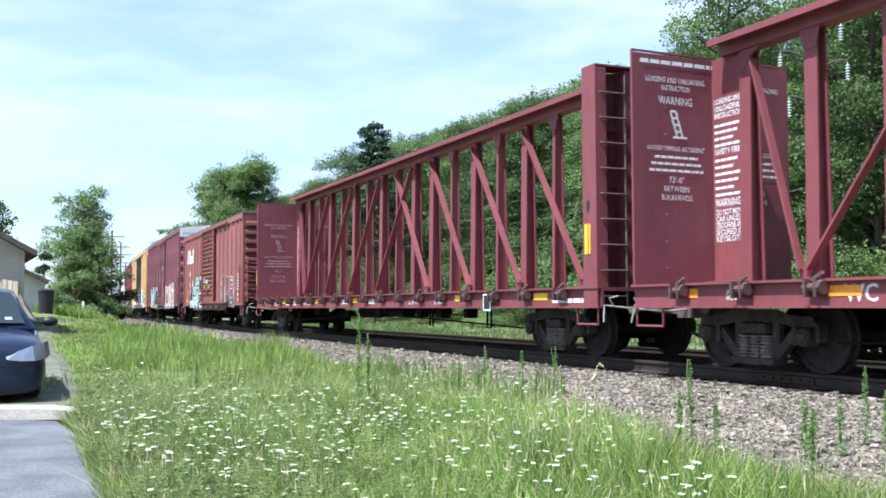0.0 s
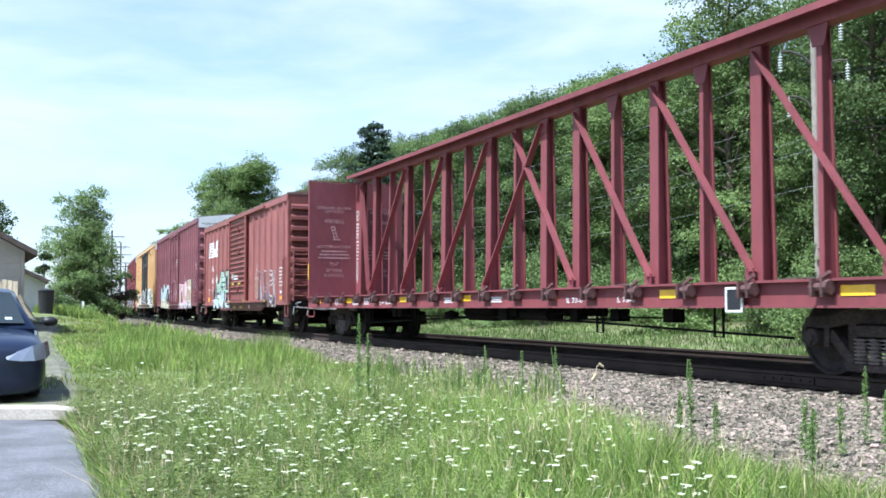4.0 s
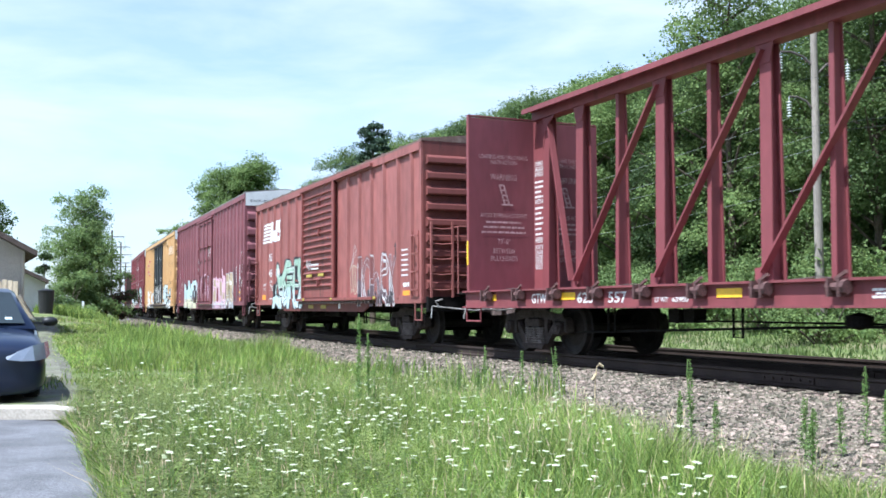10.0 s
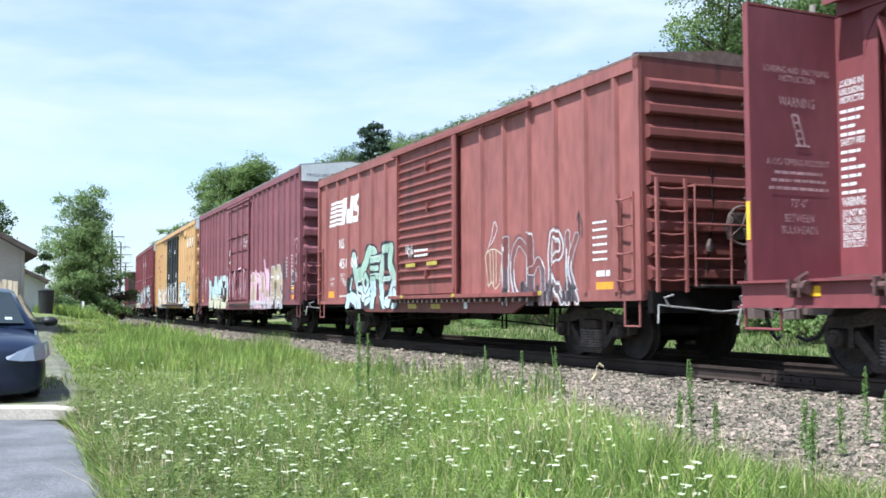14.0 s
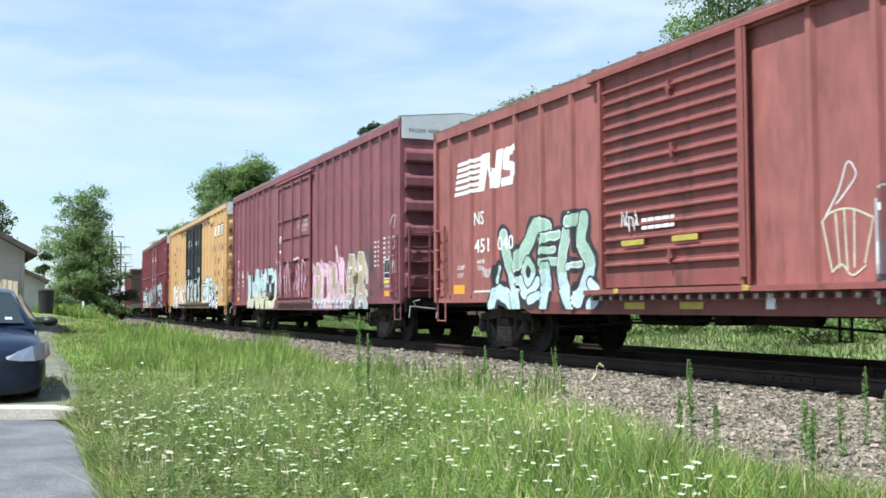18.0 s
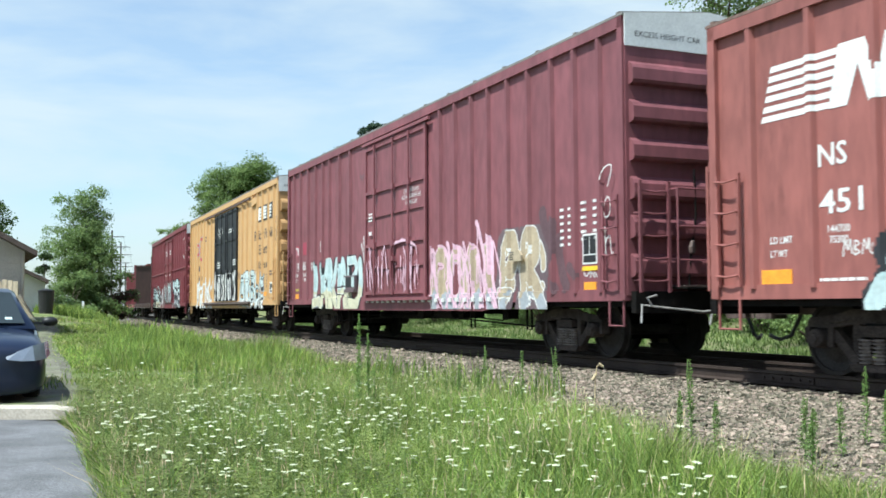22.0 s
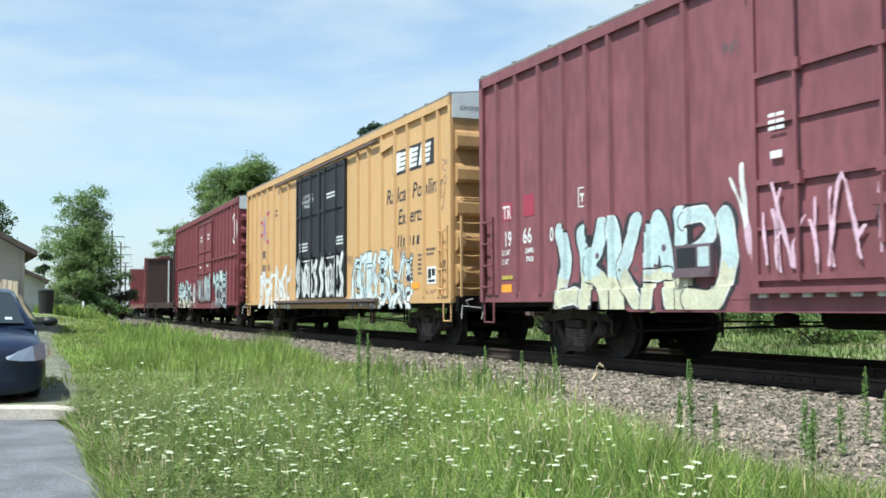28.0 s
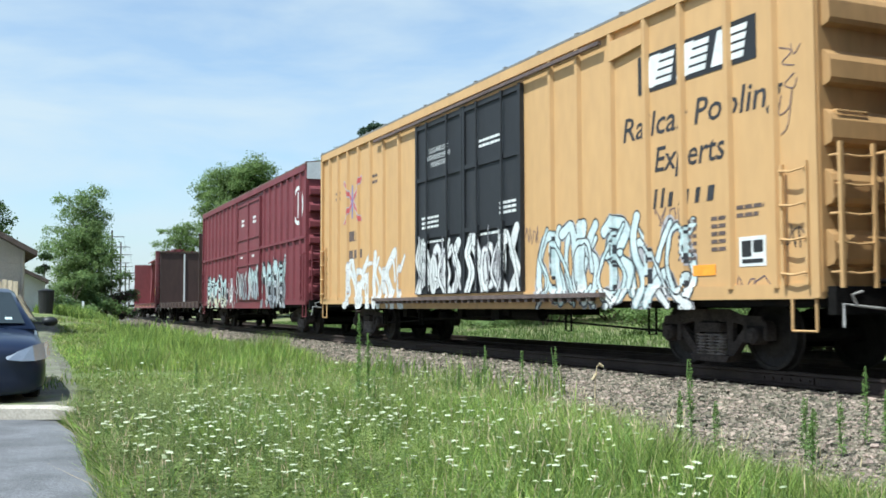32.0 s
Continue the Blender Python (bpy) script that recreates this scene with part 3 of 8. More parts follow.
def side_frame_shape():
    """A cast side frame: arched top, open windows, jaws over the bearings, a spring seat."""
    s = Shape()
    top = [(-1.10, 0.13), (-1.06, 0.19), (-0.66, 0.215), (-0.40, 0.29), (0.40, 0.29), (0.66, 0.215), (1.06, 0.19), (1.10, 0.13), (0.70, 0.12), (0.42, 0.17), (-0.42, 0.17), (-0.70, 0.12)]
    s.slab(top, "y", -0.065, 0.065)
    s.slab([(x * 0.96, z + 0.055 if z > 0.18 else z + 0.045) for x, z in top], "y", -0.09, -0.066)
    for e in (-1, 1):
        s.slab([(e * 1.10, -0.06), (e * 1.10, 0.135), (e * 1.03, 0.135), (e * 1.045, -0.06)][::e], "y", -0.08, 0.08)
        s.slab([(e * 0.75, -0.10), (e * 0.735, 0.135), (e * 0.66, 0.135), (e * 0.67, -0.10)][::e], "y", -0.08, 0.08)
        s.beam((e * 0.68, 0, 0.06), (e * 0.34, 0, -0.27), 0.12, 0.10, (0, 1, 0))
        s.beam((e * 0.345, 0, 0.18), (e * 0.345, 0, -0.26), 0.12, 0.075, (0, 1, 0))
        s.turned([(0.0, -0.17), (0.055, -0.17), (0.065, -0.15), (0.105, -0.145), (0.118, -0.12), (0.118, 0.06)], 18, "y", (e * AXLE, 0, 0))
        for k in range(3):
            a = k * 2.094 + 0.5
            s.rod((e * AXLE + 0.078 * math.cos(a), -0.165, 0.078 * math.sin(a)), (e * AXLE + 0.078 * math.cos(a), -0.14, 0.078 * math.sin(a)), 0.016, 6)
    s.slab([(-0.42, -0.28), (0.42, -0.28), (0.34, -0.365), (-0.34, -0.365)], "y", -0.11, 0.11)
    s.box(-0.24, 0.24, -0.12, 0.06, 0.03, 0.155)
    return s


def spring_shape():
    s = Shape()
    for x in (-0.2, 0.0, 0.2):
        prof = []
        for k in range(7):
            z = -0.278 + 0.043 * k
            prof += [(0.056, z), (0.090, z + 0.008), (0.090, z + 0.022), (0.056, z + 0.030)]
        s.turned(prof, 12, "z", (x, -0.045, 0))
    return s


ME_WHEELSET = wheelset_shape().mesh("wheelset")
ME_WHEELSET.materials.append(M_WHEEL)
ME_FRAME = side_frame_shape().mesh("side_frame")
ME_FRAME.materials.append(M_BOGIE)
ME_SPRING = spring_shape().mesh("spring_nest")
ME_SPRING.materials.append(M_SPRING)


def bogie(car, x):
    beam = Shape().box(-0.20, 0.20, -0.98, 0.98, 0.46, 0.68).box(-0.16, 0.16, -1.10, -0.9, 0.50, 0.64).box(-0.16, 0.16, 0.9, 1.10, 0.50, 0.64)
    beam.turned([(0.30, 0.68), (0.30, 0.80), (0.05, 0.80)], 14, "z")
    for e in (-1, 1):
        beam.box(e * 0.42 - 0.05, e * 0.42 + 0.05, -0.75, 0.75, 0.28, 0.40)
    b = part("bogie", beam, M_UNDER, car, at=pose(x, 0, 0))
    for side in (-1, 1):
        part("side_frame", ME_FRAME, None, b, at=pose(0, side * 1.0, WHEEL_R, 0, 0, 0 if side < 0 else 180))
        part("spring_nest", ME_SPRING, None, b, at=pose(0, side * 1.0, WHEEL_R, 0, 0, 0 if side < 0 else 180))
    for e in (-1, 1):
        w = part("wheelset", ME_WHEELSET, None, car, at=pose(x + e * AXLE, 0, WHEEL_R))
        WHEELS.append((w, car))


def coupler(car, x, d):
    """Drawbar, hose and lever at the end x of a car; d is +1 at the front."""
    s = Shape().box(min(x - d * 0.5, x + d * 0.42), max(x - d * 0.5, x + d * 0.42), -0.09, 0.09, 0.72, 0.92)
    s.slab([(x + d * 0.34, -0.16), (x + d * 0.60, -0.20), (x + d * 0.66, -0.08), (x + d * 0.52, 0.02), (x + d * 0.66, 0.08), (x + d * 0.56, 0.18), (x + d * 0.34, 0.14)], "z", 0.66, 0.98)
    part("coupler", s, M_LINK, car)
    hose = Shape().bent([(x + d * 0.15, 0.28, 0.85), (x + d * 0.30, 0.30, 0.62), (x + d * 0.42, 0.28, 0.42), (x + d * 0.58, 0.22, 0.36), (x + d * 0.72, 0.16, 0.42)], 0.028, 8)
    part("air_hose", hose, M_BLACK, car)
    lever = Shape().bent([(x + d * 0.06, -1.46, 0.60), (x + d * 0.02, -1.42, 0.86), (x + d * 0.10, -1.30, 0.84), (x + d * 0.30, -0.55, 0.76), (x + d * 0.42, -0.10, 0.80)], 0.014, 6)
    lever.bent([(x + d * 0.10, -1.30, 0.84), (x + d * 0.10, -1.38, 0.96), (x + d * 0.10, -1.22, 1.0)], 0.016, 6)
    part("uncoupling_lever", lever, M_LEVER, car)


def underside(car, half, seed, deep=0.62):
    """Centre sill, brake gear and reservoir below the floor."""
    r = random.Random(seed)
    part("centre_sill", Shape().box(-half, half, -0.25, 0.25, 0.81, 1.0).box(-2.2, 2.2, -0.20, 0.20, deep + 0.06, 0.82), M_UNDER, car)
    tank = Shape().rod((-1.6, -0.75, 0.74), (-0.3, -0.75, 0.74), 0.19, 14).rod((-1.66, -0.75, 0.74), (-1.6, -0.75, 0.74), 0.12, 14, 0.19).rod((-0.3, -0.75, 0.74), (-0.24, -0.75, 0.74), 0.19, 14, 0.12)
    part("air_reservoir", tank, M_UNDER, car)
    rods = Shape()
    y = -0.95
    xs = sorted(r.uniform(-half * 0.55, half * 0.55) for _ in range(7))
    for a, b in zip(xs, xs[1:]):
        rods.rod((a, y, 0.62 + r.uniform(-0.05, 0.05)), (b, y, 0.62 + r.uniform(-0.05, 0.05)), 0.014, 5)
    for x in xs:
        rods.rod((x, y, 0.60), (x, y, 0.92), 0.014, 5)
        if r.random() < 0.5:
            rods.box(x - 0.10, x + 0.14, y - 0.06, y + 0.16, 0.60, 0.80)
    rods.bent([(-half * 0.72, -1.0, 0.40), (-half * 0.3, -1.0, 0.56), (0, -1.0, 0.64), (half * 0.3, -1.0, 0.58), (half * 0.72, -1.0, 0.44)], 0.018, 6)
    for x in (-half * 0.62, -half * 0.36, half * 0.34, half * 0.6):
        hang = Shape().bent([(x - 0.09, -1.05, 0.9), (x - 0.09, -1.05, 0.42), (x + 0.09, -1.05, 0.42), (x + 0.09, -1.05, 0.9)], 0.02, 6)
        part("rod_hanger", hang, M_UNDER, car)
    valve = Shape().box(0.5, 0.85, -1.2, -0.8, 0.58, 0.88).box(0.84, 1.15, -1.15, -0.85, 0.66, 0.86)
    part("brake_cylinder", Shape().rod((1.2, -1.0, 0.70), (2.2, -1.0, 0.70), 0.11, 12).rod((2.2, -1.0, 0.70), (2.7, -1.0, 0.74), 0.018, 6), M_UNDER, car)
    part("dirt_collector", Shape().turned([(0.02, 0.56), (0.16, 0.60), (0.16, 0.72), (0.02, 0.76)], 14, "z", (-2.1, -1.0, 0)), M_UNDER, car)
    part("brake_valve", valve, M_UNDER, car)
    part("brake_rigging", rods, M_UNDER, car)


def near(y):
    return lambda p, q, lift=0.0: (p, -y - lift, q)


def bars(rows, place, lift=0.0):
    """Writing that cannot be read: rows of (left, right, height, thickness), words as plain bars on one thin base line."""
    s = Shape()
    r = random.Random(5)
    for a, b, z, h in rows:
        p, e, last = a, 0.09 * h, None
        while p < b - 0.01:
            w = min(r.uniform(1.2, 3.4) * h, b - p)
            n = len(s.v)
            s.v += [place(x, q, lift) for x in (p, p + w) for q in (z, z + e, z + h)]
            s.f.append((n, n + 3, n + 4, n + 5, n + 2, n + 1))
            if last is not None:
                s.f.append((last + 3, n, n + 1, last + 4))
            last = n
            p += w + 0.45 * h
    return s


def stencils(owner, rows, place, lift, mat, name="stencil"):
    """One part for each line of unreadable writing."""
    for row in rows:
        part(name, bars([row], place, lift), mat, owner)


def ladder(car, x0, x1, y, zs, mat=None, name="ladder"):
    m, mat = (x0 + x1) / 2, mat or M_LINK
    stile = [Shape().box(x - 0.022, x + 0.022, y - 0.03, y + 0.012, zs[0] - 0.14, zs[-1] + 0.08) for x in (x0, x1)]
    lad = part(name, stile[0], mat, car)
    part("ladder_stile", stile[1], mat, lad)
    for z in zs:
        part("rung", Shape().bent([(x0, y + 0.03, z), (x0, y - 0.045, z), (m, y - 0.055, z - 0.022), (x1, y - 0.045, z), (x1, y + 0.03, z)], 0.015, 6), mat, lad)
    return lad


def step_iron(car, x0, x1, y, z0, z1, mat):
    part("step_iron", Shape().bent([(x0, y, z1), (x0, y, z0), (x1, y, z0), (x1, y, z1)], 0.02, 6), mat, car)


def reach_of(P, Q, pts):
    """Distance of grid points to a bent stroke."""
    best = np.full(P.shape, 9.0)
    for (p0, q0), (p1, q1) in zip(pts, pts[1:]):
        dx, dz = p1 - p0, q1 - q0
        t = np.clip(((P - p0) * dx + (Q - q0) * dz) / (dx * dx + dz * dz + 1e-9), 0, 1)
        best = np.minimum(best, np.hypot(P - p0 - t * dx, Q - q0 - t * dz))
    return best


def curve_through(pts, n=5):
    """A smooth stroke through a few points."""
    if len(pts) < 3:
        return pts
    q = [pts[0]] + list(pts) + [pts[-1]]
    out = []
    for i in range(1, len(q) - 2):
        a, b, c, d = (Vector((*k, 0)) for k in q[i - 1:i + 3])
        for k in range(n):
            t = k / n
            v = 0.5 * ((2 * b) + (c - a) * t + (2 * a - 5 * b + 4 * c - d) * t * t + (3 * b - a - 3 * c + d) * t ** 3)
            out.append((v.x, v.y))
    return out + [pts[-1]]


def mural(car, x0, x1, z0, z1, y, ribs, paints, strokes, label="", cell=0.0125, sill=True, edge=0.035, split=0.5, shine=True, halo=0.0, margin=0.12):
    """Spray paint that follows the steel's ribs. paints: upper fill, lower fill, edge, shine, halo. strokes: (points across and up from 0 to 1, width in metres)."""
    A, B, C, D = x0 - margin, x1 + margin, z0 - 0.005, z1 + margin
    xs = set(np.round(np.arange(A, B, cell), 4))
    for r in ribs:
        if A < r < B:
            xs -= {q for q in xs if abs(q - r) < 0.075}
            xs |= {r - 0.07, r - 0.040, r, r + 0.040, r + 0.07}
    xs = np.array(sorted(xs))
    zs = set(np.round(np.arange(C, D, cell), 4))
    if sill:
        zs -= {q for q in zs if abs(q - 1.10) < 0.01}
        zs |= {1.098, 1.104}
    zs = np.array(sorted(zs))
    P, Q = np.meshgrid((xs[1:] + xs[:-1]) / 2, (zs[1:] + zs[:-1]) / 2)
    kind = np.full(P.shape, -1)
    rnd = np.random.RandomState(int(abs(x0) * 97 + len(strokes)))
    wob = 0.012 * np.sin(P * 17 + 1) * np.cos(Q * 13)
    lines = [([(x0 + (x1 - x0) * p, z0 + (z1 - z0) * q) for p, q in curve_through(pts)], w) for pts, w in strokes]
    far = [reach_of(P, Q, pts) + wob for pts, w in lines]
    if halo:
        for (pts, w), d in zip(lines, far):
            kind[d < w / 2 + halo + 0.05 * np.sin(P * 5) * np.sin(Q * 7)] = 4
    for (pts, w), d in zip(lines, far):
        kind[d < w / 2 + edge] = 2
        low = Q < z0 + (z1 - z0) * split + 0.07 * np.sin(P * 9) + 0.04 * np.sin(P * 23)
        kind[(d < w / 2) & ~low] = 0
        kind[(d < w / 2) & low] = 1
        if shine:
            kind[(d < w / 2) & (d > w / 2 - 0.022) & (np.sin(P * 3.1 + Q * 2.2) > 0.1)] = 3
    off = np.zeros(len(xs))
    for r in ribs:
        off = np.maximum(off, np.interp(np.abs(xs - r), (0.0385, 0.0675), (0.0652, 0.0)))
    ks = sorted(set(kind[kind >= 0].tolist()))
    nx = len(xs)
    verts, where, faces, slots = [], {}, [], []

    def vert(i, j):
        key = j * nx + i
        if key not in where:
            where[key] = len(verts)
            d = max(off[i], 0.0352 if sill and zs[j] < 1.101 else 0.0)
            verts.append((float(xs[i]), -y - d - 0.004, float(zs[j])))
        return where[key]

    for j, i in zip(*np.nonzero(kind >= 0)):
        faces.append((vert(i, j), vert(i + 1, j), vert(i + 1, j + 1), vert(i, j + 1)))
        slots.append(ks.index(int(kind[j, i])))
    me = bpy.data.meshes.new("graffiti")
    me.from_pydata(verts, [], faces)
    for k in ks:
        me.materials.append(paints[k])
    me.polygons.foreach_set("material_index", slots)
    return part("graffiti", me, None, car, label)


def wild(seed, n, w, drip=0, across=1.0):
    """Strokes of a wild style that spells nothing: bows, hooks and rings that run into one another."""
    r = random.Random(seed)
    out = []
    for k in range(n):
        p = (k + 0.5) / n
        j = r.uniform(-0.4, 0.4) / n
        kind = k % 4
        if kind == 0:
            pts = [(p + j - 0.3 / n, 0.02), (p + j + 0.25 / n, 0.35), (p + j - 0.2 / n, 0.65), (p + j + 0.2 / n, r.uniform(0.8, 1.0))]
        elif kind == 1:
            pts = [(p - 0.5 / n, r.uniform(0.7, 0.95)), (p + 0.1 / n, 0.5), (p + 0.6 / n, r.uniform(0.0, 0.2))]
        elif kind == 2:
            c = r.uniform(0.35, 0.6)
            pts = [(p + 0.42 / n * math.cos(a), c + 0.33 * math.sin(a)) for a in [i * 0.8 + r.uniform(-0.1, 0.1) for i in range(8)]]
        else:
            pts = [(p + 0.5 / n, r.uniform(0.75, 1.0)), (p, 0.62), (p - 0.3 / n, 0.3), (p + 0.4 / n, 0.04)]
        out.append((pts, w * r.uniform(0.75, 1.25)))
    for k in range(drip):
        p, t = r.random(), r.uniform(0.45, 1.15)
        out.append(([(p, t), (p + r.uniform(-0.01, 0.01), t * 0.6), (p + r.uniform(-0.012, 0.012), r.uniform(0.0, 0.35))], r.uniform(0.02, 0.07)))
    return out


def scrawl(car, x, z, w, h, y, mat, seed, width=0.022):
    """A thin one-line tag."""
    r = random.Random(seed)
    s = Shape()
    pts = [(x + w * (i / 13) + r.uniform(-0.12, 0.12) * w, z + h * (0.5 + 0.45 * math.sin(i * 1.9 + r.uniform(-0.5, 0.5)))) for i in range(14)]
    fine = []
    for a, b in zip(pts, pts[1:]):
        fine += [a, ((a[0] + b[0]) / 2 + r.uniform(-0.02, 0.02), (a[1] + b[1]) / 2)]
    ribbon(s, fine, width, near(y), 0.004)
    part("graffiti_tag", s, mat, car)


def end_gear(car, e, half, paint):
    """Ladder, railed platform and, at the front, the hand brake on a boxcar's end."""
    def at(d):
        return e * (half + d)
    stile = [Shape().box(*sorted((at(0.18), at(0.225))), y - 0.022, y + 0.022, 1.04, 2.68) for y in (-1.45, -0.95)]
    lad = part("end_ladder", stile[0], paint, car)
    part("ladder_stile", stile[1], paint, lad)
    for k in range(5):
        z = 1.22 + 0.33 * k
        part("rung", Shape().bent([(at(0.05), -1.46, z), (at(0.20), -1.44, z), (at(0.205), -1.2, z - 0.02), (at(0.20), -0.96, z), (at(0.05), -0.94, z)], 0.015, 6), paint, lad)
    deck = part("crossover_platform", Shape().box(*sorted((at(0.03), at(0.42))), -0.80, 1.35, 1.10, 1.125), M_UNDER, car)
    for k in range(4):
        part("platform_slat", Shape().box(*sorted((at(0.06 + 0.09 * k), at(0.10 + 0.09 * k))), -0.80, 1.35, 1.128, 1.15), M_LINK, deck)
    rail = part("handrail", Shape().bent([(at(0.04), -0.86, 2.58), (at(0.30), -0.86, 2.58), (at(0.30), 0.4, 2.58), (at(0.04), 0.4, 2.58)], 0.018, 6), paint, car)
    for y, z1 in ((-0.86, 2.58), (-0.22, 2.02), (0.4, 2.58)):
        part("handrail_post", Shape().rod((at(0.30), y, 1.12), (at(0.30), y, z1), 0.017, 6), paint, rail)
    part("handrail_bar", Shape().rod((at(0.30), -0.86, 2.02), (at(0.30), 0.4, 2.02), 0.017, 6), paint, rail)
    part("handrail_bar", Shape().rod((at(0.30), -0.86, 1.52), (at(0.30), -0.22, 1.52), 0.015, 6), paint, rail)
    part("grab_iron", Shape().bent([(at(0.04), -1.40, 3.05), (at(0.12), -1.40, 3.05), (at(0.12), -0.95, 3.05), (at(0.04), -0.95, 3.05)], 0.014, 6), paint, car)
    if e > 0:
        box = part("hand_brake", Shape().slab([(-0.16, 1.82), (0.16, 1.82), (0.19, 2.0), (0.12, 2.22), (-0.12, 2.22), (-0.19, 2.0)], "x", at(0.13), at(0.27)), M_LINK, car)
        wheel = Shape().turned([(0.265, 0.30), (0.285, 0.285), (0.305, 0.30), (0.285, 0.315), (0.265, 0.30)], 24, "x", (half, 0, 2.02))
        for k in range(5):
            a = k * 1.2566
            wheel.rod((half + 0.30, 0, 2.02), (half + 0.30, 0.275 * math.cos(a), 2.02 + 0.275 * math.sin(a)), 0.014, 5)
        part("brake_wheel", wheel, M_LINK, box)
        part("brake_chain", Shape().bent([(half + 0.22, 0.12, 1.84), (half + 0.22, 0.14, 1.5), (half + 0.20, 0.10, 1.1)], 0.016, 5), M_LEVER, box)
        part("retainer_pipe", Shape().bent([(half + 0.12, -0.55, 0.95), (half + 0.13, -0.52, 1.5), (half + 0.13, -0.40, 2.2), (half + 0.13, -0.42, 2.9)], 0.016, 6), M_UNDER, car)
        part("retainer_valve", Shape().turned([(0.02, 1.62), (0.05, 1.64), (0.06, 1.72), (0.035, 1.80), (0.02, 1.82)], 10, "z", (half + 0.16, -0.50, 0)), M_LINK, car)


def painted(car, polys, x0, x1, z0, z1, y, ribs, mat, cell=0.012, name="railway_mark", label=""):
    """Paint of straight-edged shapes (corners from 0 to 1) that follows the steel's ribs."""
    xs = set(np.round(np.arange(x0 - 0.05, x1 + 0.05, cell), 4))
    for r in ribs:
        if x0 - 0.1 < r < x1 + 0.1:
            xs -= {q for q in xs if abs(q - r) < 0.075}
            xs |= {r - 0.07, r - 0.040, r, r + 0.040, r + 0.07}
    xs, zs = np.array(sorted(xs)), np.arange(z0, z1 + cell, cell)
    P, Q = np.meshgrid(((xs[1:] + xs[:-1]) / 2 - x0) / (x1 - x0), ((zs[1:] + zs[:-1]) / 2 - z0) / (z1 - z0))
    inside = np.zeros(P.shape, bool)
    for poly in polys:
        hit = np.zeros(P.shape, bool)
        for (a, b), (c, d) in zip(poly, poly[1:] + poly[:1]):
            if abs(d - b) > 1e-9:
                hit ^= ((b > Q) != (d > Q)) & (P < (c - a) * (Q - b) / (d - b) + a)
        inside |= hit
    off = np.zeros(len(xs))
    for r in ribs:
        off = np.maximum(off, np.interp(np.abs(xs - r), (0.0385, 0.0675), (0.0652, 0.0)))
    nx, where, shape = len(xs), {}, Shape()

    def vert(i, j):
        if j * nx + i not in where:
            where[j * nx + i] = len(shape.v)
            shape.v.append((float(xs[i]), -y - float(off[i]) - 0.0045, float(zs[j])))
        return where[j * nx + i]

    for j, i in zip(*np.nonzero(inside)):
        shape.f.append((vert(i, j), vert(i + 1, j), vert(i + 1, j + 1), vert(i, j + 1)))
    return part(name, shape, mat, car, label)


def tag(car, strokes, x0, x1, z0, z1, y, mat, width=0.02):
    """A drawn tag: strokes through points from 0 to 1."""
    s = Shape()
    for k, pts in enumerate(strokes):
        ribbon(s, curve_through([(x0 + (x1 - x0) * p, z0 + (z1 - z0) * q) for p, q in pts]), width, near(y), 0.004 + 0.0006 * k)
    return part("graffiti_tag", s, mat, car)


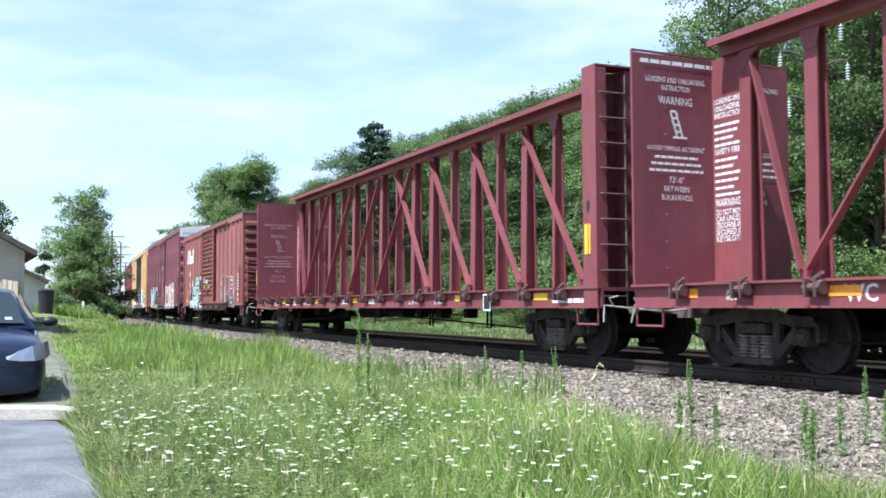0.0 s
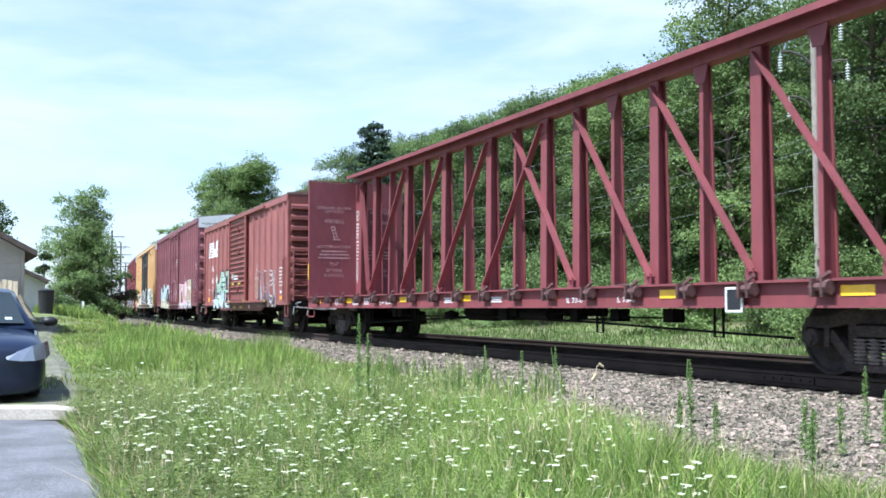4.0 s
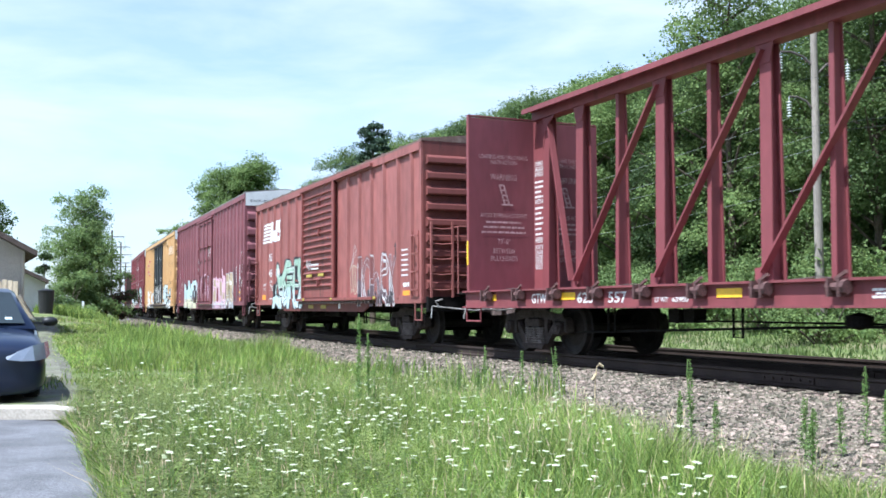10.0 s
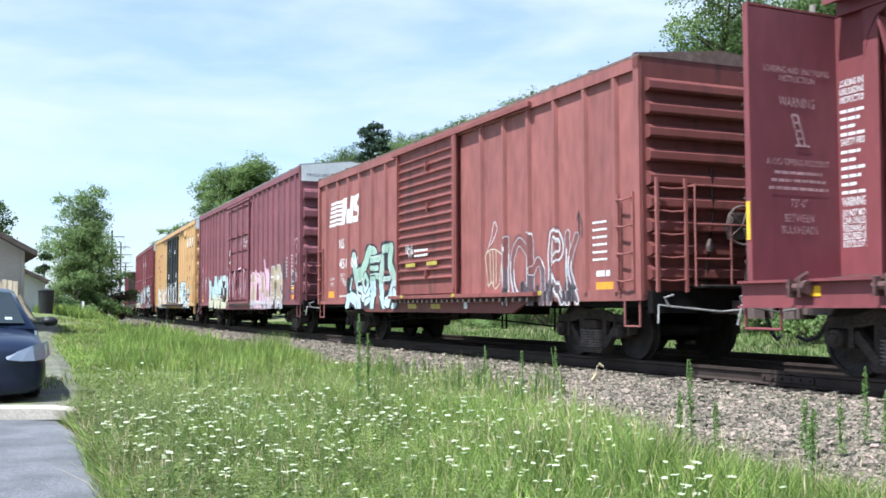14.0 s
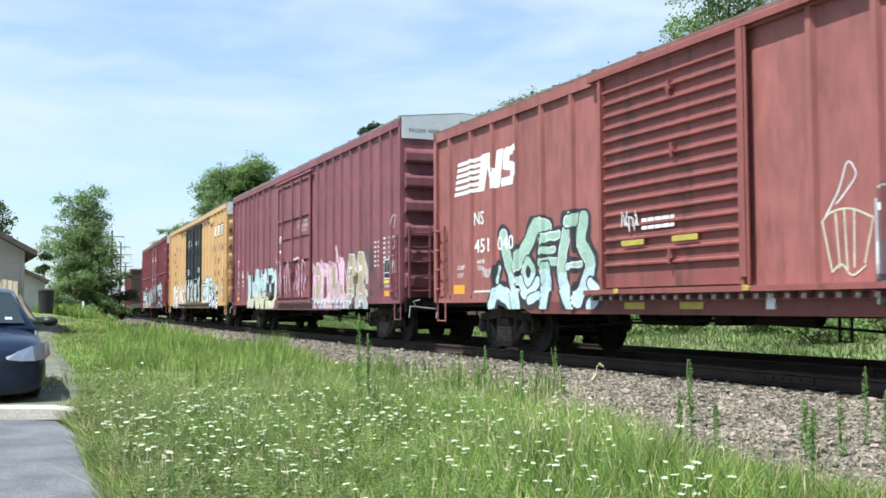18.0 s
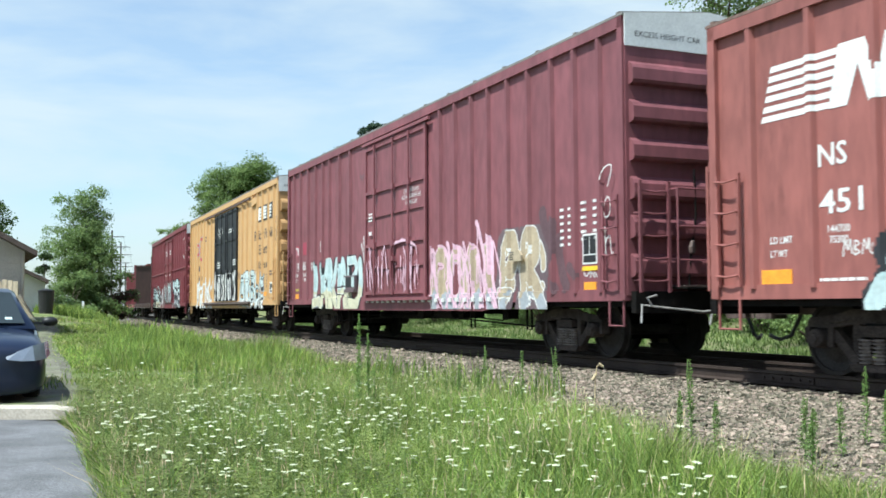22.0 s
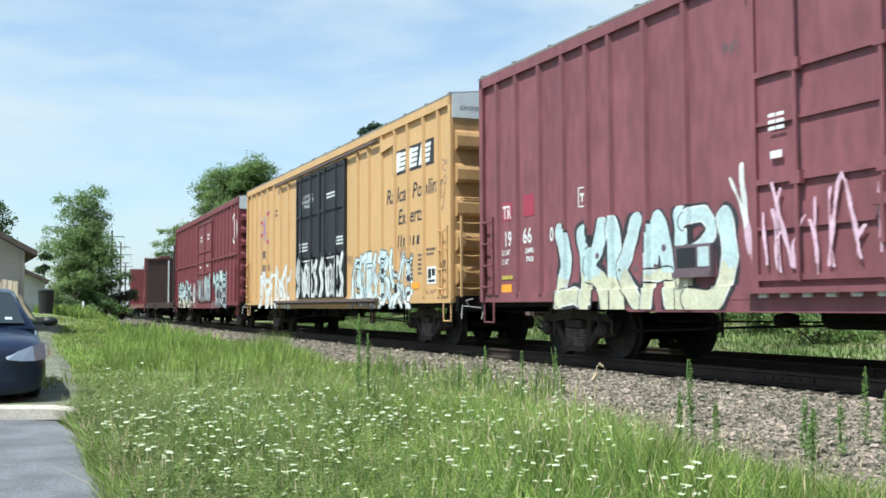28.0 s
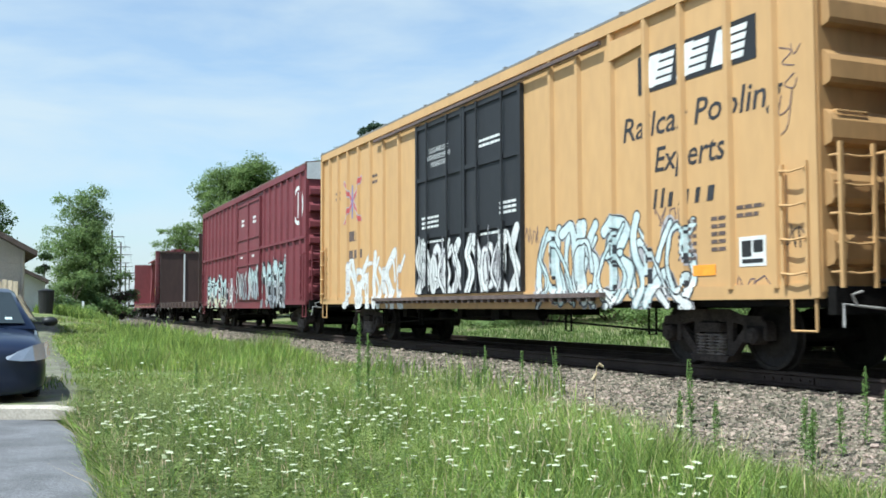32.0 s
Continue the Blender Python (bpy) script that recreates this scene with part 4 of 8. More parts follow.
def boxcar(label, s0, s1, eave, paint, ribs, roof_mat, end_paint, seed, end_ribs=8, cap=None, sill_drop=0.72, bogie_in=2.45, rib_w=0.075):
    """A boxcar from s0 (front) to s1 (back) along the train. Returns the car and its side plane."""
    mid, half = (s0 + s1) / 2, (s1 - s0) / 2
    car = thing("boxcar", label, "boxcar", "cars of the freight train")
    MOVERS.append((car, mid, half - bogie_in))
    Y = 1.53
    body = Shape().box(-half, half, -Y, Y, 0.93, eave - 0.06)
    part("body", body, paint, car)
    # roof: a low gable with cross seams
    rf = Shape().slab([(-1.60, eave - 0.04), (1.60, eave - 0.04), (1.60, eave), (0, eave + 0.17), (-1.60, eave)], "x", -half - 0.03, half + 0.03)
    n = int(half * 2 / 1.22)
    for k in range(n + 1):
        x = -half + 0.1 + k * (2 * half - 0.2) / n
        rf.slab([(-1.60, eave + 0.002), (0, eave + 0.172), (1.60, eave + 0.002), (1.60, eave + 0.03), (0, eave + 0.205), (-1.60, eave + 0.03)], "x", x - 0.035, x + 0.035)
    part("roof", rf, roof_mat, car)
    for e in (-1, 1):
        part("top_chord", Shape().box(-half, half, min(e * 1.60, e * Y), max(e * 1.60, e * Y), eave - 0.22, eave - 0.045), paint, car)
    sill = Shape().slab([(-half, 0.92), (half, 0.92), (half, 1.10), (-half, 1.10)], "y", -1.565, -Y - 0.002)
    part("side_sill", Shape().slab([(-half, 0.92), (half, 0.92), (half, 1.10), (-half, 1.10)], "y", Y + 0.002, 1.565), paint, car)
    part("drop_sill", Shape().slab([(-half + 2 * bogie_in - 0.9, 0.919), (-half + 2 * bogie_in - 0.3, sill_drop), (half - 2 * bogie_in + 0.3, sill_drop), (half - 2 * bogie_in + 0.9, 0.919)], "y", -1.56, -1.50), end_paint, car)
    part("side_sill", sill, paint, car)
    me = Shape()
    z0, z1 = 1.05, eave - 0.20
    me.slab([(-rib_w / 2 - 0.03, 0), (-rib_w / 2, -0.065), (rib_w / 2, -0.065), (rib_w / 2 + 0.03, 0)], "z", z0, z1)
    me = me.mesh("side_post")
    me.materials.append(paint)
    for x in ribs:
        part("side_post", me, None, car, at=pose(x, -Y, 0))
    # corner posts
    for e in (-1, 1):
        part("corner_post", Shape().box(min(e * half, e * (half - 0.13)), max(e * half, e * (half - 0.13)), -1.60, -Y - 0.002, 0.93, eave - 0.045), paint, car)
        # ends: a plate with rolled ribs lying across
        end = Shape().box(min(e * half, e * (half + 0.02)), max(e * half, e * (half + 0.02)), -1.56, 1.56, 1.0, eave - 0.02)
        end.slab([(-1.56, eave - 0.02), (1.56, eave - 0.02), (0, eave + 0.15)], "x", e * half, e * (half + 0.02))
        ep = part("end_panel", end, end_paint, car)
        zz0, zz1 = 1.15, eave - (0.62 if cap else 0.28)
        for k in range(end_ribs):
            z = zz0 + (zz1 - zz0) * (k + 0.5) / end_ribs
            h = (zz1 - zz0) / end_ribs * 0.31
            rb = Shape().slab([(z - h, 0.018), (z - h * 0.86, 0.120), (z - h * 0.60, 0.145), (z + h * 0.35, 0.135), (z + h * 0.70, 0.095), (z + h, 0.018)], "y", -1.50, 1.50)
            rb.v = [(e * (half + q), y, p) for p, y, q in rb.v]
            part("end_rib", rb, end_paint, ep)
        if cap is not None:
            cs = Shape().slab([(-1.57, eave - 0.50), (1.57, eave - 0.50), (1.57, eave - 0.01), (0, eave + 0.16), (-1.57, eave - 0.01)], "x", e * (half + 0.021), e * (half + 0.04))
            part("end_cap", cs, cap, ep)
        end_gear(car, e, half, paint)
        part("end_sill", Shape().box(*sorted((e * (half + 0.021), e * (half + 0.14))), -1.5, 1.5, 0.74, 1.06), M_UNDER, car)
        part("handrail", Shape().bent([(e * (half + 0.03), -0.80, 2.02), (e * (half + 0.17), -0.80, 2.02), (e * (half + 0.17), 1.30, 2.02), (e * (half + 0.03), 1.30, 2.02)], 0.016, 6), paint, car)
        part("brake_pipe", Shape().bent([(e * (half + 0.10), 0.55, 0.9), (e * (half + 0.13), 0.55, 1.5), (e * (half + 0.13), 0.42, 1.8), (e * (half + 0.13), 0.30, 2.3)], 0.022, 6).box(*sorted((e * (half + 0.09), e * (half + 0.24))), 0.18, 0.42, 1.55, 1.85), M_UNDER, car)
        coupler(car, e * (half + 0.15), e)
        bogie(car, e * (half - bogie_in))
        step_iron(car, e * (half - 0.10) if e < 0 else half - 0.48, -half + 0.48 if e < 0 else half - 0.10, -1.55, 0.55, 0.95, paint)
        ladder(car, min(e * (half - 0.16), e * (half - 0.55)), max(e * (half - 0.16), e * (half - 0.55)), -1.60, [1.22 + 0.40 * k for k in range(4)], paint)
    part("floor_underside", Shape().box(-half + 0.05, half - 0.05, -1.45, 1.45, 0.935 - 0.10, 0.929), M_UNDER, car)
    underside(car, half - 0.2, seed)
    return car, mid, half


def even(a, b, n):
    return [a + (b - a) * k / (n - 1) for k in range(n)]


# ---- the oxide-red boxcar with a ribbed sliding door ----
def red_boxcar():
    s0, s1 = 38.15, 54.08
    mid = (s0 + s1) / 2
    X = lambda s: mid - s
    ribs = [X(s) for s in (38.82, 39.68, 40.62, 41.54, 42.47, 43.41, 48.62, 49.60, 50.54, 51.44, 52.36, 53.34)]
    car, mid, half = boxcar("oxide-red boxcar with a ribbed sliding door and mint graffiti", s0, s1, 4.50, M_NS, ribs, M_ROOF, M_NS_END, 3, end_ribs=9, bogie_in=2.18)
    Y = 1.53
    d0, d1 = X(47.67), X(44.52)
    door = Shape().box(d0, d1, -1.585, -Y - 0.004, 1.12, 4.30)
    dp = part("sliding_door", door, M_NS_DOOR, car, "rust-streaked ribbed sliding door")
    for k in range(15):
        z = 1.45 + k * 0.188
        part("door_rib", Shape().slab([(z - 0.035, -1.586), (z - 0.012, -1.640), (z + 0.012, -1.640), (z + 0.035, -1.586)], "x", d0 + 0.06, d1 - 0.06)._flip(), M_NS_DOOR, dp)
    worn = random.Random(83)
    for k in range(34):
        q = worn.random()
        x = d0 + 0.12 + (0.75 * q if k % 3 else 2.0 + 0.9 * q)
        z, w = 1.45 + worn.randrange(15) * 0.188, worn.uniform(0.06, 0.34)
        if x + w < d1 - 0.08:
            part("scuff", Shape().slab([(x, z - 0.006), (x + w * 0.3, z - 0.0115), (x + w, z - 0.004), (x + w * 0.8, z + 0.010), (x + w * 0.2, z + 0.0115)], "y", -1.6418, -1.6402), S_SHADE, dp)
    for x, z in ((d0 + 1.72, 3.86), (d0 + 1.78, 2.98), (d0 + 1.70, 1.52)):
        part("door_eye", Shape().box(x - 0.05, x + 0.05, -1.665, -1.587, z - 0.03, z + 0.03).box(x - 0.02, x + 0.02, -1.672, -1.587, z - 0.10, z + 0.10), M_NS_DOOR, dp)
    for x in (d0, d1):
        part("door_post", Shape().box(x - 0.035, x + 0.035, -1.66, -1.588, 1.1, 4.34), M_NS_DOOR, dp)
    part("lock_bar", Shape().box(d1 - 0.02, d1 + 0.10, -1.68, -1.60, 1.2, 4.30).rod((d1 + 0.13, -1.66, 1.1), (d1 + 0.13, -1.66, 4.3), 0.02, 8), M_NS_DOOR, dp)
    part("door_track", Shape().box(d0 - 0.4, d1 + 3.4, -1.72, -1.57, 1.02, 1.09), M_NS_DOOR, car)
    part("door_track", Shape().box(d0 - 0.3, d1 + 3.2, -1.68, -1.603, 4.31, 4.39), M_NS_DOOR, car)
    lug = Shape().box(-0.035, 0.035, -1.70, -1.57, 0.93, 1.0).mesh("track_bracket")
    for k in range(26):
        part("track_bracket", lug, M_LINK, car, at=pose(d0 - 0.2 + k * 0.26, 0, 0))
    # mark of the line: stripes and two slanting blocks
    pl = near(Y + 0.001)
    L0, L1, z0, z1 = X(53.18), X(50.5), 3.05, 3.75
    bands = [[(0.012 * k, k / 6 + 0.02), (0.47 + 0.012 * k, k / 6 + 0.02), (0.48 + 0.012 * k, k / 6 + 0.125), (0.012 * k + 0.01, k / 6 + 0.125)] for k in range(6)]
    for k in range(6):
        painted(car, [bands[k]], L0, L1, z0, z1, Y, ribs, M_WHITE, 0.0105, "mark_stripe")
    blocks = [[(0.40, 0.0), (0.50, 0.0), (0.56, 0.62), (0.61, 0.0), (0.74, 0.0), (0.80, 1.0), (0.70, 1.0), (0.66, 0.40), (0.60, 1.0), (0.46, 1.0)],
              [(0.76, 0.0), (0.94, 0.0), (0.99, 0.10), (1.0, 0.50), (0.97, 0.58), (0.88, 0.62), (0.885, 0.78), (0.99, 0.78), (1.0, 1.0), (0.83, 1.0), (0.80, 0.92), (0.785, 0.48), (0.81, 0.42), (0.90, 0.38), (0.895, 0.22), (0.765, 0.22)]]
    for k in range(2):
        painted(car, [blocks[k]], L0, L1, z0, z1, Y + 0.001, ribs, M_WHITE, 0.0105, "railway_mark", "white slanting block of the railway mark")
    for words, h, x, z, wd in (("NS", 0.26, 52.30, 2.42, 0.42), ("451", 0.27, 52.27, 1.88, 0.62), ("040", 0.27, 51.30, 1.88, 0.62), ("LD LMT", 0.085, 53.07, 1.58, 0.36), ("LT WT", 0.085, 53.07, 1.42, 0.28), ("144700", 0.085, 52.18, 1.66, 0.32), ("75300", 0.085, 52.14, 1.54, 0.27)):
        part("lettering", letters(words, h, lambda p, q: (X(x) + p, -Y - 0.006, z + q), fit=wd, bold=0.02), M_WHITE, car)
    rows = [(X(52.3), X(51.9), 1.03, 0.05)]
    for k in range(6):
        rows.append((X(39.52), X(39.12), 2.12 - 0.115 * k, 0.035))
    rows += [(X(39.42), X(39.05), 1.30, 0.09), (d0 + 0.95, d0 + 1.6, 2.02, 0.05), (d0 + 0.95, d0 + 1.6, 1.92, 0.05)]
    stencils(car, [q for q in rows if q[0] < d0 or q[0] > d1], pl, 0.004, M_WHITE)
    stencils(dp, [(d0 + 1.05, d0 + 1.8, 2.04, 0.05), (d0 + 1.05, d0 + 1.8, 1.93, 0.05)], near(1.642), 0.003, M_WHITE, "door_stencil")
    part("reflector_plate", Shape().box(X(53.22), X(52.72), -Y - 0.012, -Y - 0.001, 1.03, 1.27), M_ORANGE, car)
    part("reflector_plate", Shape().box(X(39.42), X(38.95), -Y - 0.012, -Y - 0.001, 0.98, 1.21), M_ORANGE, car)
    for x in (d0 + 0.55, d0 + 1.75):
        part("yellow_strip", Shape().box(x, x + 0.55, -1.652, -1.642, 1.72, 1.80), M_DULL_YELLOW, dp)
    for x in (d0 + 0.5, d0 + 1.8):
        part("reflector_plate", Shape().box(x, x + 0.5, -1.5765, -1.565, 0.80, 0.90), M_DULL_YELLOW, car)
    mint = [([(0.01, 0.05), (0.07, 0.20), (0.17, 0.15), (0.24, 0.03)], 0.24), ([(0.06, 0.34), (0.09, 0.50)], 0.09), ([(0.13, 0.88), (0.17, 0.62), (0.23, 0.36), (0.27, 0.03)], 0.27), ([(0.56, 0.90), (0.46, 0.95), (0.38, 0.76), (0.26, 0.52)], 0.27),
            ([(0.33, 0.42), (0.37, 0.56), (0.43, 0.44), (0.38, 0.30), (0.33, 0.42)], 0.12), ([(0.30, 0.34), (0.37, 0.16), (0.47, 0.32)], 0.15), ([(0.49, 0.80), (0.66, 0.82)], 0.14), ([(0.50, 0.80), (0.50, 0.54)], 0.13), ([(0.49, 0.66), (0.62, 0.66)], 0.11), ([(0.49, 0.53), (0.68, 0.53)], 0.13),
            ([(0.55, 0.46), (0.56, 0.24), (0.53, 0.02)], 0.20), ([(0.40, 0.10), (0.50, 0.16)], 0.14), ([(0.76, 0.97), (0.70, 0.66), (0.69, 0.34), (0.77, 0.03)], 0.25), ([(0.73, 0.95), (0.88, 0.96)], 0.18), ([(0.87, 0.95), (0.85, 0.70), (0.92, 0.46), (0.83, 0.10)], 0.25),
            ([(0.73, 0.46), (0.85, 0.48)], 0.09), ([(0.92, 0.27), (0.98, 0.13), (0.92, 0.03)], 0.16)]
    mural(car, X(51.55), X(47.85), 0.80, 2.30, Y, ribs, (S_MINT, S_AQUA, S_DARK, S_WHITE, S_DARK), [(q, w * 1.14) for q, w in mint], "mint green and pale blue graffiti with black shading", cell=0.0105, split=0.42, edge=0.030, halo=0.085)
    grey = [([(0.03, 0.0), (0.03, 0.5), (0.04, 0.98)], 0.13), ([(0.33, 0.80), (0.22, 0.94), (0.12, 0.70), (0.13, 0.30), (0.22, 0.12), (0.32, 0.26)], 0.13), ([(0.40, 0.04), (0.41, 0.55), (0.39, 1.0)], 0.14), ([(0.42, 0.50), (0.50, 0.62), (0.555, 0.48), (0.56, 0.04)], 0.13),
            ([(0.66, 0.04), (0.67, 0.92), (0.77, 0.97), (0.81, 0.74), (0.69, 0.52), (0.83, 0.05)], 0.12), ([(0.90, 0.04), (0.89, 0.96)], 0.13), ([(1.0, 0.92), (0.91, 0.52), (1.02, 0.06)], 0.11)]
    mural(car, X(42.50), X(40.0), 0.86, 2.06, Y, ribs, (S_SMOKE, S_SHADE, S_GREY, S_WHITE, S_SMOKE), grey, "smoky graffiti with a thin silver edge", cell=0.008, edge=0.020, halo=0.05)
    soot = random.Random(61)
    smears = []
    for k in range(16):
        q, top = soot.random(), soot.uniform(0.55, 1.0)
        smears.append(([(q, top), (q + soot.uniform(-0.01, 0.01), 0.45), (q, 0.02)], soot.uniform(0.04, 0.13)))
    mural(car, X(42.6), X(39.95), 0.93, 1.22, Y + 0.005, ribs, (S_DARK, S_DARK, S_SHADE, S_DARK, S_SHADE), smears, "black sooty smears along the sill", edge=0.02, shine=False)
    tag(car, [[(0.02, 0.60), (0.20, 0.70), (0.55, 0.72), (0.95, 0.60)], [(0.04, 0.60), (0.20, 0.06)], [(0.28, 0.69), (0.34, 0.10)], [(0.44, 0.71), (0.48, 0.08)], [(0.62, 0.72), (0.60, 0.10)], [(0.94, 0.60), (0.78, 0.14)], [(0.20, 0.06), (0.38, 0.14), (0.56, 0.02), (0.80, 0.12)]], X(43.34), X(42.54), 1.15, 2.2, Y, S_CREAM, 0.022)
    tag(car, [[(0.10, 0.52), (0.35, 0.74), (0.52, 0.98), (0.66, 0.86), (0.48, 0.72), (0.30, 0.62)]], X(43.34), X(42.54), 1.2, 2.45, Y, S_WHITE, 0.020)
    part("white_card", Shape().box(X(44.2), X(44.05), -1.575, -1.562, 0.80, 1.0), M_WHITE, car)
    for x in (X(44.42), X(47.2), X(40.9)):
        part("yellow_clamp", Shape().slab([(x, 1.03), (x + 0.11, 1.03), (x + 0.11, 1.07), (x + 0.06, 1.10), (x, 1.10)], "y", -1.75, -1.725), M_DULL_YELLOW, car)
    scrawl(car, d0 + 0.5, 1.9, 0.5, 0.35, 1.644, S_WHITE, 15, 0.025)
    tag(car, [[(0.0, 0.1), (0.08, 0.9), (0.16, 0.4), (0.24, 0.95), (0.28, 0.2)], [(0.36, 0.15), (0.38, 0.85), (0.50, 0.7), (0.38, 0.5), (0.52, 0.3), (0.36, 0.15)], [(0.60, 0.15), (0.66, 0.9), (0.74, 0.4), (0.80, 0.95), (0.84, 0.2)], [(1.0, 0.8), (0.90, 0.6), (1.0, 0.4), (0.88, 0.15)]], X(51.95), X(51.50), 1.36, 1.58, Y, S_WHITE, 0.018)
    part("white_scuff", bars([(X(52.35), X(51.62), 1.115, 0.035)], pl, 0.005), M_WHITE, car)
    scrawl(car, X(40.0), 1.9, 0.35, 0.5, Y, S_DARK, 17, 0.02)
    return car


def flip_shape(self):
    """Turns a slab drawn as (height, across) upright."""
    self.v = [(x, z, y) for x, y, z in self.v]
    return self


Shape._flip = flip_shape


# ---- the tall maroon boxcar with a plug door ----
def maroon_boxcar():
    s0, s1 = 55.98, 74.95
    mid = (s0 + s1) / 2
    X = lambda s: mid - s
    ss = [57.42, 58.16, 58.98, 59.76, 60.56, 61.30, 62.08, 62.84, 68.79, 69.71, 70.61, 71.25, 71.97, 72.74, 73.56, 74.30, 56.68]
    ribs = [X(s) for s in ss]
    car, mid, half = boxcar("tall maroon boxcar with a plug door and pale graffiti", s0, s1, 5.21, M_TR, ribs, M_ROOF_GREY, M_TR, 5, end_ribs=6, cap=M_SILVER, bogie_in=2.55, sill_drop=0.76)
    Y = 1.53
    d0, d1 = X(67.42), X(63.56)
    dm = d0 + (d1 - d0) * 0.0
    dp = part("plug_door", Shape().box(d0, d1, -1.575, -Y - 0.004, 1.10, 4.80), M_TR, car)
    for x in (d0, d1):
        part("door_post", Shape().box(x - 0.05, x + 0.05, -1.62, -1.577, 1.05, 4.85), M_TR, dp)
    for z in (1.14, 2.30, 3.62, 4.72):
        part("door_rail", Shape().box(d0 + 0.05, d1 - 0.05, -1.62, -1.577, z, z + 0.075), M_TR, dp)
    for z in (1.75, 3.02):
        part("door_rail", Shape().box(d0 + 0.05, d1 - 0.05, -1.61, -1.577, z, z + 0.05), M_TR, dp)
    for x in (d0 + 0.75, d0 + 2.0, d0 + 3.0):
        part("lock_rod", Shape().rod((x, -1.65, 1.12), (x, -1.65, 4.80), 0.028, 8).box(x - 0.08, x + 0.08, -1.68, -1.60, 2.25, 2.4).box(x - 0.08, x + 0.08, -1.68, -1.60, 3.58, 3.72), M_TR, dp)
    part("door_handle", Shape().box(d0 + 1.85, d0 + 2.15, -1.70, -1.64, 1.9, 2.02).rod((d0 + 2.0, -1.69, 1.5), (d0 + 2.0, -1.69, 2.2), 0.03, 8), M_TR, dp)
    part("door_track", Shape().box(d0 - 0.15, d1 + 0.3, -1.67, -1.57, 0.99, 1.06), M_TR, car)
    part("door_track", Shape().box(d0 - 0.15, d1 + 0.3, -1.66, -1.602, 4.86, 4.93), M_TR, car)
    lug = Shape().box(-0.07, 0.07, -1.60, -1.566, 0.94, 1.02).mesh("side_lug")
    for k in range(20):
        part("side_lug", lug, S_WHITE, car, at=pose(d0 + 0.1 + k * 0.36, 0, 0))
    pl = near(Y + 0.001)
    mist = [([(0.08, 0.95), (0.12, 0.6), (0.05, 0.25)], 0.26), ([(0.30, 0.80), (0.26, 0.45)], 0.30), ([(0.45, 0.62), (0.52, 0.30), (0.62, 0.10)], 0.24), ([(0.70, 0.30), (0.85, 0.22)], 0.20), ([(0.28, 0.15), (0.4, 0.06)], 0.16)]
    mural(car, X(58.62), X(57.25), 1.02, 2.50, Y - 0.001, ribs, (S_MIST, S_MIST, S_MIST, S_MIST, S_MIST), mist, "smoky grey overspray on the maroon steel", edge=0.0, shine=False)
    rows = []
    for k in range(6):
        rows += [(X(57.93), X(57.80), 2.40 - 0.115 * k, 0.045), (X(57.68), X(57.60), 2.40 - 0.115 * k, 0.045), (X(57.28), X(57.12), 2.46 - 0.115 * k, 0.045), (X(56.92), X(56.82), 2.46 - 0.115 * k, 0.045)]
    part("owner_patch", Shape().box(X(74.14), X(73.78), -Y - 0.005, -Y - 0.001, 2.40, 2.72), M_RED, car)
    for words, h, x, z, w in (("TR", 0.25, 74.12, 2.43, 0.32), ("19", 0.28, 74.08, 1.93, 0.23), ("66", 0.28, 73.38, 1.95, 0.31), ("0", 0.25, 72.45, 1.93, 0.12), ("LD LMT", 0.10, 74.16, 1.77, 0.30), ("LT WT", 0.10, 74.16, 1.60, 0.24), ("206400", 0.10, 73.30, 1.77, 0.30), ("79600", 0.10, 73.26, 1.62, 0.25), ("LIFT AND JACK HERE", 0.045, 73.45, 1.0, 0.50)):
        part("lettering", letters(words, h, lambda p, q: (X(x) + p, -Y - 0.009, z + q), fit=w, bold=0.02), M_WHITE, car)
    part("yellow_strip", Shape().box(X(74.16), X(73.76), -Y - 0.012, -Y - 0.001, 1.33, 1.40), M_DULL_YELLOW, car)
    stencils(car, rows, pl, 0.008, M_WHITE)
    part("door_lettering", letters("CLOSE AND LOCK\nBOTH DOORS BEFORE\nMOVING CAR", 0.10, lambda p, q: (d1 - 0.85 + p, -1.579, 3.42 + q), 0.8, True), M_WHITE, dp)
    stencils(dp, [(d0 + 0.28, d0 + 0.55, 3.10 - 0.08 * k, 0.045) for k in range(3)] + [(d0 + 0.30, d0 + 0.5, 2.6, 0.09)], near(1.6205), 0.002, M_WHITE, "door_stencil")
    part("red_patch", Shape().box(X(73.35), X(72.98), -Y - 0.006, -Y - 0.001, 2.42, 2.80), M_RED, car)
    a, b = X(57.24), X(56.82)
    lab = part("inspection_label", Shape().box(a, b, -Y - 0.006, -Y - 0.001, 1.50, 1.98), M_WHITE, car, "white-framed black inspection label")
    part("label_field", Shape().box(a + 0.03, a + 0.20, -Y - 0.009, -Y - 0.0065, 1.66, 1.95), M_BLACK, lab)
    part("label_field", Shape().box(a + 0.22, b - 0.03, -Y - 0.009, -Y - 0.0065, 1.66, 1.95), M_BLACK, lab)
    part("label_field", Shape().box(a + 0.03, b - 0.03, -Y - 0.009, -Y - 0.0065, 1.53, 1.64), M_BLACK, lab)
    tb = Shape()
    a, b = X(71.55), X(71.32)
    for q0, q1, z0, z1 in ((a, b, 2.72, 2.74), (a, b, 2.42, 2.44), (a, a + 0.02, 2.44, 2.72), (b - 0.02, b, 2.44, 2.72), (a + 0.06, b - 0.06, 2.60, 2.64), (a + 0.10, a + 0.13, 2.5, 2.6)):
        tb.box(q0, q1, -Y - 0.008, -Y - 0.002, z0, z1)
    part("routing_label", tb, M_WHITE, car)
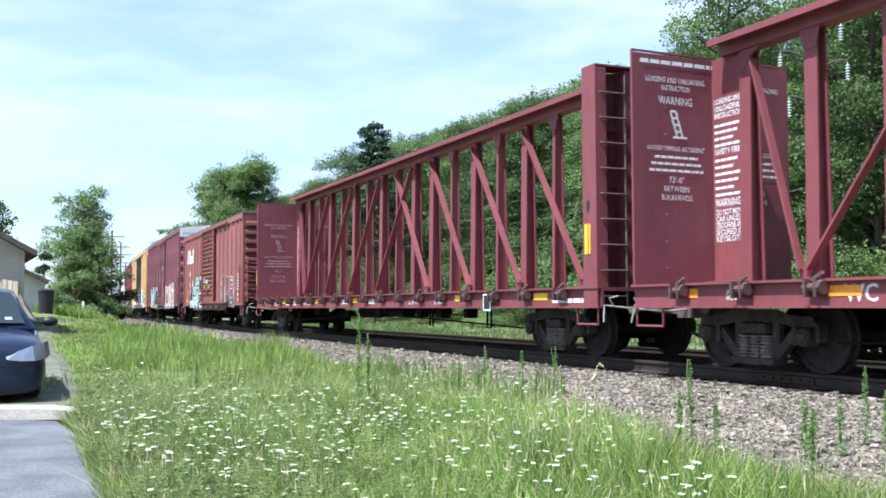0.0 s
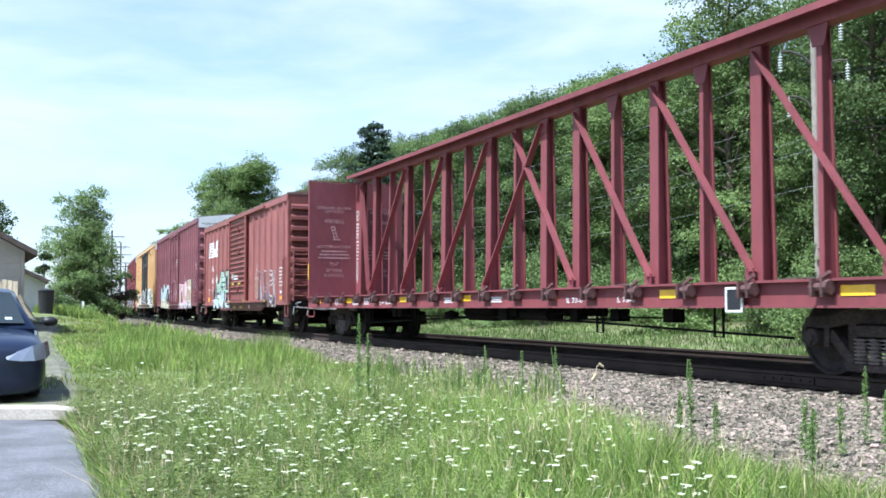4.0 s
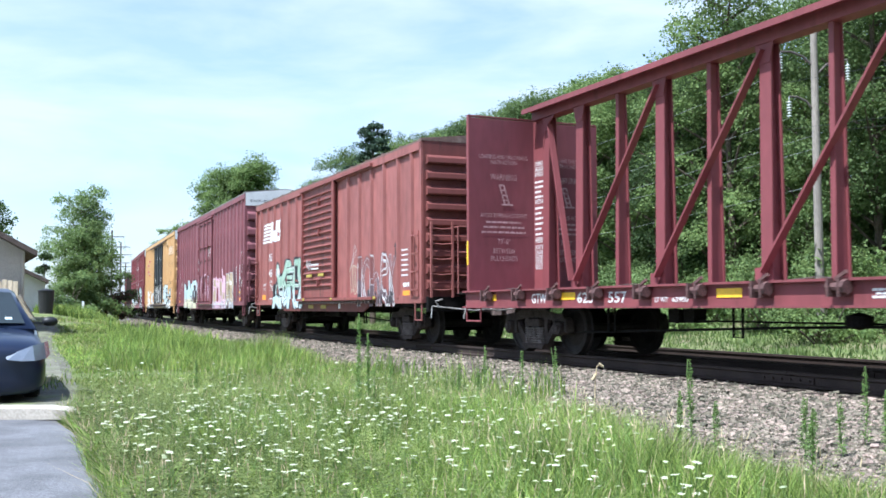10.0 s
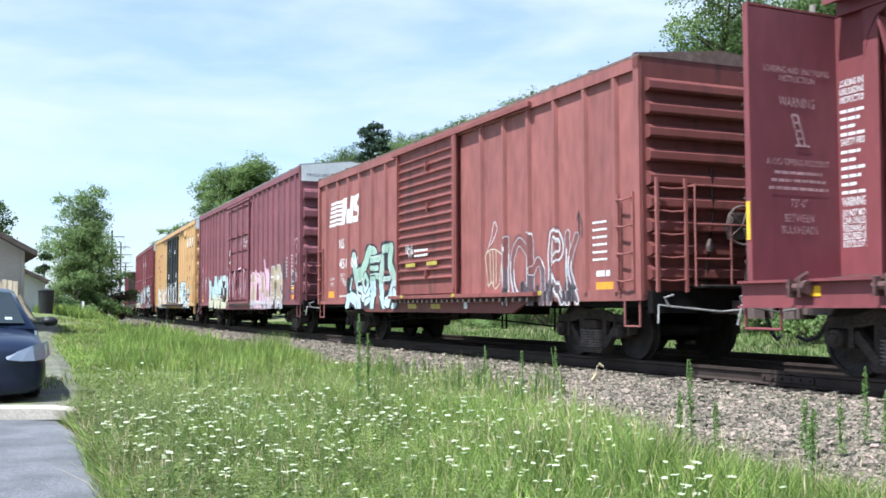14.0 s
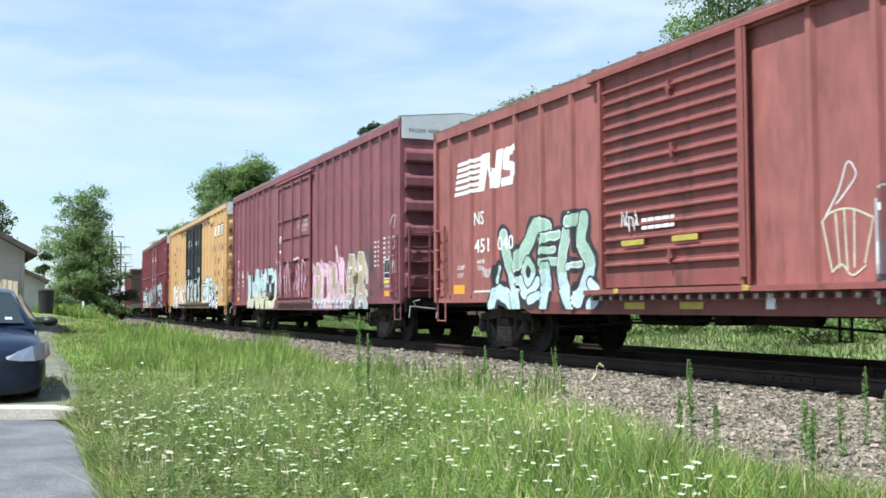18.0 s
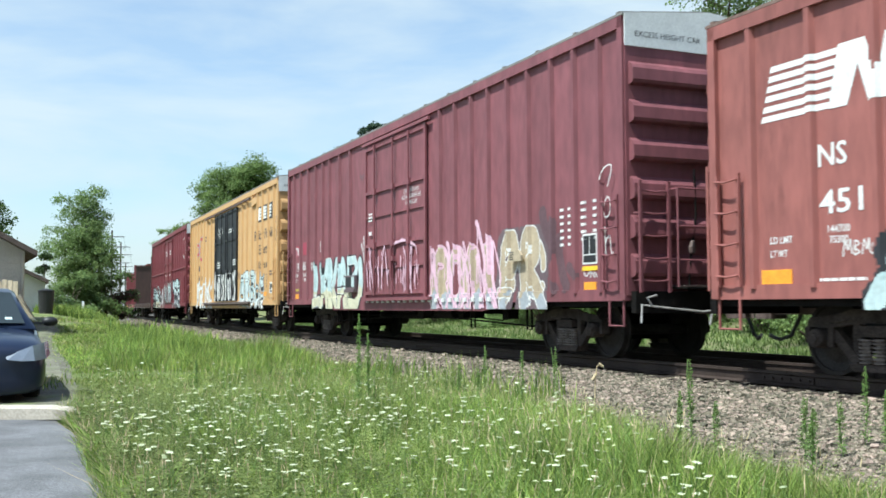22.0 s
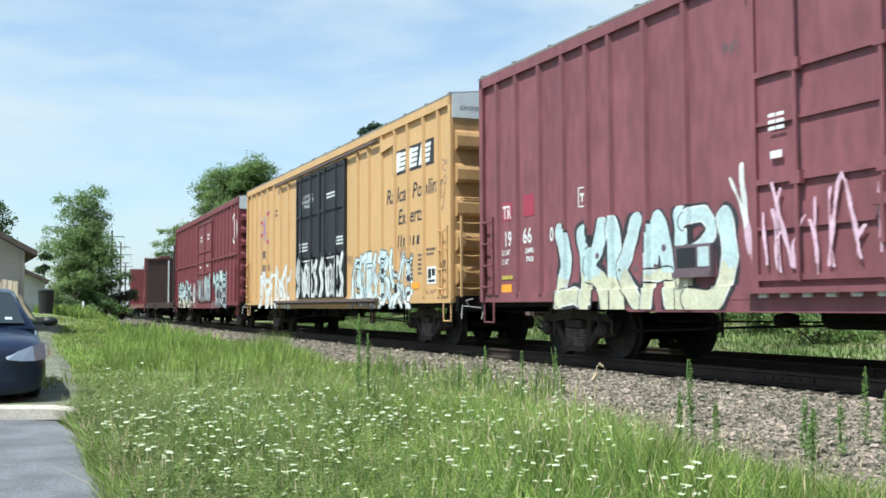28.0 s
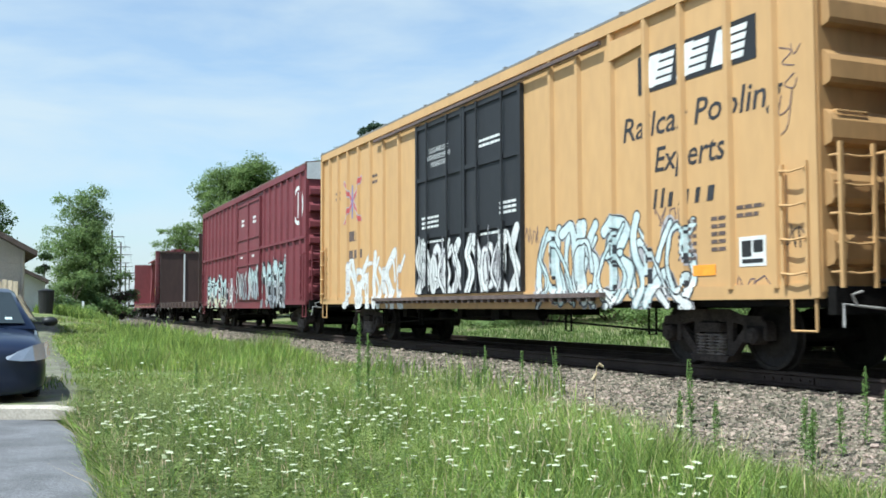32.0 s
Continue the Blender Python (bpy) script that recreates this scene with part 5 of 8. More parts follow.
    part("reflector_plate", Shape().box(X(57.20), X(56.85), -Y - 0.012, -Y - 0.001, 0.99, 1.22), M_ORANGE, car)
    part("reflector_plate", Shape().box(X(74.18), X(73.80), -Y - 0.012, -Y - 0.001, 1.00, 1.24), M_ORANGE, car)
    part("yellow_strip", Shape().box(X(57.25), X(56.8), -Y - 0.012, -Y - 0.001, 1.40, 1.47), M_YELLOW, car)
    part("end_lettering", letters("EXCESS HEIGHT CAR", 0.09, lambda p, q: (half + 0.043, -1.40 + p, 4.86 + q), fit=1.20), M_INK, car)
    part("end_stencil", bars([(0.5, 1.2, 4.05 - 0.52 * k + j * 0.1, 0.05) for k in range(4) for j in range(2)], lambda p, q, l=0: (half + 0.09, p, q), 0), M_WHITE, car)
    blue = [([(0.02, 0.98), (0.06, 0.60), (0.03, 0.30), (0.02, 0.04)], 0.30), ([(0.02, 0.12), (0.12, 0.16), (0.17, 0.10)], 0.26), ([(0.17, 0.90), (0.20, 0.50), (0.19, 0.06)], 0.30), ([(0.30, 0.98), (0.27, 0.72), (0.21, 0.50), (0.30, 0.30), (0.33, 0.05)], 0.28),
            ([(0.36, 0.95), (0.39, 0.50), (0.40, 0.04)], 0.32), ([(0.50, 0.98), (0.45, 0.62), (0.42, 0.40), (0.52, 0.05)], 0.26), ([(0.56, 0.06), (0.59, 0.55), (0.62, 0.96), (0.66, 0.60), (0.69, 0.06)], 0.26), ([(0.57, 0.36), (0.68, 0.38)], 0.16),
            ([(0.74, 0.98), (0.75, 0.50), (0.75, 0.05)], 0.30), ([(0.75, 0.92), (0.84, 0.98), (0.88, 0.76), (0.78, 0.55)], 0.20), ([(0.78, 0.10), (0.90, 0.10), (0.96, 0.50), (0.94, 0.90)], 0.28)]
    mural(car, X(72.2), X(67.8), 0.80, 2.10, Y, ribs, (S_AQUA, S_CREAM, S_DARK, S_WHITE, S_DARK), [(q, w * 1.12) for q, w in blue], "pale blue and cream graffiti with a black edge", cell=0.0105, split=0.40, edge=0.022, halo=0.05)
    dots = random.Random(47)
    for k in range(16):
        x, z, q = X(72.1) + dots.uniform(0.1, 4.2), dots.uniform(0.95, 1.75), dots.uniform(0.022, 0.055)
        if min(abs(x - r) for r in ribs) > 0.075 + q and z > 1.14 + q:
            part("paint_dot", Shape().add([(x, -Y - 0.0062, z)] + [(x + q * math.cos(a * 0.6283), -Y - 0.0062, z + q * math.sin(a * 0.6283)) for a in range(10)], [(0, 1 + a, 1 + (a + 1) % 10) for a in range(10)]), S_SHADE, car)
    vent = part("vent_box", Shape().box(X(69.0), X(68.25), -Y - 0.085, -Y - 0.009, 1.22, 1.66), S_SHADE, car, "dark painted-over vent box")
    part("vent_opening", Shape().box(X(68.95), X(68.55), -Y - 0.090, -Y - 0.086, 1.36, 1.62), M_BLACK, vent)
    part("vent_sill", Shape().box(X(69.02), X(68.23), -Y - 0.12, -Y - 0.086, 1.22, 1.30), S_SHADE, vent)
    part("vent_panel", Shape().box(X(68.50), X(68.28), -Y - 0.092, -Y - 0.086, 1.36, 1.62), S_AQUA, vent)
    tan = [([(0.08, 0.05), (0.05, 0.45), (0.10, 0.80), (0.20, 0.92), (0.28, 0.70), (0.20, 0.45), (0.28, 0.05)], 0.30), ([(0.36, 0.06), (0.34, 0.50), (0.40, 0.86), (0.50, 0.84), (0.54, 0.50), (0.48, 0.10), (0.38, 0.10)], 0.28), ([(0.62, 0.05), (0.60, 0.50), (0.66, 0.90)], 0.32), ([(0.72, 0.85), (0.74, 0.40), (0.76, 0.05)], 0.26), ([(0.88, 0.90), (0.90, 0.40), (0.96, 0.05)], 0.28)]
    mural(car, X(63.40), X(60.30), 0.80, 2.02, Y, ribs, (S_TAN, S_STEEL, S_PINK, S_CREAM, S_SHADE), tan, "tan and cream graffiti letters", split=0.25, edge=0.05)
    r_tan = wild(78, 3, 0.16) + [([(0.16, 0.04), (0.14, 0.45), (0.20, 0.85), (0.34, 0.94), (0.40, 0.70), (0.32, 0.50)], 0.28), ([(0.60, 0.05), (0.58, 0.50), (0.62, 0.92), (0.78, 0.94), (0.82, 0.70), (0.70, 0.52), (0.84, 0.28), (0.98, 0.03)], 0.27), ([(0.05, 0.22), (0.3, 0.22)], 0.16)]
    mural(car, X(60.25), X(58.45), 0.80, 2.15, Y, ribs, (S_TAN, S_STEEL, S_WHITE, S_TAN, S_SHADE), r_tan, "tan graffiti with a smoky edge", split=0.2, edge=0.025, halo=0.16)
    part("jacking_plate", Shape().slab([(X(59.60), 1.64), (X(59.12), 1.64), (X(59.12), 1.74), (X(59.22), 1.84), (X(59.50), 1.84), (X(59.60), 1.74)], "y", -1.64, -1.602), S_TAN, car, "tan-painted bracket plate")
    for z in (1.67, 1.71, 1.75, 1.79):
        part("plate_slot", Shape().box(X(59.55), X(59.40), -1.6425, -1.6405, z, z + 0.018), M_BLACK, car)
    rp = random.Random(24)
    pink = []
    for k in range(20):
        p, top = rp.random(), rp.uniform(0.5, 0.8) if k else 0.98
        pink.append(([(p - 0.03, top), (p, top * 0.9), (p + rp.uniform(0.0, 0.10), top * 0.4), (p + rp.uniform(0.0, 0.14), 0.0)], rp.uniform(0.03, 0.12)))
        pink.append(([(p - 0.02, top), (p - 0.02 + rp.uniform(-0.01, 0.01), top * 0.5)], rp.uniform(0.02, 0.06)))
    mural(car, X(63.5), X(60.0), 0.82, 2.50, Y + 0.004, ribs, (S_PINK, S_PINK, S_PINK, S_WHITE, S_PINK), pink, "pink paint drips over the graffiti", edge=0.0, shine=False)
    drips = []
    for k in range(30):
        p, top = rp.random(), rp.uniform(0.35, 1.0)
        drips.append(([(p + rp.uniform(-0.03, 0.03), top), (p, top * 0.8), (p + rp.uniform(-0.01, 0.015), top * rp.uniform(0.05, 0.5))], rp.uniform(0.016, 0.05)))
    drips += [([(0.55, 0.97), (0.75, 1.0), (0.92, 0.88)], 0.07), ([(0.05, 0.95), (0.10, 0.5), (0.14, 0.15)], 0.06), ([(0.30, 0.15), (0.36, 0.95), (0.43, 0.20)], 0.05)]
    mural(car, d0 + 0.15, d1 - 0.25, 1.12, 2.35, 1.622, [], (S_PINK, S_PINK, S_PINK, S_WHITE, S_PINK), drips, "pink paint drips on the door", edge=0.0, shine=False, sill=False)
    mural(car, X(68.0), X(67.46), 1.2, 2.6, Y, ribs, (S_WHITE, S_PINK, S_PINK, S_WHITE, S_PINK), [([(0.1, 0.9), (0.5, 0.6), (0.7, 0.2)], 0.05), ([(0.5, 1.0), (0.6, 0.6), (0.9, 0.1)], 0.09)], edge=0.0, shine=False, sill=False)
    tag(car, [[(0.05, 0.88), (0.35, 0.99), (0.85, 1.0), (0.60, 0.80)], [(0.60, 0.70), (0.35, 0.62), (0.40, 0.50), (0.70, 0.52), (0.72, 0.66), (0.55, 0.70)], [(0.42, 0.40), (0.45, 0.12)], [(0.44, 0.24), (0.70, 0.30), (0.80, 0.12), (0.92, 0.14)]], X(56.66), X(56.22), 1.45, 2.95, 1.601, S_WHITE, 0.020)
    scrawl(car, X(68.05), 4.05, 0.3, 0.2, Y, S_SHADE, 29, 0.02)
    scrawl(car, X(57.2), 1.28, 0.4, 0.12, Y, S_WHITE, 30, 0.02)
    return car


# ---- the yellow boxcar with black doors ----
def yellow_boxcar():
    s0, s1 = 76.26, 95.30
    mid = (s0 + s1) / 2
    X = lambda s: mid - s
    ss = [76.98, 77.80, 78.75, 79.57, 80.46, 81.42, 82.28, 89.28, 90.30, 91.22, 92.13, 93.0, 93.8, 94.55]
    ribs = [X(s) for s in ss]
    car, mid, half = boxcar("tall yellow boxcar with black double doors", s0, s1, 5.20, M_TTX, ribs, M_ROOF_GREY, M_TTX_END_SHADE, 7, end_ribs=5, cap=M_SILVER, bogie_in=2.55, sill_drop=0.80)
    Y = 1.53
    d0, d1 = X(88.16), X(83.25)
    for k in range(2):
        a, b = d0 + k * (d1 - d0) / 2, d0 + (k + 1) * (d1 - d0) / 2
        dp = part("plug_door", Shape().box(a + 0.01, b - 0.01, -1.575, -Y - 0.004, 1.10, 4.82), M_TTX_DOOR, car, "black plug door")
        for x in (a + 0.06, b - 0.06):
            part("door_post", Shape().box(x - 0.05, x + 0.05, -1.62, -1.577, 1.1, 4.82), M_TTX_DOOR, dp)
        for z in (1.12, 2.30, 3.55, 4.70):
            part("door_rail", Shape().box(a + 0.11, b - 0.11, -1.61, -1.577, z, z + 0.09), M_TTX_DOOR, dp)
        for x in (a + 0.7, b - 0.7):
            part("lock_rod", Shape().rod((x, -1.64, 1.12), (x, -1.64, 4.80), 0.025, 8).box(x - 0.07, x + 0.07, -1.67, -1.6, 2.25, 2.4), M_TTX_DOOR, dp)
        if k == 0:
            part("door_lettering", letters("CLOSE AND LOCK\nBOTH DOORS BEFORE\nMOVING CAR", 0.11, lambda p, q: (a + 1.2 + p, -1.579, 4.12 + q), 0.8, True), M_WHITE, dp)
        stencils(dp, ([(a + 0.3 + k * 0.4, a + 1.2 + k * 0.4, (2.72 if k == 0 else 4.0) - 0.1 * j, 0.05) for j in range(3 - k)] + [(b - 0.9, b - 0.25, 2.72 - 0.09 * j, 0.05) for j in range(k * 3)] + [(a + 0.4, a + 1.5, 2.20, 0.05)]), near(1.576), 0.003, M_WHITE, "door_stencil")
        mural(dp, a + 0.12, b - 0.12, 1.12, 2.25, 1.622, [], (S_WHITE, S_WHITE, S_DARK, S_GREY, S_DARK), wild(33 + k, 5, 0.20, 6) + wild(43 + k, 6, 0.10, 4), "white graffiti on the black door", sill=False, edge=0.02)
    part("door_track", Shape().box(d0 - 2.6, d1 + 2.6, -1.68, -1.57, 0.98, 1.05), M_LINK, car)
    part("door_track", Shape().box(d0 - 2.6, d1 + 2.6, -1.66, -1.602, 4.86, 4.92), M_LINK, car)
    lug = Shape().box(-0.05, 0.05, -1.66, -1.567, 0.92, 0.975).mesh("side_lug")
    for k in range(34):
        part("side_lug", lug, M_LINK, car, at=pose(d0 - 2.4 + k * 0.29, 0, 0))
    part("gusset", Shape().slab([(X(80.46), 4.55), (X(79.60), 4.62), (X(79.60), 4.85), (X(80.46), 4.85)], "y", -1.60, -1.54), M_TTX, car)
    pl = near(Y + 0.001)
    # slanting black name board with plain white shapes
    L0, L1, z0, z1 = X(79.78), X(77.28), 3.90, 4.46
    part("name_board", Shape().box(L0, L1, -Y - 0.006, -Y - 0.001, z0, z1), M_BLACK, car)
    for j in range(3):
        mk = Shape()
        a = L0 + 0.20 + j * 0.74
        mk.slab([(a - 0.04, z0 + 0.06), (a + 0.20, z0 + 0.06), (a + 0.36, z1 - 0.05), (a + 0.10, z1 - 0.05)], "y", -Y - 0.010, -Y - 0.007)
        for i in range(4):
            mk.slab([(a + 0.18 + 0.025 * i, z0 + 0.07 + 0.112 * i), (a + 0.58 + 0.025 * i, z0 + 0.07 + 0.112 * i), (a + 0.60 + 0.025 * i, z0 + 0.15 + 0.112 * i), (a + 0.20 + 0.025 * i, z0 + 0.15 + 0.112 * i)], "y", -Y - 0.0105, -Y - 0.0072)
        part("owner_mark", mk, M_WHITE, car, "plain white owner's mark")
    part("slogan", letters("Railcar Pooling", 0.36, lambda p, q: (X(80.22) + p + 0.2 * q, -Y - 0.004, 3.27 + q), 1.05, False, 0.012, fit=3.30), M_INK, car)
    part("slogan", letters("Experts", 0.36, lambda p, q: (X(79.44) + p + 0.2 * q, -Y - 0.004, 2.74 + q), 1.0, False, 0.012, fit=1.48), M_INK, car)
    for k, (w, h) in enumerate(((0.12, 0.27), (0.12, 0.27), (0.17, 0.20), (0.05, 0.05), (0.16, 0.20), (0.18, 0.20), (0.26, 0.20))):
        a = X(79.46) + (0.0, 0.17, 0.34, 0.58, 0.70, 0.93, 1.18)[k]
        w *= 0.5
        part("slogan_bar", Shape().slab([(a, 2.22), (a + w, 2.22), (a + w + 0.2 * h, 2.22 + h), (a + 0.2 * h, 2.22 + h)], "y", -Y - 0.006, -Y - 0.002), M_INK, car)
    rows = [(X(78.9), X(78.5), 1.95 - 0.1 * k, 0.05) for k in range(6)] + [(X(78.2), X(77.8), 1.95 - 0.1 * k, 0.05) for k in range(5)] + [(X(77.7), X(77.2), 2.05, 0.05), (X(77.7), X(77.3), 1.95, 0.05)]
    rows += [(X(93.2), X(92.4), 2.56, 0.26), (X(93.2), X(91.9), 2.10, 0.22), (X(94.1), X(93.7), 3.9, 0.07), (X(94.1), X(93.7), 3.75, 0.07), (X(91.4), X(90.8), 4.05, 0.07), (X(91.4), X(90.8), 3.9, 0.07)]
    stencils(car, rows, pl, 0.004, M_LINK)
    a = X(77.66)
    part("inspection_label", Shape().box(a, a + 0.48, -Y - 0.006, -Y - 0.001, 1.33, 1.70), M_WHITE, car)
    part("inspection_marks", Shape().box(a + 0.05, a + 0.22, -Y - 0.009, -Y - 0.0065, 1.45, 1.65).box(a + 0.26, a + 0.43, -Y - 0.009, -Y - 0.0065, 1.50, 1.65).box(a + 0.05, a + 0.43, -Y - 0.009, -Y - 0.0065, 1.37, 1.42), M_BLACK, car)
    part("reflector_plate", Shape().box(X(78.58), X(78.12), -Y - 0.010, -Y - 0.001, 1.24, 1.38), M_ORANGE, car)
    mural(car, X(93.35), X(92.0), 3.05, 4.15, Y, ribs, (S_RED, S_RED, S_GREY, S_RED, S_WHITE), [([(0, 1), (0.5, 0.5), (1, 0)], 0.09), ([(0, 0), (0.5, 0.5), (1, 1)], 0.09)], "red crossed stripes", cell=0.015, sill=False, edge=0.03, shine=False)
    mural(car, X(92.78), X(92.58), 3.1, 4.1, Y + 0.004, ribs, (S_BLUE, S_BLUE, S_BLUE, S_BLUE, S_WHITE), [([(0.5, 0.1), (0.5, 0.9)], 0.08)], "blue upright bar", cell=0.015, sill=False, edge=0.0, shine=False)
    part("end_lettering", letters("EXCESS HEIGHT CAR", 0.09, lambda p, q: (half + 0.043, -1.40 + p, 4.86 + q), fit=1.20), M_INK, car)
    sky = [([(0.03, 0.10), (0.02, 0.50), (0.07, 0.86), (0.14, 0.90)], 0.20), ([(0.05, 0.15), (0.12, 0.30), (0.16, 0.12)], 0.16), ([(0.18, 0.95), (0.16, 0.55), (0.20, 0.10)], 0.22), ([(0.20, 0.90), (0.27, 0.98), (0.30, 0.60), (0.28, 0.12)], 0.20), ([(0.36, 0.98), (0.34, 0.55), (0.37, 0.10)], 0.22), ([(0.44, 0.96), (0.39, 0.70), (0.45, 0.48), (0.42, 0.12)], 0.20),
           ([(0.50, 0.88), (0.56, 0.98), (0.64, 0.86), (0.58, 0.60), (0.66, 0.42), (0.60, 0.14), (0.50, 0.16)], 0.22), ([(0.50, 0.60), (0.60, 0.62)], 0.14), ([(0.70, 0.99), (0.68, 0.66), (0.74, 0.30), (0.70, 0.06)], 0.18), ([(0.76, 0.05), (0.80, 0.22), (0.86, 0.36), (0.90, 0.20)], 0.20), ([(0.88, 0.30), (0.92, 0.16), (0.99, 0.03)], 0.16)]
    mural(car, X(82.85), X(78.6), 0.80, 2.15, Y, ribs, (S_PALE, S_WHITE, S_DARK, S_AQUA, S_GREY), [(q, w * 0.8) for q, w in wild(75, 9, 0.15) + sky] + wild(76, 7, 0.06), "white and pale blue graffiti with a black edge", cell=0.010, split=0.22, edge=0.026, halo=0.03)
    spikes = [([(0.06, 0.02), (0.10, 0.5), (0.13, 0.98)], 0.16), ([(0.16, 0.95), (0.22, 0.5), (0.26, 0.05)], 0.20), ([(0.30, 0.05), (0.32, 0.45), (0.45, 0.55), (0.44, 0.05)], 0.22), ([(0.36, 0.70), (0.46, 0.96)], 0.18), ([(0.56, 0.98), (0.54, 0.5), (0.55, 0.04)], 0.20), ([(0.62, 0.05), (0.70, 0.55), (0.86, 0.98)], 0.22), ([(0.72, 0.60), (0.80, 0.35), (0.84, 0.04)], 0.22), ([(0.90, 0.90), (0.92, 0.4), (0.96, 0.04)], 0.18), ([(0.02, 0.05), (0.10, 0.12)], 0.16)]
    mural(car, X(93.4), X(89.0), 0.80, 2.15, Y, ribs, (S_WHITE, S_WHITE, S_GREY, S_WHITE, S_GREY), spikes + wild(77, 8, 0.11), "white graffiti on yellow steel", edge=0.015)
    tag(car, [[(0.10, 0.98), (0.60, 0.90), (0.20, 0.80), (0.70, 0.74)], [(0.55, 0.98), (0.70, 0.86), (0.95, 0.95)], [(0.70, 0.66), (0.30, 0.56), (0.65, 0.50), (0.80, 0.60)], [(0.15, 0.45), (0.05, 0.25), (0.45, 0.30), (0.60, 0.50), (0.40, 0.12), (0.10, 0.02)]], X(76.93), X(76.52), 2.85, 3.95, Y, S_SHADE, 0.014)
    scrawl(car, X(77.9), 1.02, 0.8, 0.22, Y, S_SHADE, 38, 0.02)
    scrawl(car, X(83.2), 1.9, 0.5, 0.35, Y, S_SHADE, 39, 0.02)
    scrawl(car, X(79.4), 1.9, 0.6, 0.35, Y, S_SHADE, 40, 0.02)
    scrawl(car, X(76.9), 1.5, 0.4, 0.32, Y, S_DARK, 41, 0.02)
    return car


# ---- the deep red boxcar behind it ----
def deep_red_boxcar():
    s0, s1 = 96.85, 115.40
    mid = (s0 + s1) / 2
    X = lambda s: mid - s
    ribs = [X(s) for s in even(97.6, 102.6, 7) + even(107.6, 114.7, 9)]
    car, mid, half = boxcar("deep red tall boxcar with a pale oval and dark graffiti", s0, s1, 5.20, M_C5, ribs, M_ROOF, M_C5, 9, end_ribs=7, cap=M_SILVER, bogie_in=2.5, sill_drop=0.80)
    Y = 1.53
    d0, d1 = X(107.2), X(103.1)
    for k in range(2):
        a, b = d0 + k * (d1 - d0) / 2, d0 + (k + 1) * (d1 - d0) / 2
        dp = part("plug_door", Shape().box(a + 0.01, b - 0.01, -1.575, -Y - 0.004, 1.10, 4.82), M_C5, car)
        for x in (a + 0.05, b - 0.05):
            part("door_post", Shape().box(x - 0.04, x + 0.04, -1.62, -1.577, 1.1, 4.82), M_C5, dp)
        for z in (1.12, 2.4, 3.4, 4.72):
            part("door_rail", Shape().box(a + 0.09, b - 0.09, -1.61, -1.577, z, z + 0.08), M_C5, dp)
        stencils(dp, [(a + 0.75, a + 1.25, 4.10 - 0.16 * j, 0.10) for j in range(2)] + [(a + 0.6, a + 1.0, 2.7, 0.09)], near(1.576), 0.003, M_WHITE, "door_stencil")
        mural(dp, a + 0.1, b - 0.1, 1.12, 2.2 + 0.15 * k, 1.622, [], (S_AQUA if k else S_GREY, S_STEEL, S_DARK, S_WHITE, S_SHADE), wild(55 + k, 5, 0.12 + 0.08 * k) + wild(57 + k, 6, 0.06), "grey and blue graffiti on the door", cell=0.02, sill=False, edge=0.03)
    part("rub_rail", Shape().box(-half, half, -1.60, -1.54, 2.92, 3.0), M_C5, car)
    oval = Shape()
    cx, cz = X(98.0), 4.0
    ring = [(cx + 0.55 * math.cos(a), cz + 0.55 * math.sin(a)) for a in [k * math.pi / 10 for k in range(21)]]
    ribbon(oval, ring, 0.13, near(Y + 0.001), 0.004)
    ribbon(oval, [(cx, cz - 0.4), (cx, cz + 0.4)], 0.10, near(Y + 0.001), 0.004)
    part("round_mark", oval, M_WHITE, car)
    mural(car, X(103.0), X(99.6), 0.82, 2.45, Y, ribs, (S_AQUA, S_STEEL, S_DARK, S_WHITE, S_SHADE), wild(51, 8, 0.24, 5) + wild(53, 9, 0.10, 6), "blue and grey graffiti with a black edge", cell=0.02, edge=0.06)
    mural(car, X(114.3), X(109.6), 0.82, 2.15, Y, ribs, (S_AQUA, S_CREAM, S_DARK, S_WHITE, S_SHADE), wild(52, 7, 0.26) + wild(54, 8, 0.10, 5), "pale blue and cream graffiti", cell=0.02, edge=0.05, split=0.35)
    mural(car, X(109.6), X(107.35), 0.82, 1.9, Y, ribs, (S_GREY, S_GREY, S_DARK, S_WHITE, S_SHADE), wild(59, 6, 0.07, 4), "thin grey graffiti", cell=0.02, edge=0.02)
    return car


# ---- centre-beam lumber cars ----
def winch_mesh():
    s = Shape().box(-0.10, -0.06, -0.16, 0.0, -0.16, 0.05).box(0.06, 0.10, -0.16, 0.0, -0.16, 0.05)
    s.rod((-0.14, -0.09, -0.05), (0.14, -0.09, -0.05), 0.05, 8).rod((0.10, -0.09, -0.05), (0.16, -0.09, -0.05), 0.085, 8)
    s.beam((-0.10, -0.05, 0.02), (0.16, -0.10, 0.12), 0.03, 0.04)
    me = s.mesh("winch")
    me.materials.append(M_UNDER_RED)
    return me


M_UNDER_RED = material("grimy_red_iron", (0.105, 0.05, 0.045), rough=0.8, grain=0.25, scale=(5, 40), stain=(0.05, 0.03, 0.028), stain_amount=0.4)
ME_WINCH = winch_mesh()


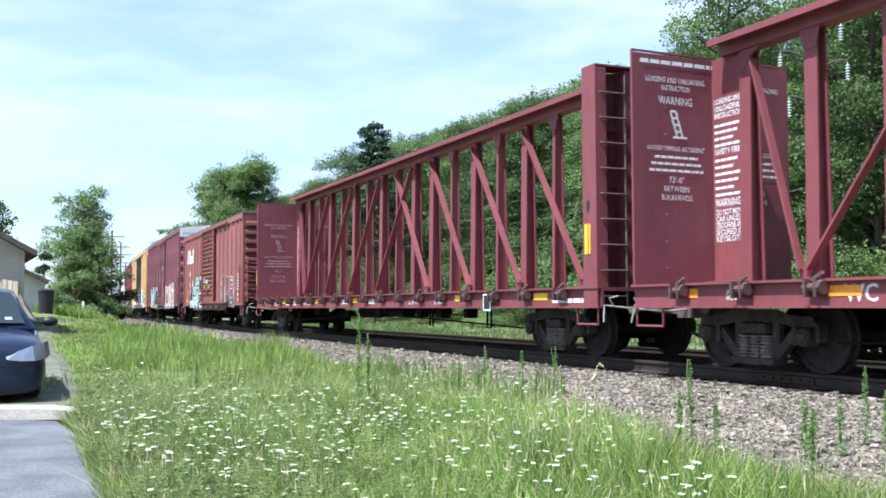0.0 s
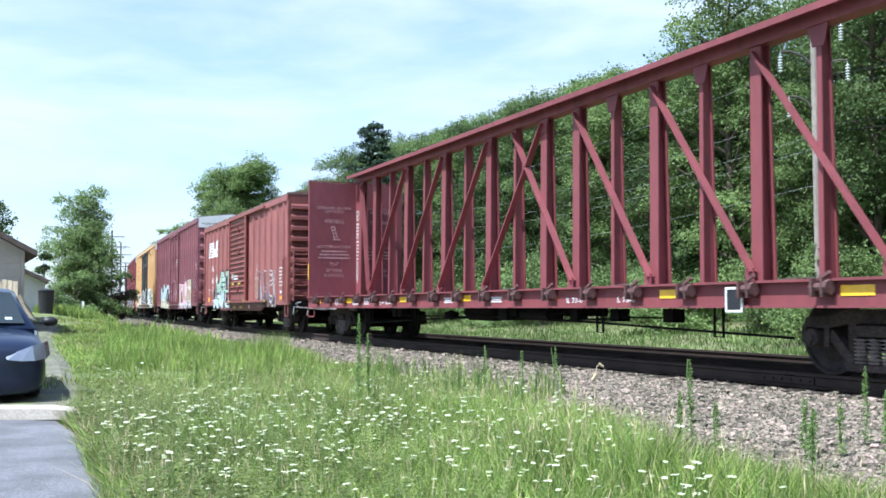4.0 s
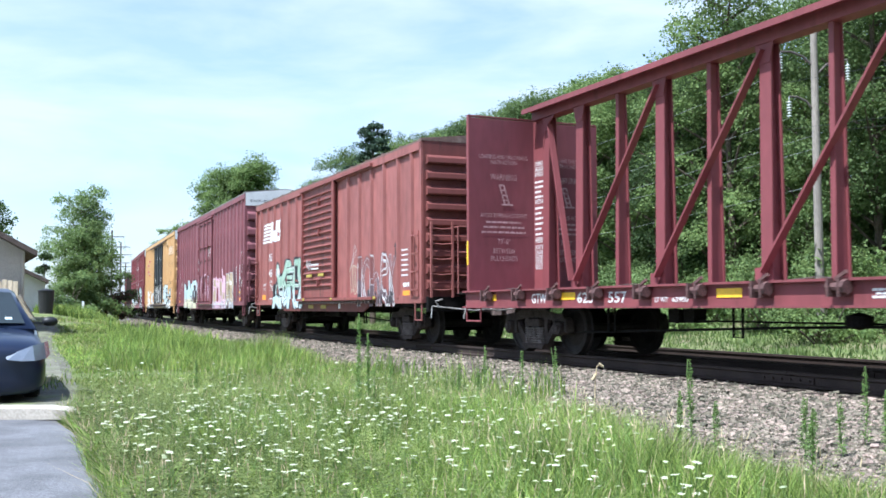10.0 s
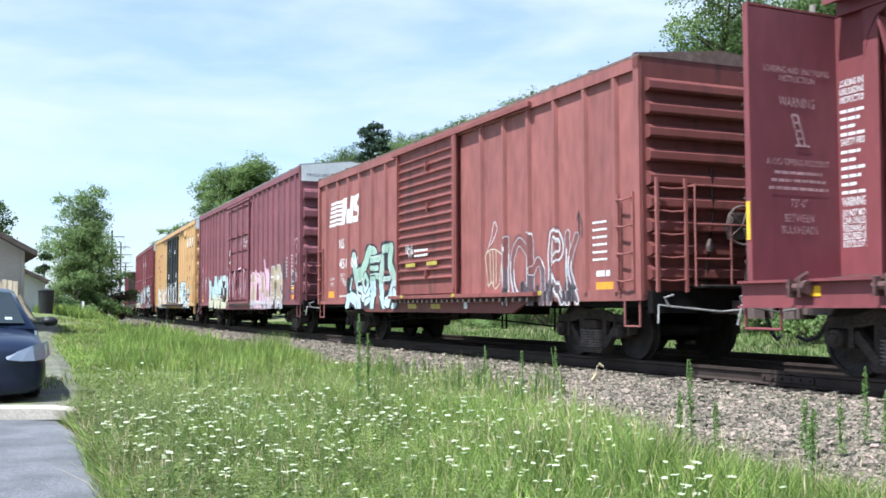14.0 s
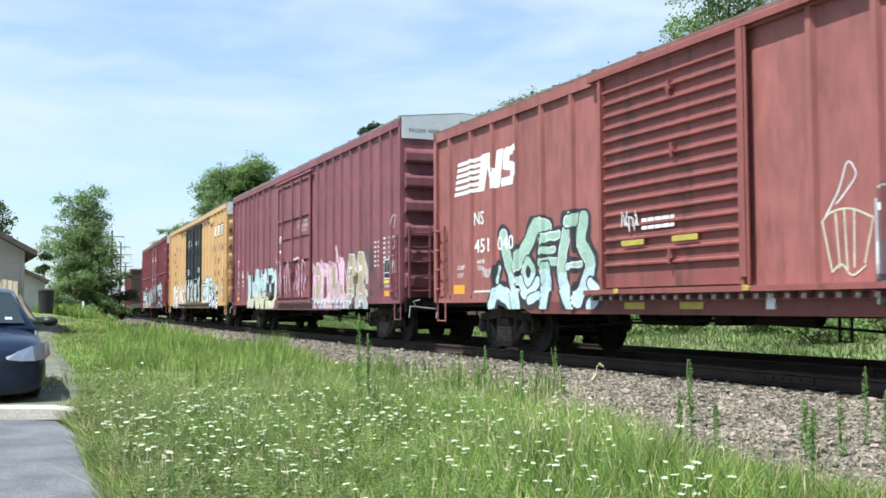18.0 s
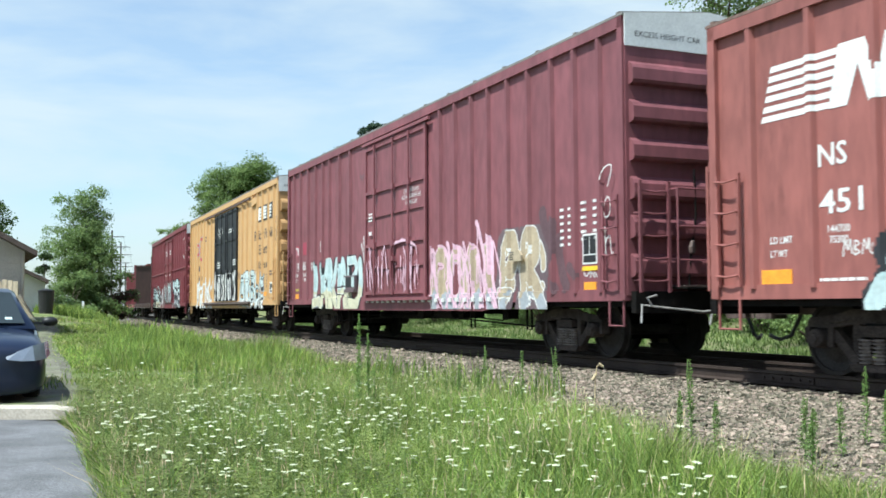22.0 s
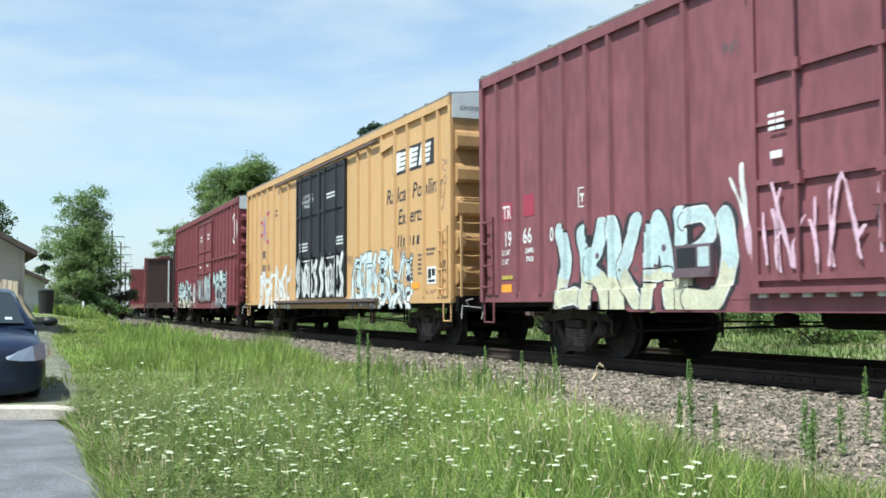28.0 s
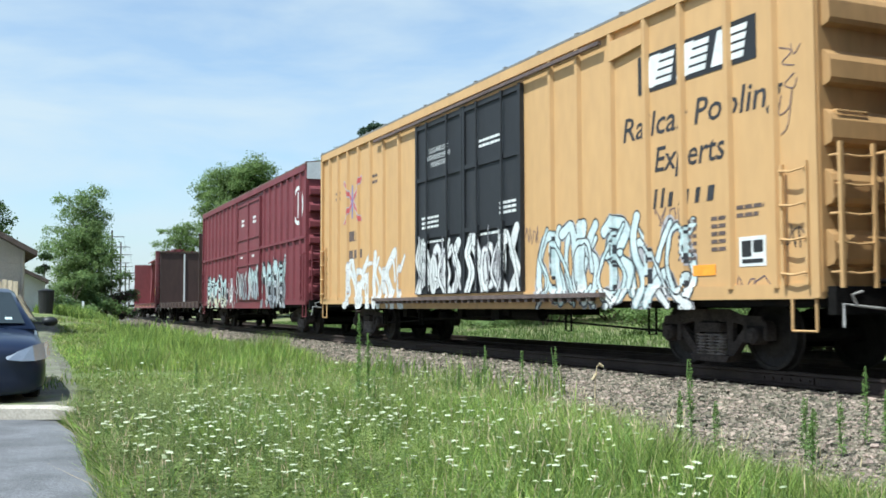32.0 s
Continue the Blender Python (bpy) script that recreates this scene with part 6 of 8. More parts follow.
def centre_beam(label, s_front, s_back, seed, paint, panel_paint, fine=True, number="", with_text=True, ink=None, rear=(0.36, 0.40), lift=0.0, mark=""):
    """A lumber car with bulkheads whose inner faces stand at s_front and s_back along the train."""
    mid, half = (s_front + s_back) / 2, (s_back - s_front) / 2
    L = half + 0.44
    car = thing("lumber_car", label, "railway car", "cars of the freight train")
    MOVERS.append((car, mid, half - 1.64))
    DECK, TOP = 1.14, 4.60
    deck = Shape().box(-L, L, -1.40, 1.40, DECK - 0.06, DECK)
    part("deck", deck, M_BEAM_DARK, car)
    for e in (-1, 1):
        part("side_sill", Shape().slab([(e * 1.402, 0.815), (e * 1.52, 0.815), (e * 1.52, 0.845), (e * 1.441, 0.845), (e * 1.441, DECK - 0.02), (e * 1.52, DECK - 0.02), (e * 1.52, DECK + 0.012), (e * 1.402, DECK + 0.012)], "x", -L, L), paint, car)
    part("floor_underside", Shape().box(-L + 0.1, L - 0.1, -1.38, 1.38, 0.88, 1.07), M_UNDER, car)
    underside(car, L - 0.2, seed, 0.60)
    # top chord: a broad flanged beam
    ch = Shape().slab([(-0.37, 4.80), (-0.37, 4.705), (-0.348, 4.705), (-0.348, 4.765), (-0.13, 4.765), (-0.13, 4.585), (0.13, 4.585), (0.13, 4.765), (0.348, 4.765), (0.348, 4.705), (0.37, 4.705), (0.37, 4.80)], "x", -half - 0.05, half + 0.05)
    part("top_chord", ch, paint, car)
    # upright posts, tapering
    def post(web, wide):
        s = Shape()
        v = []
        for d, z in ((0.135, DECK), (0.085, 4.60)):
            near_half = [(-wide, -d), (wide, -d), (wide, 0.025 - d), (0.012, 0.025 - d)]
            v += [(p, q, z) for p, q in near_half + [(p, -q) for p, q in near_half[::-1]] + [(-0.012, d - 0.025), (-wide, d - 0.025), (-wide, d), (-wide, d)][:2] + [(-wide, 0.025 - d), (-0.012, 0.025 - d)][::-1]]
        n = len(v) // 2
        s.add(v, [tuple(range(n)), tuple(range(2 * n - 1, n - 1, -1))] + [(i, (i + 1) % n, (i + 1) % n + n, i + n) for i in range(n)])
        me = s.mesh("upright_post")
        me.materials.append(paint)
        return me
    m_a, m_b = post(True, 0.115), post(True, 0.045)
    step = 1.2325
    n = 17
    xs = [-9.468 + k * step for k in range(n)]
    for k, x in enumerate(xs):
        part("upright_post", m_a if (k % 2 == 0 if k < 8 else k % 2 == 1 or k == 8) else m_b, None, car, at=pose(x, 0, 0))
    head = Shape().slab([(-0.05, 4.585), (-0.19, 4.585), (-0.10, 4.30), (0.10, 4.30), (0.19, 4.585)], "y", -0.105, -0.092).mesh("post_gusset")
    head.materials.append(paint)
    for k in range(0, n, 2):
        part("post_gusset", head, None, car, at=pose(xs[k], 0, 0))
    # diagonals, slanting towards the middle of the car at their tops
    for k in (0, 2, 4, 6, 7, 9, 11, 13):
        a, b = xs[k], xs[k + 2]
        up = (b, a) if k < 7 else (a, b)
        for y in (-0.15,):
            part("diagonal_brace", Shape().beam((up[0], y * 0.8, 4.50), (up[1], y * 1.4, DECK + 0.18), 0.035, 0.13, (0, 1, 0)).beam((up[1] - 0.06, y * 1.4, DECK + 0.02), (up[1] - 0.06, y * 1.4, DECK + 0.24), 0.03, 0.17, (1, 0, 0)), paint, car)
    for y in (-0.17,):
        part("diagonal_brace", Shape().beam((-half + 0.65, y * 0.75, 4.4), (xs[0] - 0.1, y * 1.4, DECK + 0.18), 0.035, 0.12, (0, 1, 0)), paint, car)
        part("diagonal_brace", Shape().beam((xs[16] - 0.1, y * 0.75, 4.45), (xs[15] + 0.14, y * 1.4, DECK + 0.18), 0.035, 0.12, (0, 1, 0)), paint, car)
    # winches and reflectors along the deck's edge
    if fine:
        for k in range(n + 1):
            part("winch", ME_WINCH, None, car, at=pose(xs[0] - 1.07 + k * step, -1.445, 1.10))
        cab = Shape()
        for k in range(0, n, 3):
            cab.bent([(xs[k], -1.44, 1.16), (xs[k] - 0.4, -1.30, 1.18), (xs[k] - 0.9, -1.25, 1.155)], 0.008, 4)
        part("tie_down_cable", cab, M_LINK, car)
    plate = Shape().box(-0.24, 0.24, -1.449, -1.442, 0.95, 1.07).mesh("reflector_plate")
    plate.materials.append(M_YELLOW if number else M_ORANGE)
    for k in range(7):
        part("reflector_plate", plate, None, car, at=pose(half - 1.50 - k * 3.36 - (0.6 if k == 5 else 0.0), 0, 0))
    # bulkheads
    for e in (-1, 1):
        o, d = (0.0, 0.40) if e > 0 else rear
        span = lambda p, q: sorted((e * (half + p), e * (half + q)))
        bh = part("bulkhead", Shape().box(*span(o, o + 0.03), -1.47, 1.47, DECK, TOP), panel_paint, car, "steel bulkhead plate")
        for y in (-1.5, 1.5):
            sd = 1 if y < 0 else -1
            s = Shape().box(*span(o, d), *sorted((y, y + sd * 0.028)), DECK - 0.3 if e > 0 else DECK, TOP + 0.02)
            if e > 0:
                s.box(*span(0.372, 0.40), *sorted((y + sd * 0.03, y + sd * 0.2)), DECK, TOP)
            part("bulkhead_post", s, paint, bh)
        part("bulkhead_cap", Shape().box(*span(o, d), -1.5, 1.5, TOP + 0.022, TOP + 0.05), paint, bh)
        deep = 0.34 if e > 0 else o + 0.14
        for y in (-0.85, 0.0, 0.85):
            part("bulkhead_stiffener", Shape().box(*span(o + 0.031, deep), y - 0.06, y + 0.06, DECK, TOP), panel_paint, bh)
        for z in (1.9, 2.8, 3.7):
            part("cross_stiffener", Shape().box(*span(o + 0.031, o + 0.12), -1.45, 1.45, z - 0.05, z + 0.05), panel_paint, bh)
        lad = Shape()
        for k in range(9):
            z = 1.0 + k * 0.40
            lad.bent([(e * (half + 0.36), -1.44, z), (e * (half + 0.42), -1.40, z), (e * (half + 0.42), -0.95, z), (e * (half + 0.34), -0.90, z)], 0.014, 6)
        lad.rod((e * (half + 0.40), -0.95, 0.8), (e * (half + 0.40), -0.95, TOP - 0.1), 0.018, 6)
        part("ladder", lad, M_LINK, bh)
        if e > 0:
            part("hand_hole", Shape().slab([(half + 0.16 + 0.045 * math.cos(a), 2.42 + 0.10 * math.sin(a)) for a in [k * math.pi / 6 for k in range(12)]], "y", -1.506, -1.4995), M_BLACK, bh)
            for c, w in ((0.10, 0.045), (0.20, 0.02)):
                part("reflector_strip", Shape().box(half + c - w, half + c + w, -1.508, -1.5005, 1.66, 2.14), M_YELLOW, bh)
        elif d - o > 0.06:
            part("reflector_strip", Shape().box(*span(o + 0.02, d - 0.01), -1.508, -1.5005, 1.66, 2.14), M_YELLOW, bh)
        # web in the middle plane beside the bulkhead, and the post that ends it
        web = part("centre_plate", Shape().box(*span(-0.34, o), -0.02, 0.02, DECK, TOP), paint, car)
        part("upright_post", m_a, None, car, at=pose(e * (half - 0.45), 0, 0))
        gz = [(0.35, 3.95), (0.42, 4.25), (0.56, 4.46), (0.80, 4.58), (0.35, 4.58)]
        part("corner_gusset", Shape().slab([(e * (half - p), z) for p, z in gz], "y", -0.10, -0.07), paint, car)
        coupler(car, e * (half + 0.45), e)
        bogie(car, e * (half - 1.64))
        step_iron(car, *sorted((e * (half + 0.36), e * (half - 0.25))), -1.46, 0.56, 0.84, paint)
        if with_text:
            f = e * (half + o) - e * 0.004
            if e < 0:
                rows = (("LOADING AND UNLOADING", 0.085, 4.19, 1.08), ("INSTRUCTION", 0.085, 4.07, 0.52), ("WARNING", 0.125, 3.86, 0.62), ("AVOID TIPPING ACCIDENT", 0.075, 3.16, 1.06), ("73'-0\"", 0.095, 2.68, 0.28), ("BETWEEN", 0.085, 2.55, 0.46), ("BULKHEADS", 0.085, 2.42, 0.56))
                if lift:
                    rows = (("LOADING AND UNLOADING", 0.085, 3.80, 1.10), ("INSTRUCTION", 0.085, 3.69, 0.60), ("WARNING", 0.13, 3.37, 0.60), ("AVOID TIPPING ACCIDENT", 0.085, 2.62, 1.06), ("73'-0\"", 0.105, 2.09, 0.28), ("BETWEEN", 0.105, 1.90, 0.48), ("BULKHEADS", 0.105, 1.75, 0.60))
                for y in (-0.72, 0.74):
                    for words, h, z, w in rows:
                        part("lettering", letters(words, h, lambda p, q: (f + 0.008, y + p, z + q), 1, True, fit=w), ink or M_WHITE, bh)
                    low = rows[3][2]
                    for k in range(3):
                        w = (0.40, 0.46, 0.50)[k]
                        part("stencil", bars([(y - w, y + w, low - 0.115 - 0.10 * k, 0.038)], lambda p, q, l=0: (f + 0.008, p, q), 0), ink or M_WHITE, bh)
                    ic = Shape()
                    for (y0, z0, y1, z1) in ((-0.10, 0.0, 0.02, -0.38), (0.0, 0.0, 0.12, -0.38), (-0.10, 0.0, 0.0, 0.0), (-0.07, -0.10, 0.03, -0.10), (-0.04, -0.20, 0.06, -0.20), (-0.01, -0.30, 0.09, -0.30), (-0.05, -0.39, 0.20, -0.39)):
                        ic.beam((f + 0.008, y + y0, rows[2][2] - 0.10 + z0), (f + 0.008, y + y1, rows[2][2] - 0.10 + z1), 0.004, 0.03, (0, 0.3, 1))
                    part("load_symbol", ic, ink or M_WHITE, bh)
                if not lift:
                    part("stencil", bars([(-1.36, 0.0, 4.46, 0.06)], lambda p, q, l=0: (f + 0.008, p, q), 0), M_WHITE, bh)
            a, b = span(-0.32, o - 0.02)
            big = (("LOADING AND", 3.90), ("UNLOADING", 3.79), ("INSTRUCTION", 3.68), ("SAFETY FIRST", 3.13), ("WARNING", 2.34), ("DO NOT MOVE", 2.21), ("CAR UNLESS", 2.11), ("TIEDOWNS ARE", 2.01), ("SECURED IN", 1.91), ("KEYSLOTS", 1.81))
            for words, z in big:
                part("lettering", letters(words, 0.12 if words == "WARNING" else 0.09, lambda p, q: (a + 0.03 + p, -0.0235, z - lift + q), fit=(b - a - 0.06) * (0.78 + 0.02 * len(words)), bold=0.02), M_WHITE, web)
            for k, z in enumerate([3.55, 3.45, 3.35, 3.25] + [3.02 - 0.105 * j for j in range(6)]):
                part("stencil", bars([(a + 0.03, b - 0.05 - 0.08 * (k % 3), z - lift, 0.042)], near(0.0205), 0.003), M_WHITE, web)
    if with_text:
        for words, h, x, z, w in ([("GTW", 0.17, 2.20, 0.90, 0.50), ("623", 0.17, 3.68, 0.90, 0.46), ("557", 0.17, 4.57, 0.90, 0.48), ("LT WT", 0.07, 5.75, 0.90, 0.30), ("63900", 0.07, 6.15, 0.90, 0.36), ("IL 73-0", 0.08, 14.6, 0.90, 0.50), ("L 75-0", 0.08, 16.1, 0.90, 0.45)] if number else [("JACK", 0.06, 1.55, 1.0, 0.2), ("HERE", 0.06, 1.55, 0.92, 0.2), ("WC", 0.20, 3.50, 0.89, 0.46)]):
            part("lettering", letters(words, h, lambda p, q: (-half + x + p, -1.446, z + q), fit=w, bold=0.02), M_WHITE, car)
        for a, b, z, h in ((0.7, 1.15, 1.0, 0.028), (0.75, 1.1, 0.96, 0.028), (0.7, 1.15, 0.92, 0.028), (-1.5, -1.05, 1.0, 0.028), (-1.45, -1.1, 0.96, 0.028), (-1.5, -1.05, 0.92, 0.028), (half - 1.1, half - 0.1, 0.90, 0.07)):
            part("stencil", bars([(a, b, z, h)], near(1.4415), 0.004), M_WHITE, car)
        a = half - 3.58
        lb = Shape()
        for q0, q1, z0, z1 in ((a, a + 0.32, 0.76, 0.79), (a, a + 0.32, 1.05, 1.08), (a, a + 0.03, 0.79, 1.05), (a + 0.29, a + 0.32, 0.79, 1.05)):
            lb.box(q0, q1, -1.545, -1.535, z0, z1)
        part("inspection_label", lb, M_WHITE, car)
        part("inspection_plate", Shape().box(a, a + 0.32, -1.534, -1.524, 0.76, 1.08), M_BLACK, car)
    return car


def bulkhead_flat():
    """An empty flat car with a tall brown bulkhead at each end."""
    s0, s1 = 117.1, 134.4
    mid, half = (s0 + s1) / 2, (s1 - s0) / 2
    car = thing("flat_car", "empty flat car with dark brown bulkheads", "railway car", "cars of the freight train")
    MOVERS.append((car, mid, half - 2.0))
    part("deck", Shape().box(-half, half, -1.45, 1.45, 1.04, 1.12), M_LINK, car)
    for e in (-1, 1):
        part("side_sill", Shape().box(-half, half, min(e * 1.46, e * 1.52), max(e * 1.46, e * 1.52), 0.82, 1.14), M_BROWN, car)
        bh = part("bulkhead", Shape().box(min(e * half, e * (half - 0.10)), max(e * half, e * (half - 0.10)), -1.5, 1.5, 1.121, 4.32), M_BROWN, car)
        part("bulkhead_cap", Shape().box(min(e * half, e * (half - 0.16)), max(e * half, e * (half - 0.16)), -1.53, 1.53, 4.322, 4.42), M_BROWN, bh)
        part("white_strip", Shape().box(min(e * (half - 0.102), e * (half - 0.16)), max(e * (half - 0.102), e * (half - 0.16)), -0.05, 0.05, 1.13, 4.30), M_WHITE, bh)
        for y in (-1.0, 1.0):
            part("bulkhead_rib", Shape().box(min(e * (half + 0.002), e * (half + 0.12)), max(e * (half + 0.002), e * (half + 0.12)), y - 0.06, y + 0.06, 1.13, 4.3), M_BROWN, bh)
        bogie(car, e * (half - 2.0))
        coupler(car, e * half, e)
    for k in range(12):
        part("stake_pocket", Shape().box(-half + 0.8 + k * 1.4, -half + 0.95 + k * 1.4, -1.60, -1.522, 0.86, 1.10), M_LINK, car)
    part("floor_underside", Shape().box(-half + 0.1, half - 0.1, -1.3, 1.3, 0.8, 1.03), M_UNDER, car)
    underside(car, half - 0.2, 8)
    return car


def tank_car():
    s0, s1 = 163.4, 179.0
    mid, half = (s0 + s1) / 2, (s1 - s0) / 2
    car = thing("tank_car", "dull grey railway tank car on black bogies", "tank car", "cars of the freight train")
    MOVERS.append((car, mid, half - 1.9))
    prof = [(0.05, -half + 0.5), (0.9, -half + 0.6), (1.35, -half + 0.95), (1.42, -half + 1.3), (1.42, half - 1.3), (1.35, half - 0.95), (0.9, half - 0.6), (0.05, half - 0.5)]
    part("tank", Shape().turned(prof, 28, "x", (0, 0, 2.45)), M_TANK, car, smooth=True)
    part("dome", Shape().turned([(0.5, 3.8), (0.5, 4.15), (0.05, 4.2)], 18, "z"), M_TANK, car)
    part("walkway", Shape().box(-1.5, 1.5, -0.9, 0.9, 3.86, 3.89), M_UNDER, car)
    part("frame", Shape().box(-half, half, -0.3, 0.3, 0.8, 1.1).box(-half, -half + 0.3, -1.4, 1.4, 0.9, 1.15).box(half - 0.3, half, -1.4, 1.4, 0.9, 1.15), M_UNDER, car)
    for e in (-1, 1):
        bogie(car, e * (half - 1.9))
        coupler(car, e * half, e)
    return car


car_front = centre_beam("faded red lumber car with a ladder-stencilled bulkhead", 11.80 - 22.40, 11.80, 1, M_BEAM, M_BEAM_DARK, number="")
car_beam = centre_beam("faded red centre-beam lumber car, empty", 13.52, 35.80, 2, M_BEAM, M_BEAM_DARK, number="623 557", ink=M_FADED, rear=(0.18, 0.27), lift=0.22)
car_red = red_boxcar()
car_maroon = maroon_boxcar()
car_yellow = yellow_boxcar()
car_deep = deep_red_boxcar()
car_flat = bulkhead_flat()
car_far = centre_beam("dull red lumber car far down the line", 137.8, 160.2, 6, M_BEAM, M_BEAM, fine=False, with_text=False)
car_tank = tank_car()


def car_pose(mid, reach, t):
    u = mid - gone(t)
    a, b = line(u - reach), line(u + reach)
    c, d = (a + b) / 2, a - b
    return Matrix.Translation((c.x, c.y, 0)) @ Matrix.Rotation(math.atan2(d.y, d.x), 4, "Z")


def motions():
    for car, mid, reach in MOVERS:
        walk(car, [(t, car_pose(mid, reach, t)) for t in [k * 1.0 for k in range(33)]])
    times = [k * 0.25 for k in range(129)]
    for wheel, car in WHEELS:
        p = wheel.matrix_basis.translation.copy()
        walk(wheel, [(t, Matrix.Translation(p) @ Matrix.Rotation(gone(t) / WHEEL_R, 4, "Y")) for t in times])


# ---- grass ----
def blade_field(name, label, mat, count, where, tall, wide, lean, seed):
    """Many bent blades in one mesh: each has five corners. where(r) gives x, y or None."""
    r = np.random.RandomState(seed)
    vs, fs, n = [], [], 0
    for _ in range(count):
        spot = where(r)
        if spot is None:
            continue
        x, y, z, f = spot
        h = tall * f * r.uniform(0.55, 1.25)
        w = wide * r.uniform(0.7, 1.3)
        a = r.uniform(0, 6.283)
        dx, dy = math.cos(a), math.sin(a)
        k = lean * h * r.uniform(0.3, 1.3)
        b = r.uniform(0, 6.283)
        lx, ly_ = math.cos(b) * k, math.sin(b) * k
        vs += [(x - dx * w, y - dy * w, z), (x + dx * w, y + dy * w, z), (x + dx * w * 0.7 + lx * 0.35, y + dy * w * 0.7 + ly_ * 0.35, z + h * 0.6),
               (x - dx * w * 0.7 + lx * 0.35, y - dy * w * 0.7 + ly_ * 0.35, z + h * 0.6), (x + lx, y + ly_, z + h)]
        fs += [(n, n + 1, n + 2, n + 3), (n + 3, n + 2, n + 4)]
        n += 5
    me = bpy.data.meshes.new(name)
    me.from_pydata(vs, [], fs)
    me.materials.append(mat)
    ob = part(name, me, None)
    return tagged(ob, label, "grass", kind="stuff")


def meadow_spot(r, y0, y1, power=1.0, patch=None):
    """A spot between the asphalt and the stones."""
    y = y0 + (y1 - y0) * r.rand() ** power
    lo = lot_edge(y) - 0.05 if y < 11 else lot_edge(y) + 0.15
    lo = max(lo, -0.47 * y - 1.5)
    x = lo + (min(0.47 * y + 1.2, 9) - lo) * r.rand()
    u, side = along_fast(x, y)
    over = side - shoulder(u)
    if over < -0.5 or (over < 0.25 and r.rand() > 0.35 + over):
        return None
    p = noise.noise(Vector((x * 0.45, y * 0.45, 9)))
    f = 0.80 + 0.7 * p
    if u < 34:
        f *= 0.55 + 0.45 * ease((over + 0.3) / 1.8)                       # thin and low where the stones begin
    if 18.5 < y < 45 and -0.33 * y < x < -0.12 * y and over > 0.8:
        f *= 1.45                                                         # a tall dense stand
    if y > 11.5 and x < (-0.245 * y + 0.1 if y < 18.5 else -0.33 * y):
        if r.rand() > 0.45:
            return None
        f *= 0.34 + 0.25 * noise.noise(Vector((x * 0.8, y * 0.8, 3)))     # short and worn towards the lot
    if y < 11 and x < lot_edge(y) + 0.75:
        f *= 0.58                                                         # trodden along the asphalt
    f = max(0.16, f)
    if patch is not None and patch(x, y, p) < r.rand():
        return None
    z = LOT - 0.02 + 0.035 * noise.noise(Vector((x * 0.25, y * 0.25, 0))) + 0.02 * noise.noise(Vector((x * 1.1, y * 1.1, 4))) + rise(y, side)
    return x, y, z - 0.03, f


def along_fast(x, y):
    """As along(), by a few steps from a straight guess."""
    u = 0.0
    for _ in range(4):
        h = float(np.interp(u, _u, _h))
        px, py = float(np.interp(u, _u, _x)), float(np.interp(u, _u, _y))
        u += -(x - px) * math.sin(h) + (y - py) * math.cos(h)
    h = float(np.interp(u, _u, _h))
    px, py = float(np.interp(u, _u, _x)), float(np.interp(u, _u, _y))
    return u, -(x - px) * math.cos(h) - (y - py) * math.sin(h)


blade_field("meadow_grass", "lush green meadow grass on the verge", M_GRASS, 112000, lambda r: meadow_spot(r, 4.2, 13, 0.9), 0.36, 0.0036, 0.62, 1)
blade_field("meadow_grass", "lush green meadow grass on the verge", M_GRASS, 76000, lambda r: meadow_spot(r, 13, 30, 0.8), 0.36, 0.0075, 0.42, 2)
blade_field("meadow_grass", "green meadow grass far along the verge", M_GRASS, 26000, lambda r: meadow_spot(r, 30, 85, 0.8), 0.42, 0.022, 0.4, 3)
blade_field("dry_grass", "pale dry grass stalks among the green", M_GRASS_DRY, 12000, lambda r: meadow_spot(r, 4.4, 22, 0.9), 0.44, 0.0028, 0.40, 4)


def edge_spot(r):
    """Along the asphalt's edge."""
    y = 4.6 + 6.5 * r.rand()
    x = lot_edge(y) + 0.02 + abs(r.normal()) * 0.22
    return x, y, LOT - 0.03, 0.5 + 0.8 * r.rand() + 0.5 * noise.noise(Vector((y * 1.5, 0, 7)))


blade_field("straw", "dry straw along the asphalt's edge", M_STRAW, 1500, edge_spot, 0.22, 0.0035, 1.3, 8)
blade_field("edge_weeds", "low green weeds along the asphalt's edge", M_GRASS, 3500, edge_spot, 0.18, 0.008, 0.9, 9)


def lawn_spot(r):
    """The short lawn between the lot and the tall grass."""
    y = 12.5 + 48.0 * r.rand() ** 1.3
    lo, hi = lot_edge(y) - 0.9, -0.20 * y + 0.5 if y < 18.5 else -0.325 * y
    x = max(lo, -0.46 * y) + (hi - max(lo, -0.46 * y)) * r.rand() ** 0.8
    u, side = along_fast(x, y)
    if side < shoulder(u) + 0.2 or x > hi:
        return None
    n = noise.noise(Vector((x * 0.7, y * 0.35, 5)))
    if x < lot_edge(y) + 0.5 and r.rand() > 0.22 + 0.6 * n:
        return None
    z = LOT + (0.04 if x < lot_edge(y) + 0.1 else -0.04) + 0.035 * noise.noise(Vector((x * 0.25, y * 0.25, 0))) + 0.02 * noise.noise(Vector((x * 1.1, y * 1.1, 4))) + rise(y, side)
    return x, y, z, 0.62 + 0.7 * n + 0.010 * y


blade_field("lawn_grass", "short uneven lawn grass beside the parking lot", M_GRASS, 30000, lawn_spot, 0.13, 0.010, 0.6, 6)
blade_field("dry_grass", "dry straw-coloured blades in the lawn", M_GRASS_DRY, 11000, lawn_spot, 0.12, 0.008, 0.7, 7)


